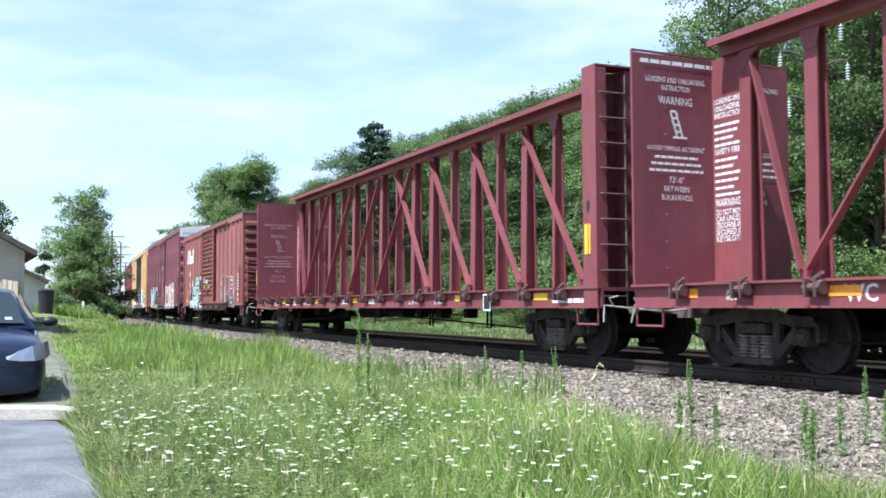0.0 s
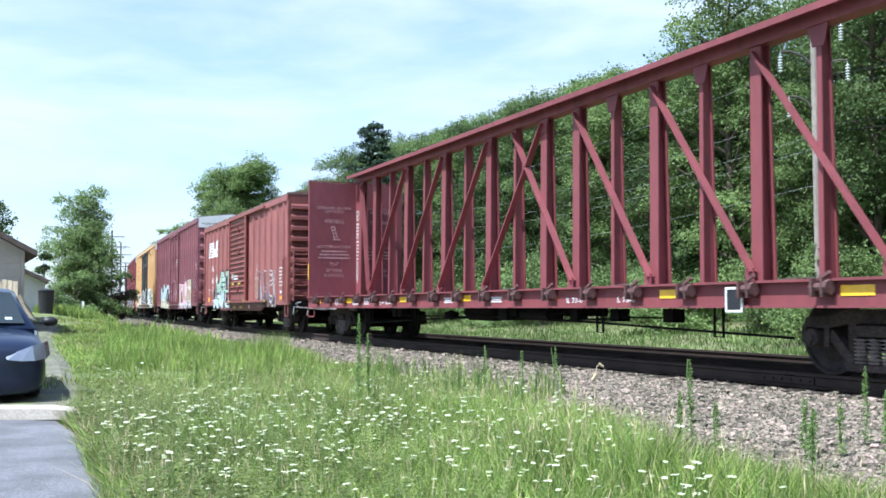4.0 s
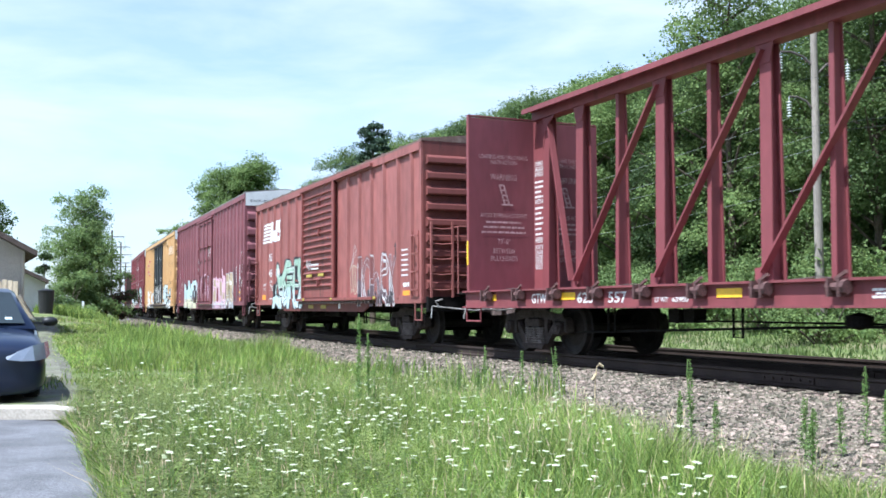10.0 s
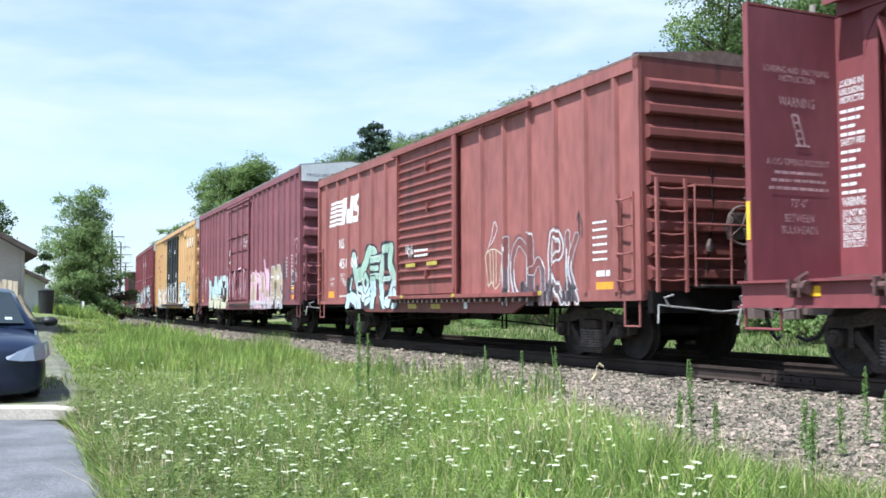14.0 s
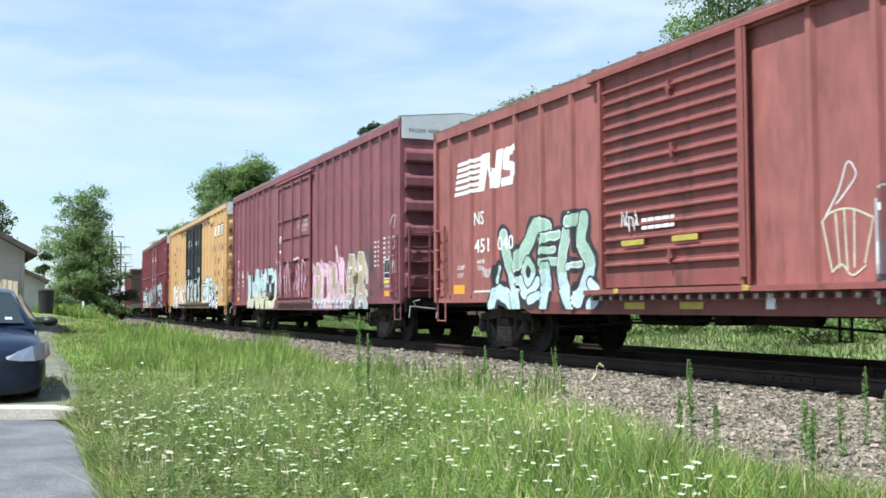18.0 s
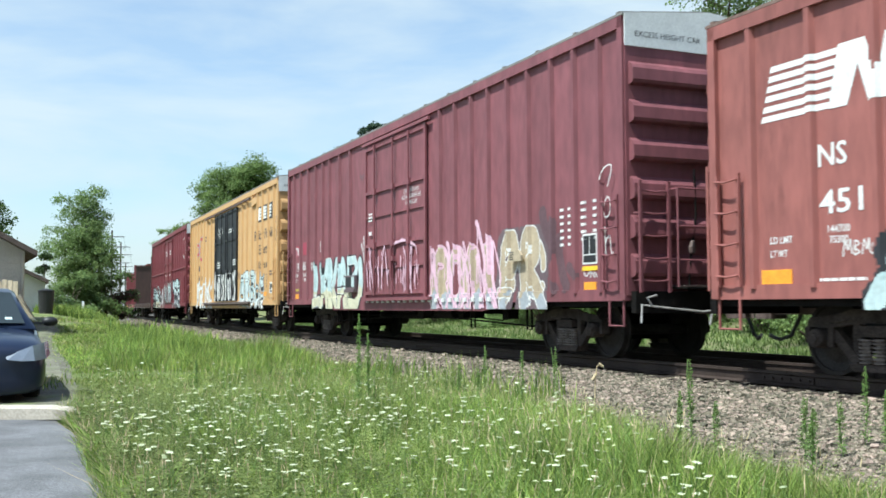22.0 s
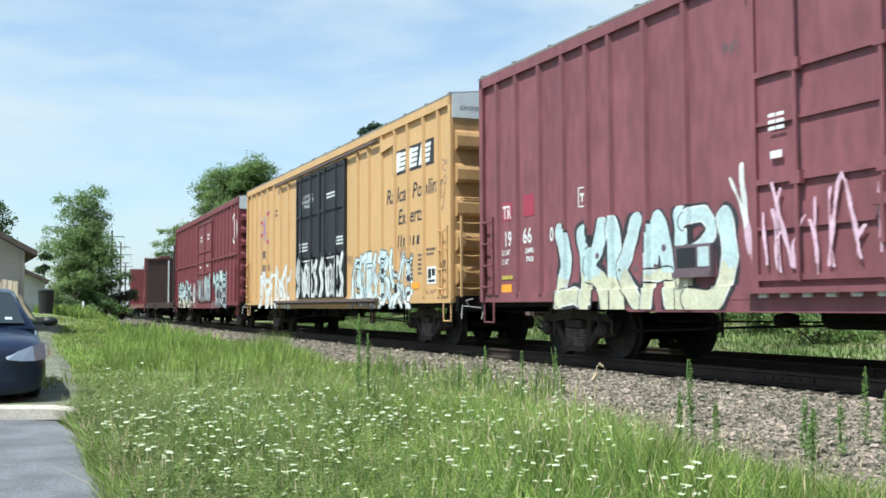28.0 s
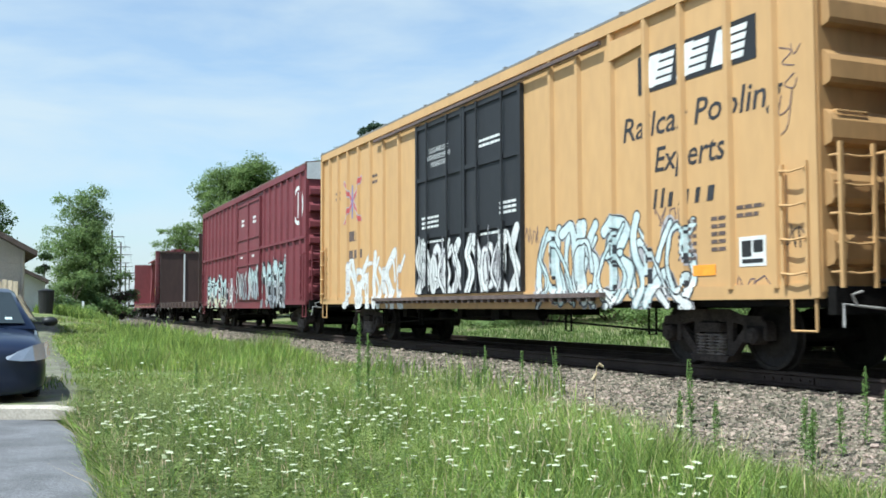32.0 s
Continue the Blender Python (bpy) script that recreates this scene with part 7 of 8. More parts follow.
def fern_field():
    """Fine grey-green foliage of the wild carrots, low among the grass."""
    r = np.random.RandomState(21)
    vs, fs, n = [], [], 0
    made = 0
    while made < 5200:
        y = 4.3 + 10.5 * r.rand()
        x = lot_edge(y) + 0.1 + r.rand() * (4.6 + 0.1 * y)
        if r.rand() > 0.25 + 0.75 * math.exp(-((x + 1.9) ** 2) / 4.5):
            continue
        u, side = along_fast(x, y)
        if side < shoulder(u) + 0.1:
            continue
        made += 1
        a, up, h = r.uniform(0, 6.283), r.uniform(0.5, 1.2), LOT + r.uniform(0.0, 0.16)
        c, d = math.cos(a), math.sin(a)
        for k in range(9):
            t = 0.03 + k * 0.020
            for e in (-1, 1):
                w = (0.030 - 0.0022 * k) * r.uniform(0.7, 1.2)
                px, py, pz = x + c * t, y + d * t, h + t * up
                vs += [(px, py, pz), (px - d * w * e + c * 0.012, py + c * w * e + d * 0.012, pz + 0.006), (px - d * w * e * 0.9 + c * 0.026, py + c * w * e * 0.9 + d * 0.026, pz + 0.012)]
                fs.append((n, n + 1, n + 2))
                n += 3
    me = bpy.data.meshes.new("carrot_foliage")
    me.from_pydata(vs, [], fs)
    me.materials.append(L_FERN)
    tagged(part("carrot_foliage", me, None), "fine grey-green wild carrot leaves in the meadow", "foliage", kind="stuff")


fern_field()


def leafy_field():
    """Low broad-leaved weeds among the carrots and along the asphalt, each a short stem with oval leaves."""
    r = np.random.RandomState(91)
    vs, fs, n, made = [], [], 0, 0
    while made < 3600:
        y = 4.3 + 9.5 * r.rand()
        x = lot_edge(y) + 0.04 + (abs(r.normal()) * 0.8 if r.rand() < 0.55 else r.rand() * (3.6 + 0.2 * y))
        u, side = along_fast(x, y)
        if side < shoulder(u) - 0.1 or noise.noise(Vector((x * 1.1, y * 1.1, 31))) < -0.12:
            continue
        made += 1
        tall = r.uniform(0.06, 0.30)
        lx, ly_ = r.uniform(-0.25, 0.25, 2) * tall
        for k in range(9):
            t = (k + 1) / 9
            a, w = k * 2.4 + r.uniform(-0.4, 0.4), r.uniform(0.010, 0.021) * (1.15 - 0.5 * t)
            c, d, up = math.cos(a), math.sin(a), r.uniform(-0.2, 0.5)
            px, py, pz = x + lx * t, y + ly_ * t, LOT - 0.02 + tall * t
            g = 2.3 * w
            vs += [(px, py, pz), (px + c * g - d * w, py + d * g + c * w, pz + g * up), (px + c * g * 2, py + d * g * 2, pz + g * up * 1.3), (px + c * g + d * w, py + d * g - c * w, pz + g * up)]
            fs.append((n, n + 1, n + 2, n + 3))
            n += 4
    me = bpy.data.meshes.new("leafy_weeds")
    me.from_pydata(vs, [], fs)
    me.materials.append(L_LOW)
    tagged(part("leafy_weeds", me, None), "low broad-leaved weeds among the meadow flowers", "weeds", kind="stuff")


leafy_field()


def seed_heads():
    """Thin brown seed heads over the grass."""
    r = np.random.RandomState(93)
    s, made = Shape(), 0
    while made < 900:
        spot = meadow_spot(r, 4.6, 15, 0.9)
        if spot is None or (spot[0] > 2.2 and r.rand() > 0.3):
            continue
        x, y, z, f = spot
        h, a = r.uniform(0.26, 0.52) * max(0.6, f), r.uniform(0, 6.28)
        k = 0.16 * h
        tip = (x + k * math.cos(a), y + k * math.sin(a), z + h)
        s.rod((x, y, z), tip, 0.0012, 3, 0.001)
        s.rod(tip, (tip[0] + 0.3 * k * math.cos(a), tip[1] + 0.3 * k * math.sin(a), tip[2] + r.uniform(0.03, 0.07)), 0.0045, 4, 0.001)
        made += 1
    tagged(part("seed_heads", s, L_SEED), "thin brown seed heads over the meadow grass", "grass", kind="stuff")


seed_heads()


def far_side_spot(r):
    u = r.uniform(-6, 90)
    side = -3.6 - 13 * r.rand() ** 1.5
    p = line(u, side)
    return p.x, p.y, height(p.x, p.y) - 0.02, 0.9 + 0.6 * noise.noise(Vector((p.x * 0.3, p.y * 0.3, 2)))


blade_field("field_grass", "green grass and weeds beyond the track", M_GRASS_FAR, 60000, far_side_spot, 0.25, 0.020, 0.6, 5)


def trackside_spot(r):
    """Tall rank weeds at the foot of the trees by the sheds."""
    y = r.uniform(43, 61)
    x = r.uniform(-0.405, -0.325) * y
    u, side = along_fast(x, y)
    return (x, y, height(x, y) - 0.05, 0.7 + 0.6 * noise.noise(Vector((x * 0.5, y * 0.3, 12)))) if side > 4.0 else None


def verge_spot(r):
    """Loose clumps of taller weeds that creep out over the edge of the stones."""
    y = r.uniform(7.5, 19)
    x = r.uniform(-0.08, 0.14) * y
    u, side = along_fast(x, y)
    over = side - shoulder(u)
    clump = noise.noise(Vector((x * 1.3, y * 0.8, 21)))
    if not -0.9 < over < 0.7 or clump < -0.12 + 0.25 * r.rand() - 0.35 * over:
        return None
    return x, y, height(x, y) - 0.03, 0.75 + 0.7 * clump + 0.35 * r.rand()


blade_field("verge_weeds", "loose green weeds along the edge of the stones", M_GRASS, 4200, verge_spot, 0.42, 0.008, 0.30, 14)
blade_field("trackside_weeds", "rank green weeds at the foot of the trees", M_GRASS, 9000, trackside_spot, 0.62, 0.018, 0.45, 10)


# ---- wild carrot ----
def umbel_mesh(seed, flat):
    r = random.Random(seed)
    s = Shape()
    v, n = [(0, 0, flat + 0.004)], 18
    for ring, f in enumerate((0.32, 0.58, 0.80, 1.0)):
        for k in range(n):
            a = 6.2832 * (k + 0.5 * ring) / n
            d = 0.047 * f * (1 + (0.26 if k % 2 and ring == 3 else 0) * -1 + r.uniform(-0.08, 0.08))
            v.append((d * math.cos(a), d * math.sin(a), flat * (1 - f * f) + r.uniform(-0.005, 0.005)))
    f = [(0, 1 + k, 1 + (k + 1) % n) for k in range(n)]
    for ring in range(3):
        f += [(1 + ring * n + k, 1 + (ring + 1) * n + k, 1 + (ring + 1) * n + (k + 1) % n, 1 + ring * n + (k + 1) % n) for k in range(n)]
    s.add(v, f)
    me = s.mesh("umbel")
    me.materials.append(L_UMBEL)
    return me


def stalk_mesh(seed):
    r = random.Random(seed)
    s = Shape()
    pts = [(0, 0, 0)]
    for k in range(4):
        pts.append((pts[-1][0] + r.uniform(-0.02, 0.02), pts[-1][1] + r.uniform(-0.02, 0.02), (k + 1) * 0.25))
    s.bent(pts, 0.0022, 5)
    me = s.mesh("stalk")
    me.materials.append(L_STEM)
    return me, pts[-1]


UMBELS = [umbel_mesh(k, f) for k, f in enumerate((0.012, 0.004, -0.006))]
STALKS = [stalk_mesh(k + 40) for k in range(4)]


def wild_carrot(x, y, tall, r):
    me, tip = STALKS[r.randrange(4)]
    f = thing("wild_carrot", "white-flowered wild carrot plant in the grass", "wildflower", "wild carrot in the meadow", at=Matrix.Translation((x, y, LOT - 0.03)) @ Matrix.Rotation(r.uniform(0, 6.28), 4, "Z"))
    part("stalk", me, None, f, at=Matrix.Diagonal((1, 1, tall, 1)))
    size = r.uniform(0.28, 0.66)
    part("umbel", UMBELS[r.randrange(3)], None, f, at=Matrix.Translation((tip[0], tip[1], tall)) @ Matrix.Rotation(r.uniform(-0.20, 0.20), 4, "X") @ Matrix.Rotation(r.uniform(-0.2, 0.2), 4, "Y") @ Matrix.Diagonal((size, size, size, 1)))
    for k in range(r.randrange(0, 4)):
        a, d, h = r.uniform(0, 6.28), r.uniform(0.05, 0.11), r.uniform(0.72, 0.95) * tall
        size *= 0.85
        part("umbel", UMBELS[r.randrange(3)], None, f, at=Matrix.Translation((tip[0] + d * math.cos(a), tip[1] + d * math.sin(a), h)) @ Matrix.Rotation(r.uniform(-0.22, 0.22), 4, "X") @ Matrix.Diagonal((size, size, size, 1)))
        part("side_stalk", Shape().rod((0, 0, h * 0.55), (tip[0] + d * math.cos(a), tip[1] + d * math.sin(a), h), 0.0016, 4), L_STEM, f)


def carrots():
    r = random.Random(12)
    done = 0
    while done < 295:
        y = 4.4 + 11.0 * r.random() ** 0.9
        x = r.uniform(-0.44 * y, 0.30 * y)
        if x < lot_edge(y) + 0.15:
            continue
        u, side = along_fast(x, y)
        if side < shoulder(u) + 0.35:
            continue
        dense = 0.9 * math.exp(-((x + 1.5) ** 2) / 2.6 - ((y - 8.0) ** 2) / 4.0) + 0.15 + (0.3 if 0.3 < x < 1.3 and y < 6.5 else 0)
        if r.random() > dense:
            continue
        wild_carrot(x, y, r.uniform(0.26, 0.50), r)
        done += 1


carrots()


def small_flowers():
    """The many smaller umbels scattered through the meadow."""
    r = np.random.RandomState(77)
    s, st = Shape(), Shape()
    done = 0
    while done < 760:
        y = 4.0 + 11.5 * r.rand() ** 0.85
        x = r.uniform(-0.46 * y, 0.36 * y)
        u, side = along_fast(x, y)
        if x < lot_edge(y) + 0.1 or side < shoulder(u) + 0.2:
            continue
        if r.rand() > 0.18 + 0.82 * math.exp(-((x + 1.6) ** 2) / 3.6 - ((y - 8.2) ** 2) / 6.5):
            continue
        done += 1
        z, d = LOT + r.uniform(0.16, 0.44), 0.009 + 0.013 * r.rand()
        tx, ty = r.uniform(-0.2, 0.2, 2)
        v = [(x, y, z + 0.006)]
        for ring, k in ((0.6, 7), (1.0, 9)):
            for j in range(k):
                a = 6.283 * j / k + ring
                e = d * ring * r.uniform(0.75, 1.2)
                v.append((x + e * math.cos(a), y + e * math.sin(a), z + e * (tx * math.cos(a) + ty * math.sin(a)) + 0.005 * (1 - ring)))
        s.add(v, [(0, 1 + j, 1 + (j + 1) % 7) for j in range(7)] + [(1 + (j * 7) // 9, 8 + j, 8 + (j + 1) % 9) for j in range(9)])
        st.rod((x + r.uniform(-0.03, 0.03), y, LOT - 0.02), (x, y, z), 0.0016, 3)
    tagged(part("small_flowers", s, L_CREAM_UMBEL), "small greenish white umbels scattered through the meadow", "wildflowers", kind="stuff")
    tagged(part("flower_stalks", st, L_STEM), "thin green stalks under the small umbels", "stalks", kind="stuff")


small_flowers()


# ---- tall weeds by the stones ----
def weed_mesh(seed, tall, bushy):
    r = random.Random(seed)
    s, lv = Shape(), Shape()
    pts = [(0.0, 0.0, 0.0)]
    for k in range(6):
        pts.append((pts[-1][0] + r.uniform(-0.015, 0.015), pts[-1][1] + r.uniform(-0.015, 0.015), tall * (k + 1) / 6))
    s.bent(pts, 0.005, 5)
    for k in range(int(270 * bushy)):
        t = r.random() ** 0.7
        z = tall * (0.12 + 0.88 * t)
        reach = (0.062 * (1 - t) + 0.022) * (1.0 if t < 0.9 else 0.6)
        a, up = k * 2.4 + r.uniform(-0.3, 0.3), r.uniform(0.25, 0.9)
        c, d = math.cos(a), math.sin(a)
        w = 0.0065
        lv.add([(c * 0.005, d * 0.005, z), (c * reach * 0.5 - d * w, d * reach * 0.5 + c * w, z + reach * up * 0.6), (c * reach, d * reach, z + reach * up * 0.5), (c * reach * 0.5 + d * w, d * reach * 0.5 - c * w, z + reach * up * 0.6)], [(0, 1, 2, 3)])
    return s, lv


def weed(x, y, tall, bushy, seed, base=LOT - 0.02):
    s, lv = weed_mesh(seed, tall, bushy)
    w = thing("tall_weed", "tall green horseweed beside the ballast", "weed", "tall weeds by the track", at=pose(x, y, base))
    part("stem", s, L_STEM, w)
    part("leaves", lv, L_WEED, w)


for k, (x, y, tall, bushy) in enumerate(((-0.85, 10.2, 1.15, 1.7), (-0.77, 10.35, 0.95, 1.3), (-0.70, 10.1, 0.62, 1.0), (2.03, 8.35, 0.78, 1.2), (1.98, 8.5, 0.5, 1.2), (2.75, 7.75, 0.52, 1.0), (2.88, 7.9, 0.42, 0.9),
                                        (3.45, 8.3, 0.72, 0.9), (3.32, 7.6, 0.45, 0.8), (0.47, 11.4, 0.78, 0.9), (0.40, 11.6, 0.5, 0.9), (1.25, 11.3, 0.76, 0.9), (0.88, 11.4, 0.72, 0.8), (-0.62, 11.9, 0.72, 0.7), (1.02, 11.2, 0.5, 0.7), (4.02, 9.2, 0.42, 0.8), (2.2, 8.2, 0.45, 0.9), (3.05, 7.8, 0.48, 0.8), (-2.9, 11.9, 0.62, 0.8), (0.2, 12.6, 0.5, 0.9), (3.75, 8.6, 0.5, 0.8), (2.6, 7.2, 0.4, 0.8), (3.6, 7.4, 0.4, 0.8))):
    weed(x, y, tall, bushy, 60 + k)
nod = thing("seed_stalk", "dry nodding seed head beside the rail", "weed", "tall weeds by the track", at=pose(1.62, 10.9, LOT + 0.05))
part("stem", Shape().bent([(0, 0, 0), (0.01, 0, 0.35), (0.03, 0, 0.50), (0.07, 0, 0.53), (0.10, 0, 0.49)], 0.006, 5), L_SEED, nod)
part("seed_head", Shape().rod((0.05, 0, 0.53), (0.10, 0, 0.50), 0.018, 6, 0.012).rod((-0.02, 0, 0.36), (0.02, 0, 0.42), 0.016, 6), L_SEED, nod)


# ---- trees ----
def crown_mesh(name, clumps, leaf, per, seed, mat, flat=0.8, spray=13):
    """Leaves in flat sprays, and sprays in uneven clumps: (x, y, z, radius) each."""
    r = np.random.RandomState(seed)
    vs = []
    for cx, cy, cz, cr in clumps:
        k = max(4, int(per * cr * cr / spray))
        d = r.normal(size=(k, 3))
        d /= np.linalg.norm(d, axis=1)[:, None]
        d[:, 2] = np.where(d[:, 2] < -0.35, -0.6 * d[:, 2], d[:, 2])         # few sprays hang below
        rad = cr * (0.62 + 0.48 * r.rand(k)) * (1 + 0.22 * np.sin(d[:, 0] * 5 + cx) * np.cos(d[:, 2] * 4 + cy))
        centre = d * rad[:, None] * np.array([1, 1, flat]) + np.array([cx, cy, cz])
        wide = (0.16 + 0.16 * cr) * (0.6 + 0.8 * r.rand(k))
        m = k * spray
        off = np.clip(r.normal(size=(k, spray, 3)), -1.5, 1.5) * np.array([0.62, 0.62, 0.40]) * wide[:, None, None]
        off[..., 2] -= 0.30 * (off[..., 0] ** 2 + off[..., 1] ** 2) / wide[:, None]   # sprays droop at their rims
        p = (centre[:, None] + off).reshape(m, 3)
        out = np.repeat(d, spray, 0)
        face = 0.45 * out + np.array([0, 0, 0.62]) + 0.50 * r.normal(size=(m, 3))
        a = np.cross(face, r.normal(size=(m, 3)))
        a /= np.linalg.norm(a, axis=1)[:, None] + 1e-9
        b = np.cross(face, a)
        b /= np.linalg.norm(b, axis=1)[:, None] + 1e-9
        s = (leaf * (0.6 + 0.8 * r.rand(m)))[:, None]
        vs.append(np.stack([p - a * s * 0.5, p + b * s * 0.40, p + a * s * 0.5, p - b * s * 0.40], 1).reshape(-1, 3))
    v = np.concatenate(vs)
    me = bpy.data.meshes.new(name)
    me.from_pydata(v.tolist(), [], np.arange(len(v)).reshape(-1, 4).tolist())
    me.materials.append(mat)
    return me


def broad_tree(label, tall, spread, seed, mat, leaf=0.20, per=190, low=0.18, group="trees of the wood", at=None):
    """A trunk with limbs, and clumps of leaves at the limbs' ends."""
    r = random.Random(seed)
    t = thing("tree", label, "tree", group, at=at)
    wood, clumps = Shape(), []
    lean = (r.uniform(-0.4, 0.4), r.uniform(-0.4, 0.4))
    pts = [(lean[0] * k / 6, lean[1] * k / 6, tall * 0.92 * k / 6 - 0.3) for k in range(7)]
    r0 = tall * 0.018
    for k in range(6):
        wood.rod(pts[k], pts[k + 1], r0 * (1 - k / 7), 7, r0 * (1 - (k + 1) / 7))
    n = 27
    for k in range(n):
        f = low + (0.97 - low) * (k + 0.5) / n
        z = tall * f
        reach = spread * (math.sin(math.pi * min(0.84, 0.20 + 0.66 * f)) ** 0.7) * r.uniform(0.50, 1.05)
        a = k * 2.4 + r.uniform(-0.5, 0.5)
        tip = (math.cos(a) * reach * 0.75 + lean[0] * f, math.sin(a) * reach * 0.75 + lean[1] * f, z + 0.10 * reach)
        root = (lean[0] * f * 0.8, lean[1] * f * 0.8, z - 0.35 * reach)
        wood.rod(root, tip, r0 * 0.35, 5, r0 * 0.1)
        cr = spread * r.uniform(0.18, 0.36)
        clumps.append((*tip, cr))
        clumps.append((tip[0] * 0.45, tip[1] * 0.45, z + r.uniform(0, 0.5), cr * 0.9))
        clumps.append((tip[0] * 1.2 + r.uniform(-0.3, 0.3), tip[1] * 1.2 + r.uniform(-0.3, 0.3), z + r.uniform(-0.4, 0.6), cr * 0.45))
    clumps.append((lean[0], lean[1], tall * 0.95, spread * 0.25))
    part("trunk", wood, M_BARK, t)
    part("crown", crown_mesh("crown", clumps, leaf, per, seed, mat), None, t)
    return t


def pine_tree(label, tall, spread, seed, at):
    r = random.Random(seed)
    t = thing("pine_tree", label, "tree", "trees of the wood", at=at)
    wood, clumps = Shape().rod((0, 0, -0.3), (0, 0, tall * 0.98), tall * 0.016, 7, 0.03), []
    for k in range(46):
        f = 0.30 + 0.68 * k / 46
        reach = spread * (1.10 - f) * 1.5 * r.uniform(0.6, 1.1)
        a = k * 2.4
        for j in (0.45, 0.75, 1.0):
            clumps.append((math.cos(a) * reach * j, math.sin(a) * reach * j, tall * f + reach * j * 0.16, 0.26 + 0.22 * reach * (1.15 - j) + 0.14))
        wood.rod((0, 0, tall * f), (math.cos(a) * reach, math.sin(a) * reach, tall * f + reach * 0.15), 0.05, 5, 0.015)
    part("trunk", wood, M_BARK, t)
    part("crown", crown_mesh("crown", clumps, 0.15, 620, seed, L_PINE, 0.5), None, t)
    return t


def bush(label, tall, spread, seed, mat, leaf, per, at=None, group="undergrowth by the wood"):
    r = random.Random(seed)
    b = thing("bush", label, "bush", group, at=at)
    wood, clumps = Shape(), []
    for k in range(15):
        a, d = k * 2.4, spread * math.sqrt((k + 0.5) / 15) * 0.8
        z = tall * (0.04 + 0.76 * ((k * 0.618) % 1)) * (1 - 0.35 * d / spread)
        clumps.append((math.cos(a) * d, math.sin(a) * d, z, spread * r.uniform(0.22, 0.36)))
        wood.rod((0, 0, -0.2), (math.cos(a) * d, math.sin(a) * d, z), 0.035, 5, 0.01)
    part("branch", wood, M_BARK, b)
    part("foliage", crown_mesh("foliage", clumps, leaf, per, seed, mat), None, b)
    return b


def wood_edge():
    """The wood on the bank beyond the track."""
    r = random.Random(33)
    kinds = [broad_tree("tall broad-leaved tree at the wood's edge", 11.5, 3.7, 101 + k, m, 0.105, 700, at=pose(0, 0, -500)) for k, m in enumerate((L_MID, L_LIGHT, L_MID, L_DARK, L_LIGHT, L_MID))]
    shrubs = [bush("dense green undergrowth on the bank", 2.6, 2.3, 131 + k, m, 0.100, 900, at=pose(0, 0, -500)) for k, m in enumerate((L_PALE, L_MID, L_LIGHT))]
    used = set()

    def put(kind, ob, x, y, z, s, sz):
        m = Matrix.Translation((x, y, z)) @ Matrix.Rotation(r.uniform(0, 6.28), 4, "Z")
        if ob.name in used:
            c = copy_thing(ob, m)
        else:
            used.add(ob.name)
            c = ob
            c.matrix_basis = m
        c.scale = (s, s, sz)

    for row, (side, every, lift) in enumerate(((-20.5, 4.2, 1.10), (-25.5, 4.6, 1.22), (-32, 5.2, 1.30))):
        u = -16 + row * 1.7
        while u < 190:
            p = line(u, side + r.uniform(-1.4, 1.4))
            tall = float(np.interp(u, (-16, 28, 34, 40, 46, 54, 62, 80, 110, 190), (1.34, 1.32, 1.24, 1.07, 0.98, 1.07, 1.05, 1.08, 1.22, 1.25)))
            s = r.uniform(0.92, 1.09) * lift
            if row == 0 and abs(p.x / p.y - 0.373) < 0.045:
                s *= 0.62
            put("tree", kinds[r.randrange(6)], p.x, p.y, height(p.x, p.y) - 0.2, s * 1.05, s * tall)
            u += every * r.uniform(0.75, 1.25) * (1 if u < 90 else 1.5)
    u = -12
    while u < 110:
        p = line(u, -17.0 + r.uniform(-2.5, 1.5))
        s = r.uniform(0.75, 1.45)
        put("bush", shrubs[r.randrange(3)], p.x, p.y, height(p.x, p.y) - 0.1, s, s * r.uniform(0.9, 1.5))
        u += r.uniform(1.6, 2.8) * (1 if u < 60 else 1.6)


    for side, step, big in ((-23.0, 3.0, 1.5), (-29.0, 3.4, 2.0), (-38.0, 4.5, 2.8)):
        u = -14
        while u < 150:
            p = line(u, side + r.uniform(-1.2, 1.2))
            s = r.uniform(0.85, 1.2) * big
            put("bush", shrubs[r.randrange(3)], p.x, p.y, height(p.x, p.y) - 0.1, s, s * 0.95)
            u += step * r.uniform(0.8, 1.2) * (1 if u < 70 else 1.5)


wood_edge()


# ---- single trees ----
pine_tree("dark pine rising above the wood", 14.9, 3.7, 7, pose(-5.15, 74.0, -0.2))
broad_tree("round full tree beyond the track's bend", 16.2, 7.4, 201, L_LIGHT, 0.18, 600, at=pose(-22.0, 112.0, -0.4), group="single trees")
broad_tree("smaller tree beside the round one", 10.2, 3.7, 209, L_LIGHT, 0.16, 420, low=0.1, at=pose(-29.4, 113.0, -0.4), group="single trees")
bush("dense green undergrowth on the bank", 2.6, 2.0, 134, L_LIGHT, 0.10, 900, pose(12.2, 32.6, -0.4))
bush("dense green undergrowth on the bank", 2.2, 1.9, 135, L_PALE, 0.10, 900, pose(14.6, 33.4, -0.3))
broad_tree("tall thin-crowned tree beside the sheds", 7.9, 2.7, 224, L_PALE, 0.11, 900, low=0.06, at=pose(-23.3, 66.0, 0.4), group="single trees")
broad_tree("full dark tree below the thin-crowned one", 5.2, 2.5, 212, L_LIGHT, 0.11, 900, low=0.04, at=pose(-21.7, 61.0, 0.4), group="single trees")
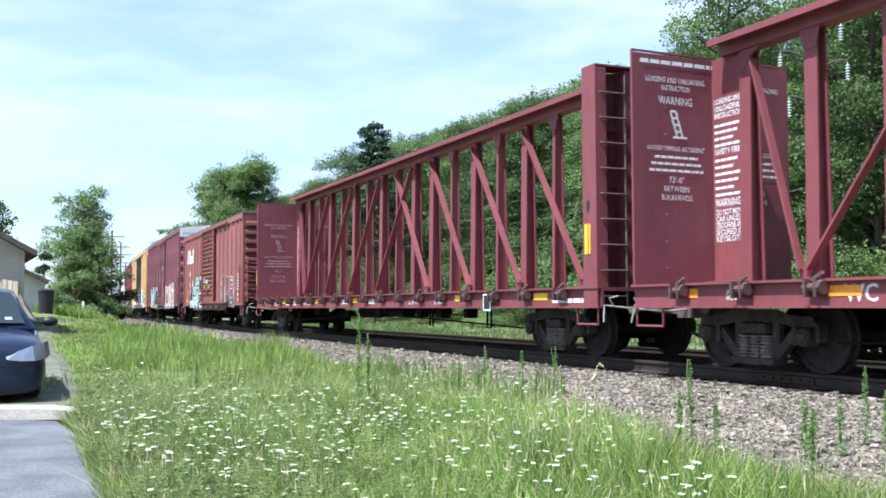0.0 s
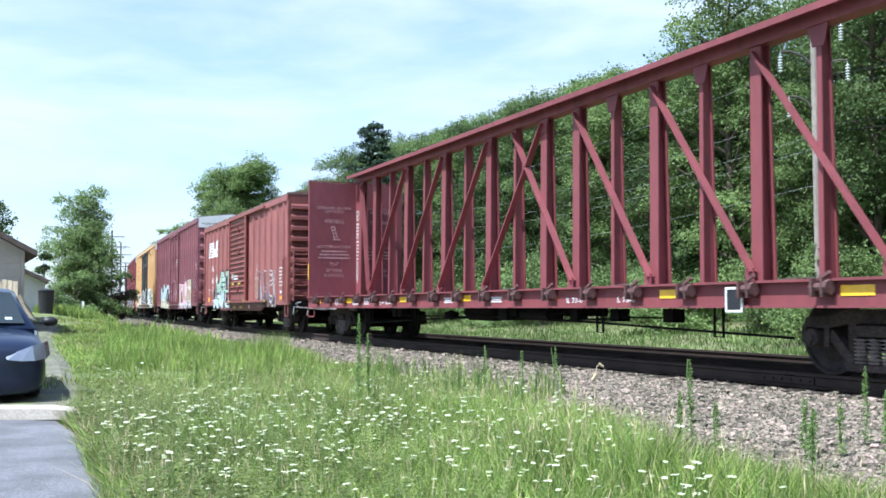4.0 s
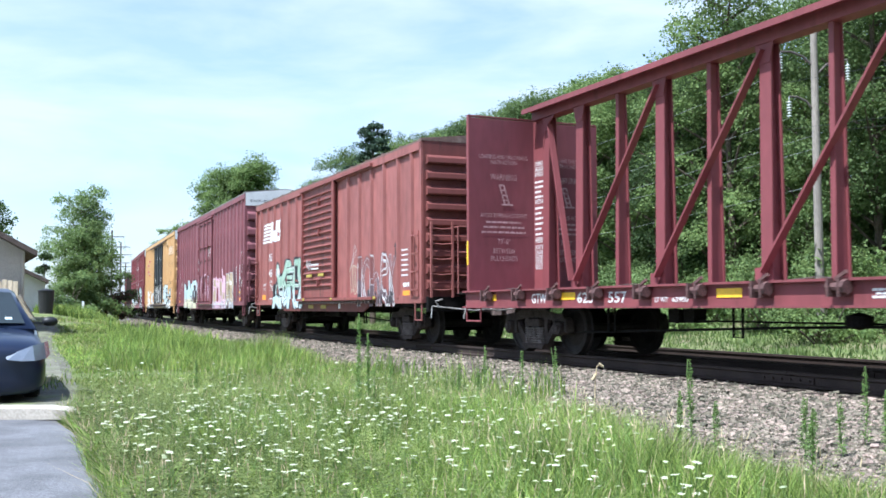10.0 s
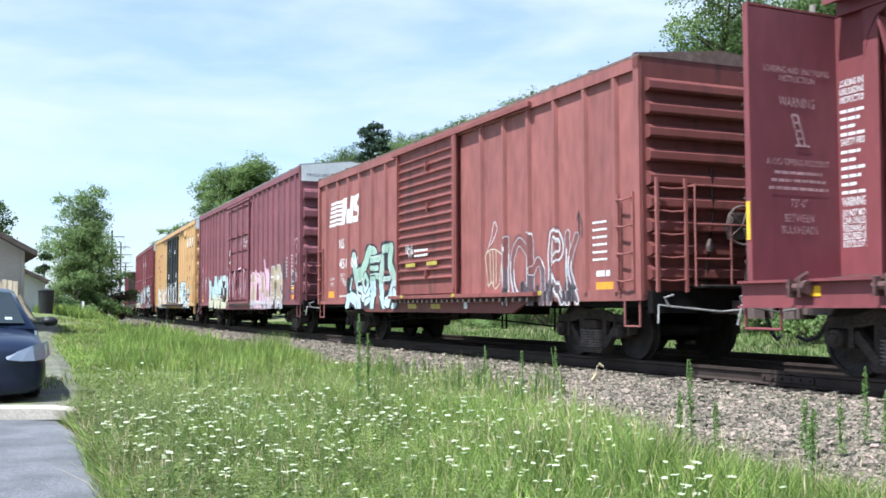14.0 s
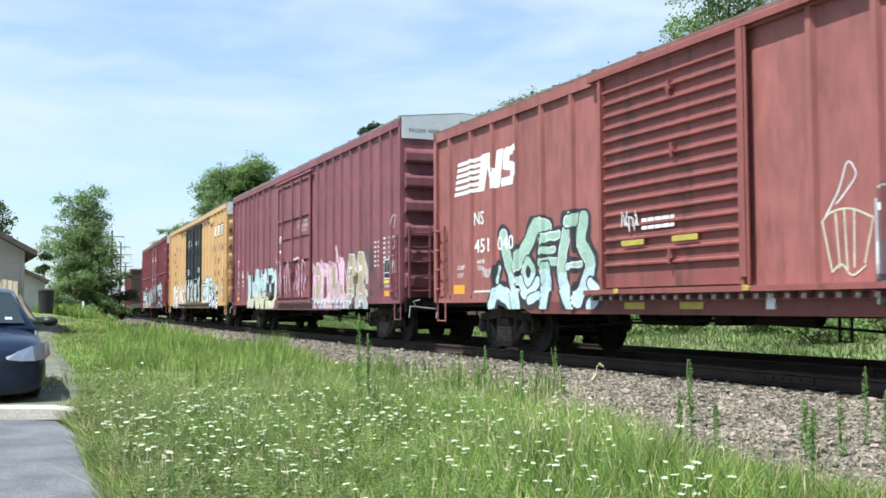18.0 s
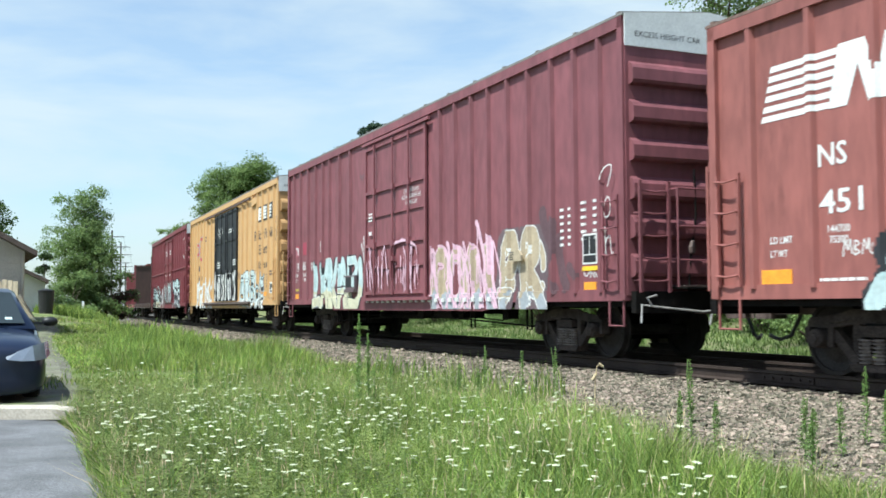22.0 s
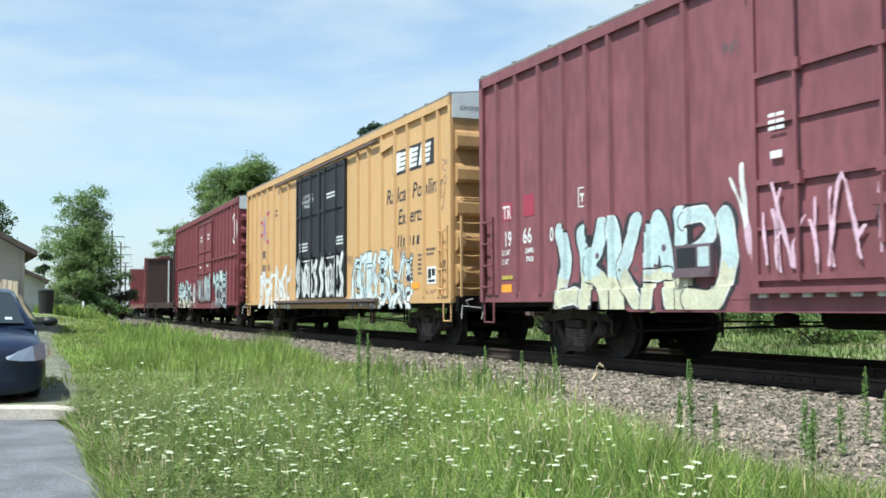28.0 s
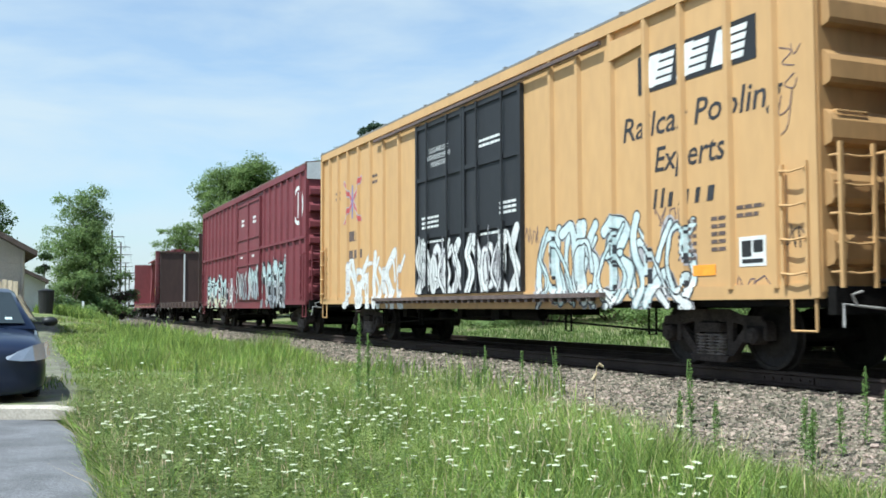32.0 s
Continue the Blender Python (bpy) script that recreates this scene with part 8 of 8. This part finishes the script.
bush("dense hedge of shrubs by the track", 3.6, 1.7, 203, L_MID, 0.12, 1200, pose(-20.1, 60.0, 0.5), "shrubs by the sheds")
bush("light green shrub under the trees", 3.4, 1.7, 204, L_PALE, 0.12, 1300, pose(-21.6, 58.0, 0.5), "shrubs by the sheds")
bush("low thicket beside the line", 2.4, 1.3, 205, L_DARK, 0.12, 1200, pose(-19.9, 62.5, 0.3), "shrubs by the sheds")
bush("reddish brush at the trackside", 2.3, 0.9, 208, L_RUST, 0.11, 900, pose(-19.7, 61.0, 0.3), "shrubs by the sheds")
broad_tree("tree behind the shed roof", 6.7, 1.9, 206, L_MID, 0.12, 1100, at=pose(-25.5, 57.0, 0.1), group="single trees")
bush("dark columnar evergreen by the shed", 5.9, 0.50, 207, L_DARK, 0.10, 26000, pose(-22.35, 56.0, 0.2), "shrubs by the sheds")

# ---- power line ----
def power_pole(x, y, tall, arms, mat, label, insul=True, turn=0.4, r0=0.16):
    p = thing("power_pole", label, "utility pole", "poles of the power line", at=Matrix.Translation((x, y, -0.5)) @ Matrix.Rotation(turn, 4, "Z"))
    part("pole", Shape().rod((0, 0, 0), (0, 0, tall), r0, 10, r0 * 0.62), mat, p)
    for z, w in arms:
        arm = part("cross_arm", Shape().beam((-w, -0.12, z), (w, -0.12, z), 0.10, 0.12).rod((-w * 0.5, -0.12, z), (0, -0.1, z - 0.5), 0.02, 4).rod((w * 0.5, -0.12, z), (0, -0.1, z - 0.5), 0.02, 4), mat, p)
        if insul:
            for e in (-1, 1):
                s = Shape().rod((e * w * 0.92, -0.12, z - 0.85), (e * w * 0.92, -0.12, z), 0.012, 5)
                for k in range(5):
                    s.turned([(0.02, z - 0.26 - k * 0.12), (0.105, z - 0.30 - k * 0.12), (0.02, z - 0.22 - k * 0.12)], 12, "z", (e * w * 0.92, -0.12, 0))
                part("insulator_string", s, M_GLASSY, arm)
    return p


def davit_pole():
    """The near pole: staggered upswept arms, each with a string of white discs."""
    p = thing("power_pole", "weathered timber power pole with hanging insulators", "utility pole", "poles of the power line", at=pose(12.7, 34.0, 0.0))
    part("pole", Shape().rod((0, 0, -0.6), (-0.02, 0, 11.1), 0.16, 12, 0.11), M_POLE, p)
    for dx, z in ((-1.19, 9.48), (-0.92, 7.93), (0.90, 10.55), (1.10, 9.19)):
        arm = part("davit_arm", Shape().bent([(0, 0, z - 0.55), (dx * 0.35, -0.02, z - 0.15), (dx * 0.7, -0.04, z), (dx, -0.05, z)], 0.04, 6), M_POLE_FAR, p)
        s = Shape().rod((dx, -0.05, z - 0.73), (dx, -0.05, z), 0.012, 5)
        for k in range(6):
            s.turned([(0.012, z - 0.15 - k * 0.095), (0.086, z - 0.185 - k * 0.095), (0.086, z - 0.20 - k * 0.095), (0.012, z - 0.212 - k * 0.095)], 12, "z", (dx, -0.05, 0))
        part("insulator_string", s, M_GLASSY, arm)


davit_pole()
for (x, y, tall) in ((-52.6, 160.0, 13.6), (-67.5, 211.0, 15.0), (-82.5, 262.0, 13.0), (-98.0, 315.0, 13.0)):
    power_pole(x, y, tall, ((tall - 1.0, 1.9), (tall - 2.6, 2.3), (tall - 4.3, 1.9)), M_POLE_FAR, "tall dark power pole far along the line", False, turn=0.35, r0=0.22)


def wires():
    w = thing("power_wires", "thin sagging power wires between the poles", "wire")
    for e in (-1, 1):
        for z in (8.5, 6.9):
            for (a, b) in [((12.7 + e * 1.05, 33.95, z - 0.1), (27.0 + e * 1.4, 5.0, z + 0.5))]:
                pts = []
                for k in range(13):
                    t = k / 12
                    pts.append(tuple(a[i] + (b[i] - a[i]) * t - (0.9 * math.sin(math.pi * t) if i == 2 else 0) for i in range(3)))
                part("wire", Shape().bent(pts, 0.006, 4), M_WIRE, w)
    for dx, z in ((-1.19, 8.75), (-0.92, 7.2), (-0.1, 6.6), (-0.1, 6.15), (-0.1, 4.9)):
        a, b = Vector((12.7 + dx, 33.95, z)), Vector((-4.6 + dx * 0.6, 75.0, z + 0.6))
        pts = [tuple(a.lerp(b, k / 14) - Vector((0, 0, 1.1 * math.sin(math.pi * k / 14)))) for k in range(15)]
        part("wire", Shape().bent(pts, 0.006, 4), M_WIRE_LIGHT, w)
    for k, ((x0, y0, h0), (x1, y1, h1)) in enumerate((((-52.6, 160, 12), (-67.5, 211, 13.5)), ((-67.5, 211, 13.5), (-82.5, 262, 11.5)))):
        for e, dz in ((-1.8, 0), (1.8, 0), (-2.1, -1.7), (2.1, -1.7)):
            pts = [(x0 + e + (x1 - x0) * t / 8, y0 + (y1 - y0) * t / 8, h0 + dz + (h1 - h0) * t / 8 - 1.0 * math.sin(math.pi * t / 8)) for t in range(9)]
            part("wire", Shape().bent(pts, 0.012, 4), M_WIRE, w)


wires()

# ---- sheds beside the lot ----
M_WALL = material("pale_clapboard", (0.47, 0.42, 0.355), rough=0.8, grain=0.06, scale=(1, 25), stain=(0.36, 0.33, 0.30), stain_amount=0.25)
M_SHEET = material("white_sheet_cladding", (0.62, 0.62, 0.60), rough=0.6, grain=0.05, scale=(1, 25), stain=(0.46, 0.44, 0.41), stain_amount=0.2)
M_SHINGLE = material("brown_shingles", (0.115, 0.085, 0.07), rough=0.9, grain=0.2, scale=(2, 30), bump=0.5)
M_FENCE = material("raw_boards", (0.52, 0.43, 0.30), rough=0.85, grain=0.15, scale=(2, 30), stretch=(1, 1, 0.2))
M_PANE = material("dark_window_glass", (0.03, 0.035, 0.04), rough=0.08, grain=0.02)


def shed(x, y, wide, deep, eave, ridge, turn, base, label, over=0.3, wall_mat=None):
    """A small gabled building; its gable end faces the lot. x, y: its front right-hand corner."""
    h = thing("shed", label, "building", "buildings by the lot", at=Matrix.Translation((x, y, base)) @ Matrix.Rotation(turn, 4, "Z"))
    skin = wall_mat or M_WALL
    body = Shape().slab([(-wide, 0), (0, 0), (0, eave), (-wide / 2, ridge), (-wide, eave)], "y", 0, deep)
    wall = part("wall", body, skin, h)
    for k in range(int(eave / 0.2)):
        part("board", Shape().slab([(-0.004, k * 0.2), (-0.028, k * 0.2), (-0.010, k * 0.2 + 0.19), (-0.004, k * 0.2 + 0.19)], "x", -wide, 0.0), skin, wall)
    sl = (ridge - eave) / (wide / 2)
    for e in (0, 1):
        o = [(over, eave - over * sl), (over, eave - over * sl + 0.16), (-wide / 2, ridge + 0.16), (-wide / 2, ridge)]
        if e:
            o = [(-wide - p, q) for p, q in o][::-1]
        part("roof", Shape().slab(o, "y", -0.55, deep + 0.4), M_SHINGLE, h)
        part("barge_board", Shape().slab([(p, q) for p, q in o], "y", -0.60, -0.552), M_SHINGLE, h)
    if wide < 4:
        return h
    w = part("window", Shape().box(-wide + 1.2, -wide + 2.1, -0.05, -0.03, 1.0, 2.1), M_PANE, h)
    part("window_frame", Shape().box(-wide + 1.1, -wide + 1.2, -0.07, -0.03, 0.95, 2.15).box(-wide + 2.1, -wide + 2.2, -0.07, -0.03, 0.95, 2.15).box(-wide + 1.2, -wide + 2.1, -0.07, -0.03, 2.1, 2.2).box(-wide + 1.2, -wide + 2.1, -0.08, -0.03, 0.9, 1.0), M_WHITE, w)
    part("downpipe", Shape().rod((-0.05, -0.06, 0.0), (-0.05, -0.06, eave - 0.1), 0.045, 8), M_WALL, h)
    return h


shed(-12.45, 30.0, 8.0, 9.0, 2.75, 4.95, 0.46, -0.23, "pale clapboard shed with a brown shingle roof")
shed(-17.55, 44.5, 2.8, 3.0, 1.75, 2.45, 0.44, 0.20, "small white shed behind the first one", 0.10, M_SHEET)
fence = thing("board_fence", "raw timber board fence by the shed", "fence", at=pose(-12.30, 29.2, -0.25))
for k in range(9):
    part("board", Shape().box(-k * 0.16 - 0.14, -k * 0.16, -0.02, 0.0, -0.1, 1.86 + 0.03 * (k % 3)), M_FENCE, fence)
part("fence_rail", Shape().box(-1.5, 0, 0.002, 0.05, 0.5, 0.6).box(-1.5, 0, 0.002, 0.05, 1.4, 1.5), M_FENCE, fence)
post = thing("marker_post", "small white marker post in the grass", "post", at=pose(-19.6, 55.0, LOT + 1.05))
part("stake", Shape().box(-0.06, 0.06, -0.03, 0.03, 0, 0.5), M_WHITE, post)
bins = thing("bin", "dark rubbish bin beside the shed", "bin", at=pose(-16.75, 42.6, LOT + rise(42.6, 12.0) - 0.12))
part("tub", Shape().turned([(0.02, 0.0), (0.26, 0.0), (0.32, 0.95), (0.30, 0.97), (0.02, 0.97)], 16, "z"), M_BLACK, bins)
part("lid", Shape().turned([(0.34, 0.972), (0.34, 1.02), (0.02, 1.10)], 16, "z"), M_BLACK, bins)


# ---- the parked sedan ----
M_CAR = material("dark_blue_car_paint", (0.008, 0.014, 0.036), rough=0.35, metal=0.0, grain=0.03, scale=(3, 300), bump=0.0, coat=0.4, shine=0.3)
M_GLASS = material("tinted_car_glass", (0.03, 0.038, 0.04), rough=0.08, grain=0.02, bump=0.0, shine=0.35)
M_LAMP = material("clear_headlamp", (0.30, 0.33, 0.37), rough=0.12, metal=0.5, grain=0.03, bump=0.0, coat=1.0)
M_TYRE = material("black_rubber", (0.018, 0.018, 0.018), rough=0.85, grain=0.1)
M_RIM = material("alloy_rim", (0.5, 0.5, 0.52), rough=0.3, metal=0.9, grain=0.04)
# black of the real trim, and of the box that plays the sill's shade
M_TRIM_SHADE = material("black_trim_and_shade", (0.012, 0.012, 0.013), rough=0.5, grain=0.05)
M_CHROME = material("chrome", (0.6, 0.6, 0.62), rough=0.12, metal=1.0, grain=0.02, bump=0.0)


def sedan(at):
    """x forwards from the front bumper's back: front at 0, tail at -4.8; y across."""
    c = thing("car", "dark blue four-door sedan parked behind the wheel stop", "car", at=at)
    # sections: x, half width low, half width at belt, low z, belt z, top z (bonnet or boot)
    secs = ((0.06, 0.70, 0.66, 0.13, 0.56, 0.60), (0.03, 0.84, 0.80, 0.09, 0.62, 0.68), (-0.12, 0.91, 0.86, 0.09, 0.70, 0.77), (-0.45, 0.93, 0.88, 0.10, 0.77, 0.84), (-1.00, 0.91, 0.87, 0.17, 0.80, 0.90),
            (-1.35, 0.91, 0.88, 0.17, 0.86, 0.96), (-2.2, 0.91, 0.89, 0.17, 0.90, 0.97), (-3.2, 0.91, 0.89, 0.17, 0.92, 0.98), (-3.9, 0.90, 0.87, 0.18, 0.93, 1.00), (-4.5, 0.87, 0.82, 0.22, 0.90, 0.98), (-4.78, 0.72, 0.70, 0.30, 0.72, 0.78))
    v, f = [], []
    for x, w, b, lo, be, top in secs:
        half = [(0, lo), (w * 0.92, lo), (w, lo + 0.12), (w + 0.015, (lo + be) / 2), (b + 0.02, be - 0.05), (b * 0.97, be + 0.01), (b * 0.72, top - 0.015), (0, top)]
        ring = half + [(-p, q) for p, q in half[-2:0:-1]]
        v += [(x, p, q) for p, q in ring]
    n = 14
    f = [(i * n + k, i * n + (k + 1) % n, (i + 1) * n + (k + 1) % n, (i + 1) * n + k) for i in range(len(secs) - 1) for k in range(n)] + [tuple(range(n)), tuple(range(len(secs) * n - 1, (len(secs) - 1) * n - 1, -1))]
    body = part("body", Shape().add(v, f), M_CAR, c, smooth=True)
    body.modifiers.new("round", "SUBSURF").levels = 1
    body.modifiers["round"].render_levels = 2
    # cabin: pillars and roof as one shell, glass set in it
    cab = ((-1.05, 0.80, 0.92), (-1.85, 0.60, 1.36), (-2.35, 0.57, 1.44), (-3.1, 0.57, 1.42), (-3.55, 0.62, 1.30), (-4.15, 0.78, 0.96))
    v = []
    for x, w, top in cab:
        half = [(0, 0.88), (0.84, 0.88), (max(w, 0.60) + 0.10 * (1.45 - top), top - 0.06), (w * 0.9, top - 0.01), (0, top + 0.005)]
        v += [(x, p, q) for p, q in half + [(-p, q) for p, q in half[-2:0:-1]]]
    n = 8
    part("roof", Shape().add(v, [(i * n + k, i * n + (k + 1) % n, (i + 1) * n + (k + 1) % n, (i + 1) * n + k) for i in range(len(cab) - 1) for k in range(n)] + [tuple(range(n)), tuple(range(6 * n - 1, 5 * n - 1, -1))]), M_CAR, c, smooth=True)
    part("windscreen", Shape().add([(-1.06, -0.70, 0.955), (-1.06, 0.70, 0.955), (-1.80, 0.545, 1.365), (-1.80, -0.545, 1.365), (-1.01, 0.0, 0.965), (-1.74, 0.0, 1.40)], [(0, 4, 5, 3), (4, 1, 2, 5)]), M_GLASS, c)
    for e in (-1, 1):
        part("side_window", Shape().add([(-1.35, e * 0.865, 0.97), (-3.75, e * 0.86, 1.0), (-3.35, e * 0.665, 1.33), (-1.98, e * 0.675, 1.345)], [(0, 1, 2, 3)]), M_GLASS, c)
        st = ((0.085, 0.46, 0.53, 0.575), (0.080, 0.62, 0.512, 0.635), (0.055, 0.77, 0.512, 0.695), (-0.050, 0.905, 0.53, 0.73), (-0.19, 0.955, 0.575, 0.745))
        lamp = Shape().add([(x + 0.012, e * (y + 0.01), lo) for x, y, lo, hi in st] + [(x - 0.05, e * (y - 0.015), hi) for x, y, lo, hi in st], [(k, k + 1, k + 6, k + 5) for k in range(4)])
        part("headlight", lamp, M_LAMP, c, "clear headlight")
        part("turn_signal", Shape().add([(-0.20, e * 0.945, 0.50), (-0.40, e * 0.952, 0.54), (-0.38, e * 0.945, 0.62), (-0.22, e * 0.94, 0.58)], [(0, 1, 2, 3)]), M_ORANGE, c)
        mir = part("door_mirror", Shape().turned([(0.015, e * 0.93), (0.065, e * 0.945), (0.082, e * 1.0), (0.078, e * 1.07), (0.05, e * 1.115), (0.012, e * 1.125)], 14, "y"), M_TRIM_SHADE, c, at=pose(-1.36, 0, 0.97) @ Matrix.Diagonal((0.9, 1, 0.78, 1)), smooth=True)
        part("mirror_arm", Shape().box(0.0, 0.07, min(e * 0.80, e * 0.95), max(e * 0.80, e * 0.95), -0.05, 0.0), M_TRIM_SHADE, mir)
        for x in (-0.88, -3.62):
            tyre = part("wheel", Shape().turned([(0.20, -0.10), (0.29, -0.105), (0.32, -0.08), (0.325, 0), (0.32, 0.08), (0.29, 0.105), (0.20, 0.10)], 28, "y"), M_TYRE, c, at=pose(x, e * 0.78, 0.325))
            part("rim", Shape().turned([(0.03, e * 0.06), (0.10, e * 0.085), (0.20, e * 0.075), (0.21, e * 0.10)], 20, "y"), M_RIM, tyre)
    part("grille", Shape().slab([(-0.36, 0.60), (0.36, 0.60), (0.32, 0.50), (-0.32, 0.50)], "x", 0.03, 0.055), M_TRIM_SHADE, c)
    part("grille_bar", Shape().box(0.056, 0.07, -0.30, 0.30, 0.555, 0.585), M_CHROME, c)
    part("lower_intake", Shape().slab([(-0.45, 0.34), (0.45, 0.34), (0.42, 0.24), (-0.42, 0.24)], "x", -0.02, 0.045), M_TRIM_SHADE, c)
    # added black box that stands in for the shade under the body
    part("sill_shade_box", Shape().box(-4.3, -0.4, -0.84, 0.84, 0.13, 0.22), M_TRIM_SHADE, c)
    part("inspection_sticker", Shape().add([(-1.13, 0.46, 1.005), (-1.13, 0.55, 1.005), (-1.18, 0.545, 1.035), (-1.18, 0.46, 1.035)], [(0, 1, 2, 3)]), S_AQUA, c)
    return c


sedan(Matrix.Translation((-5.70, 12.05, LOT + 0.045)) @ Matrix.Rotation(math.atan2(-0.905, 0.415), 4, "Z"))


motions()
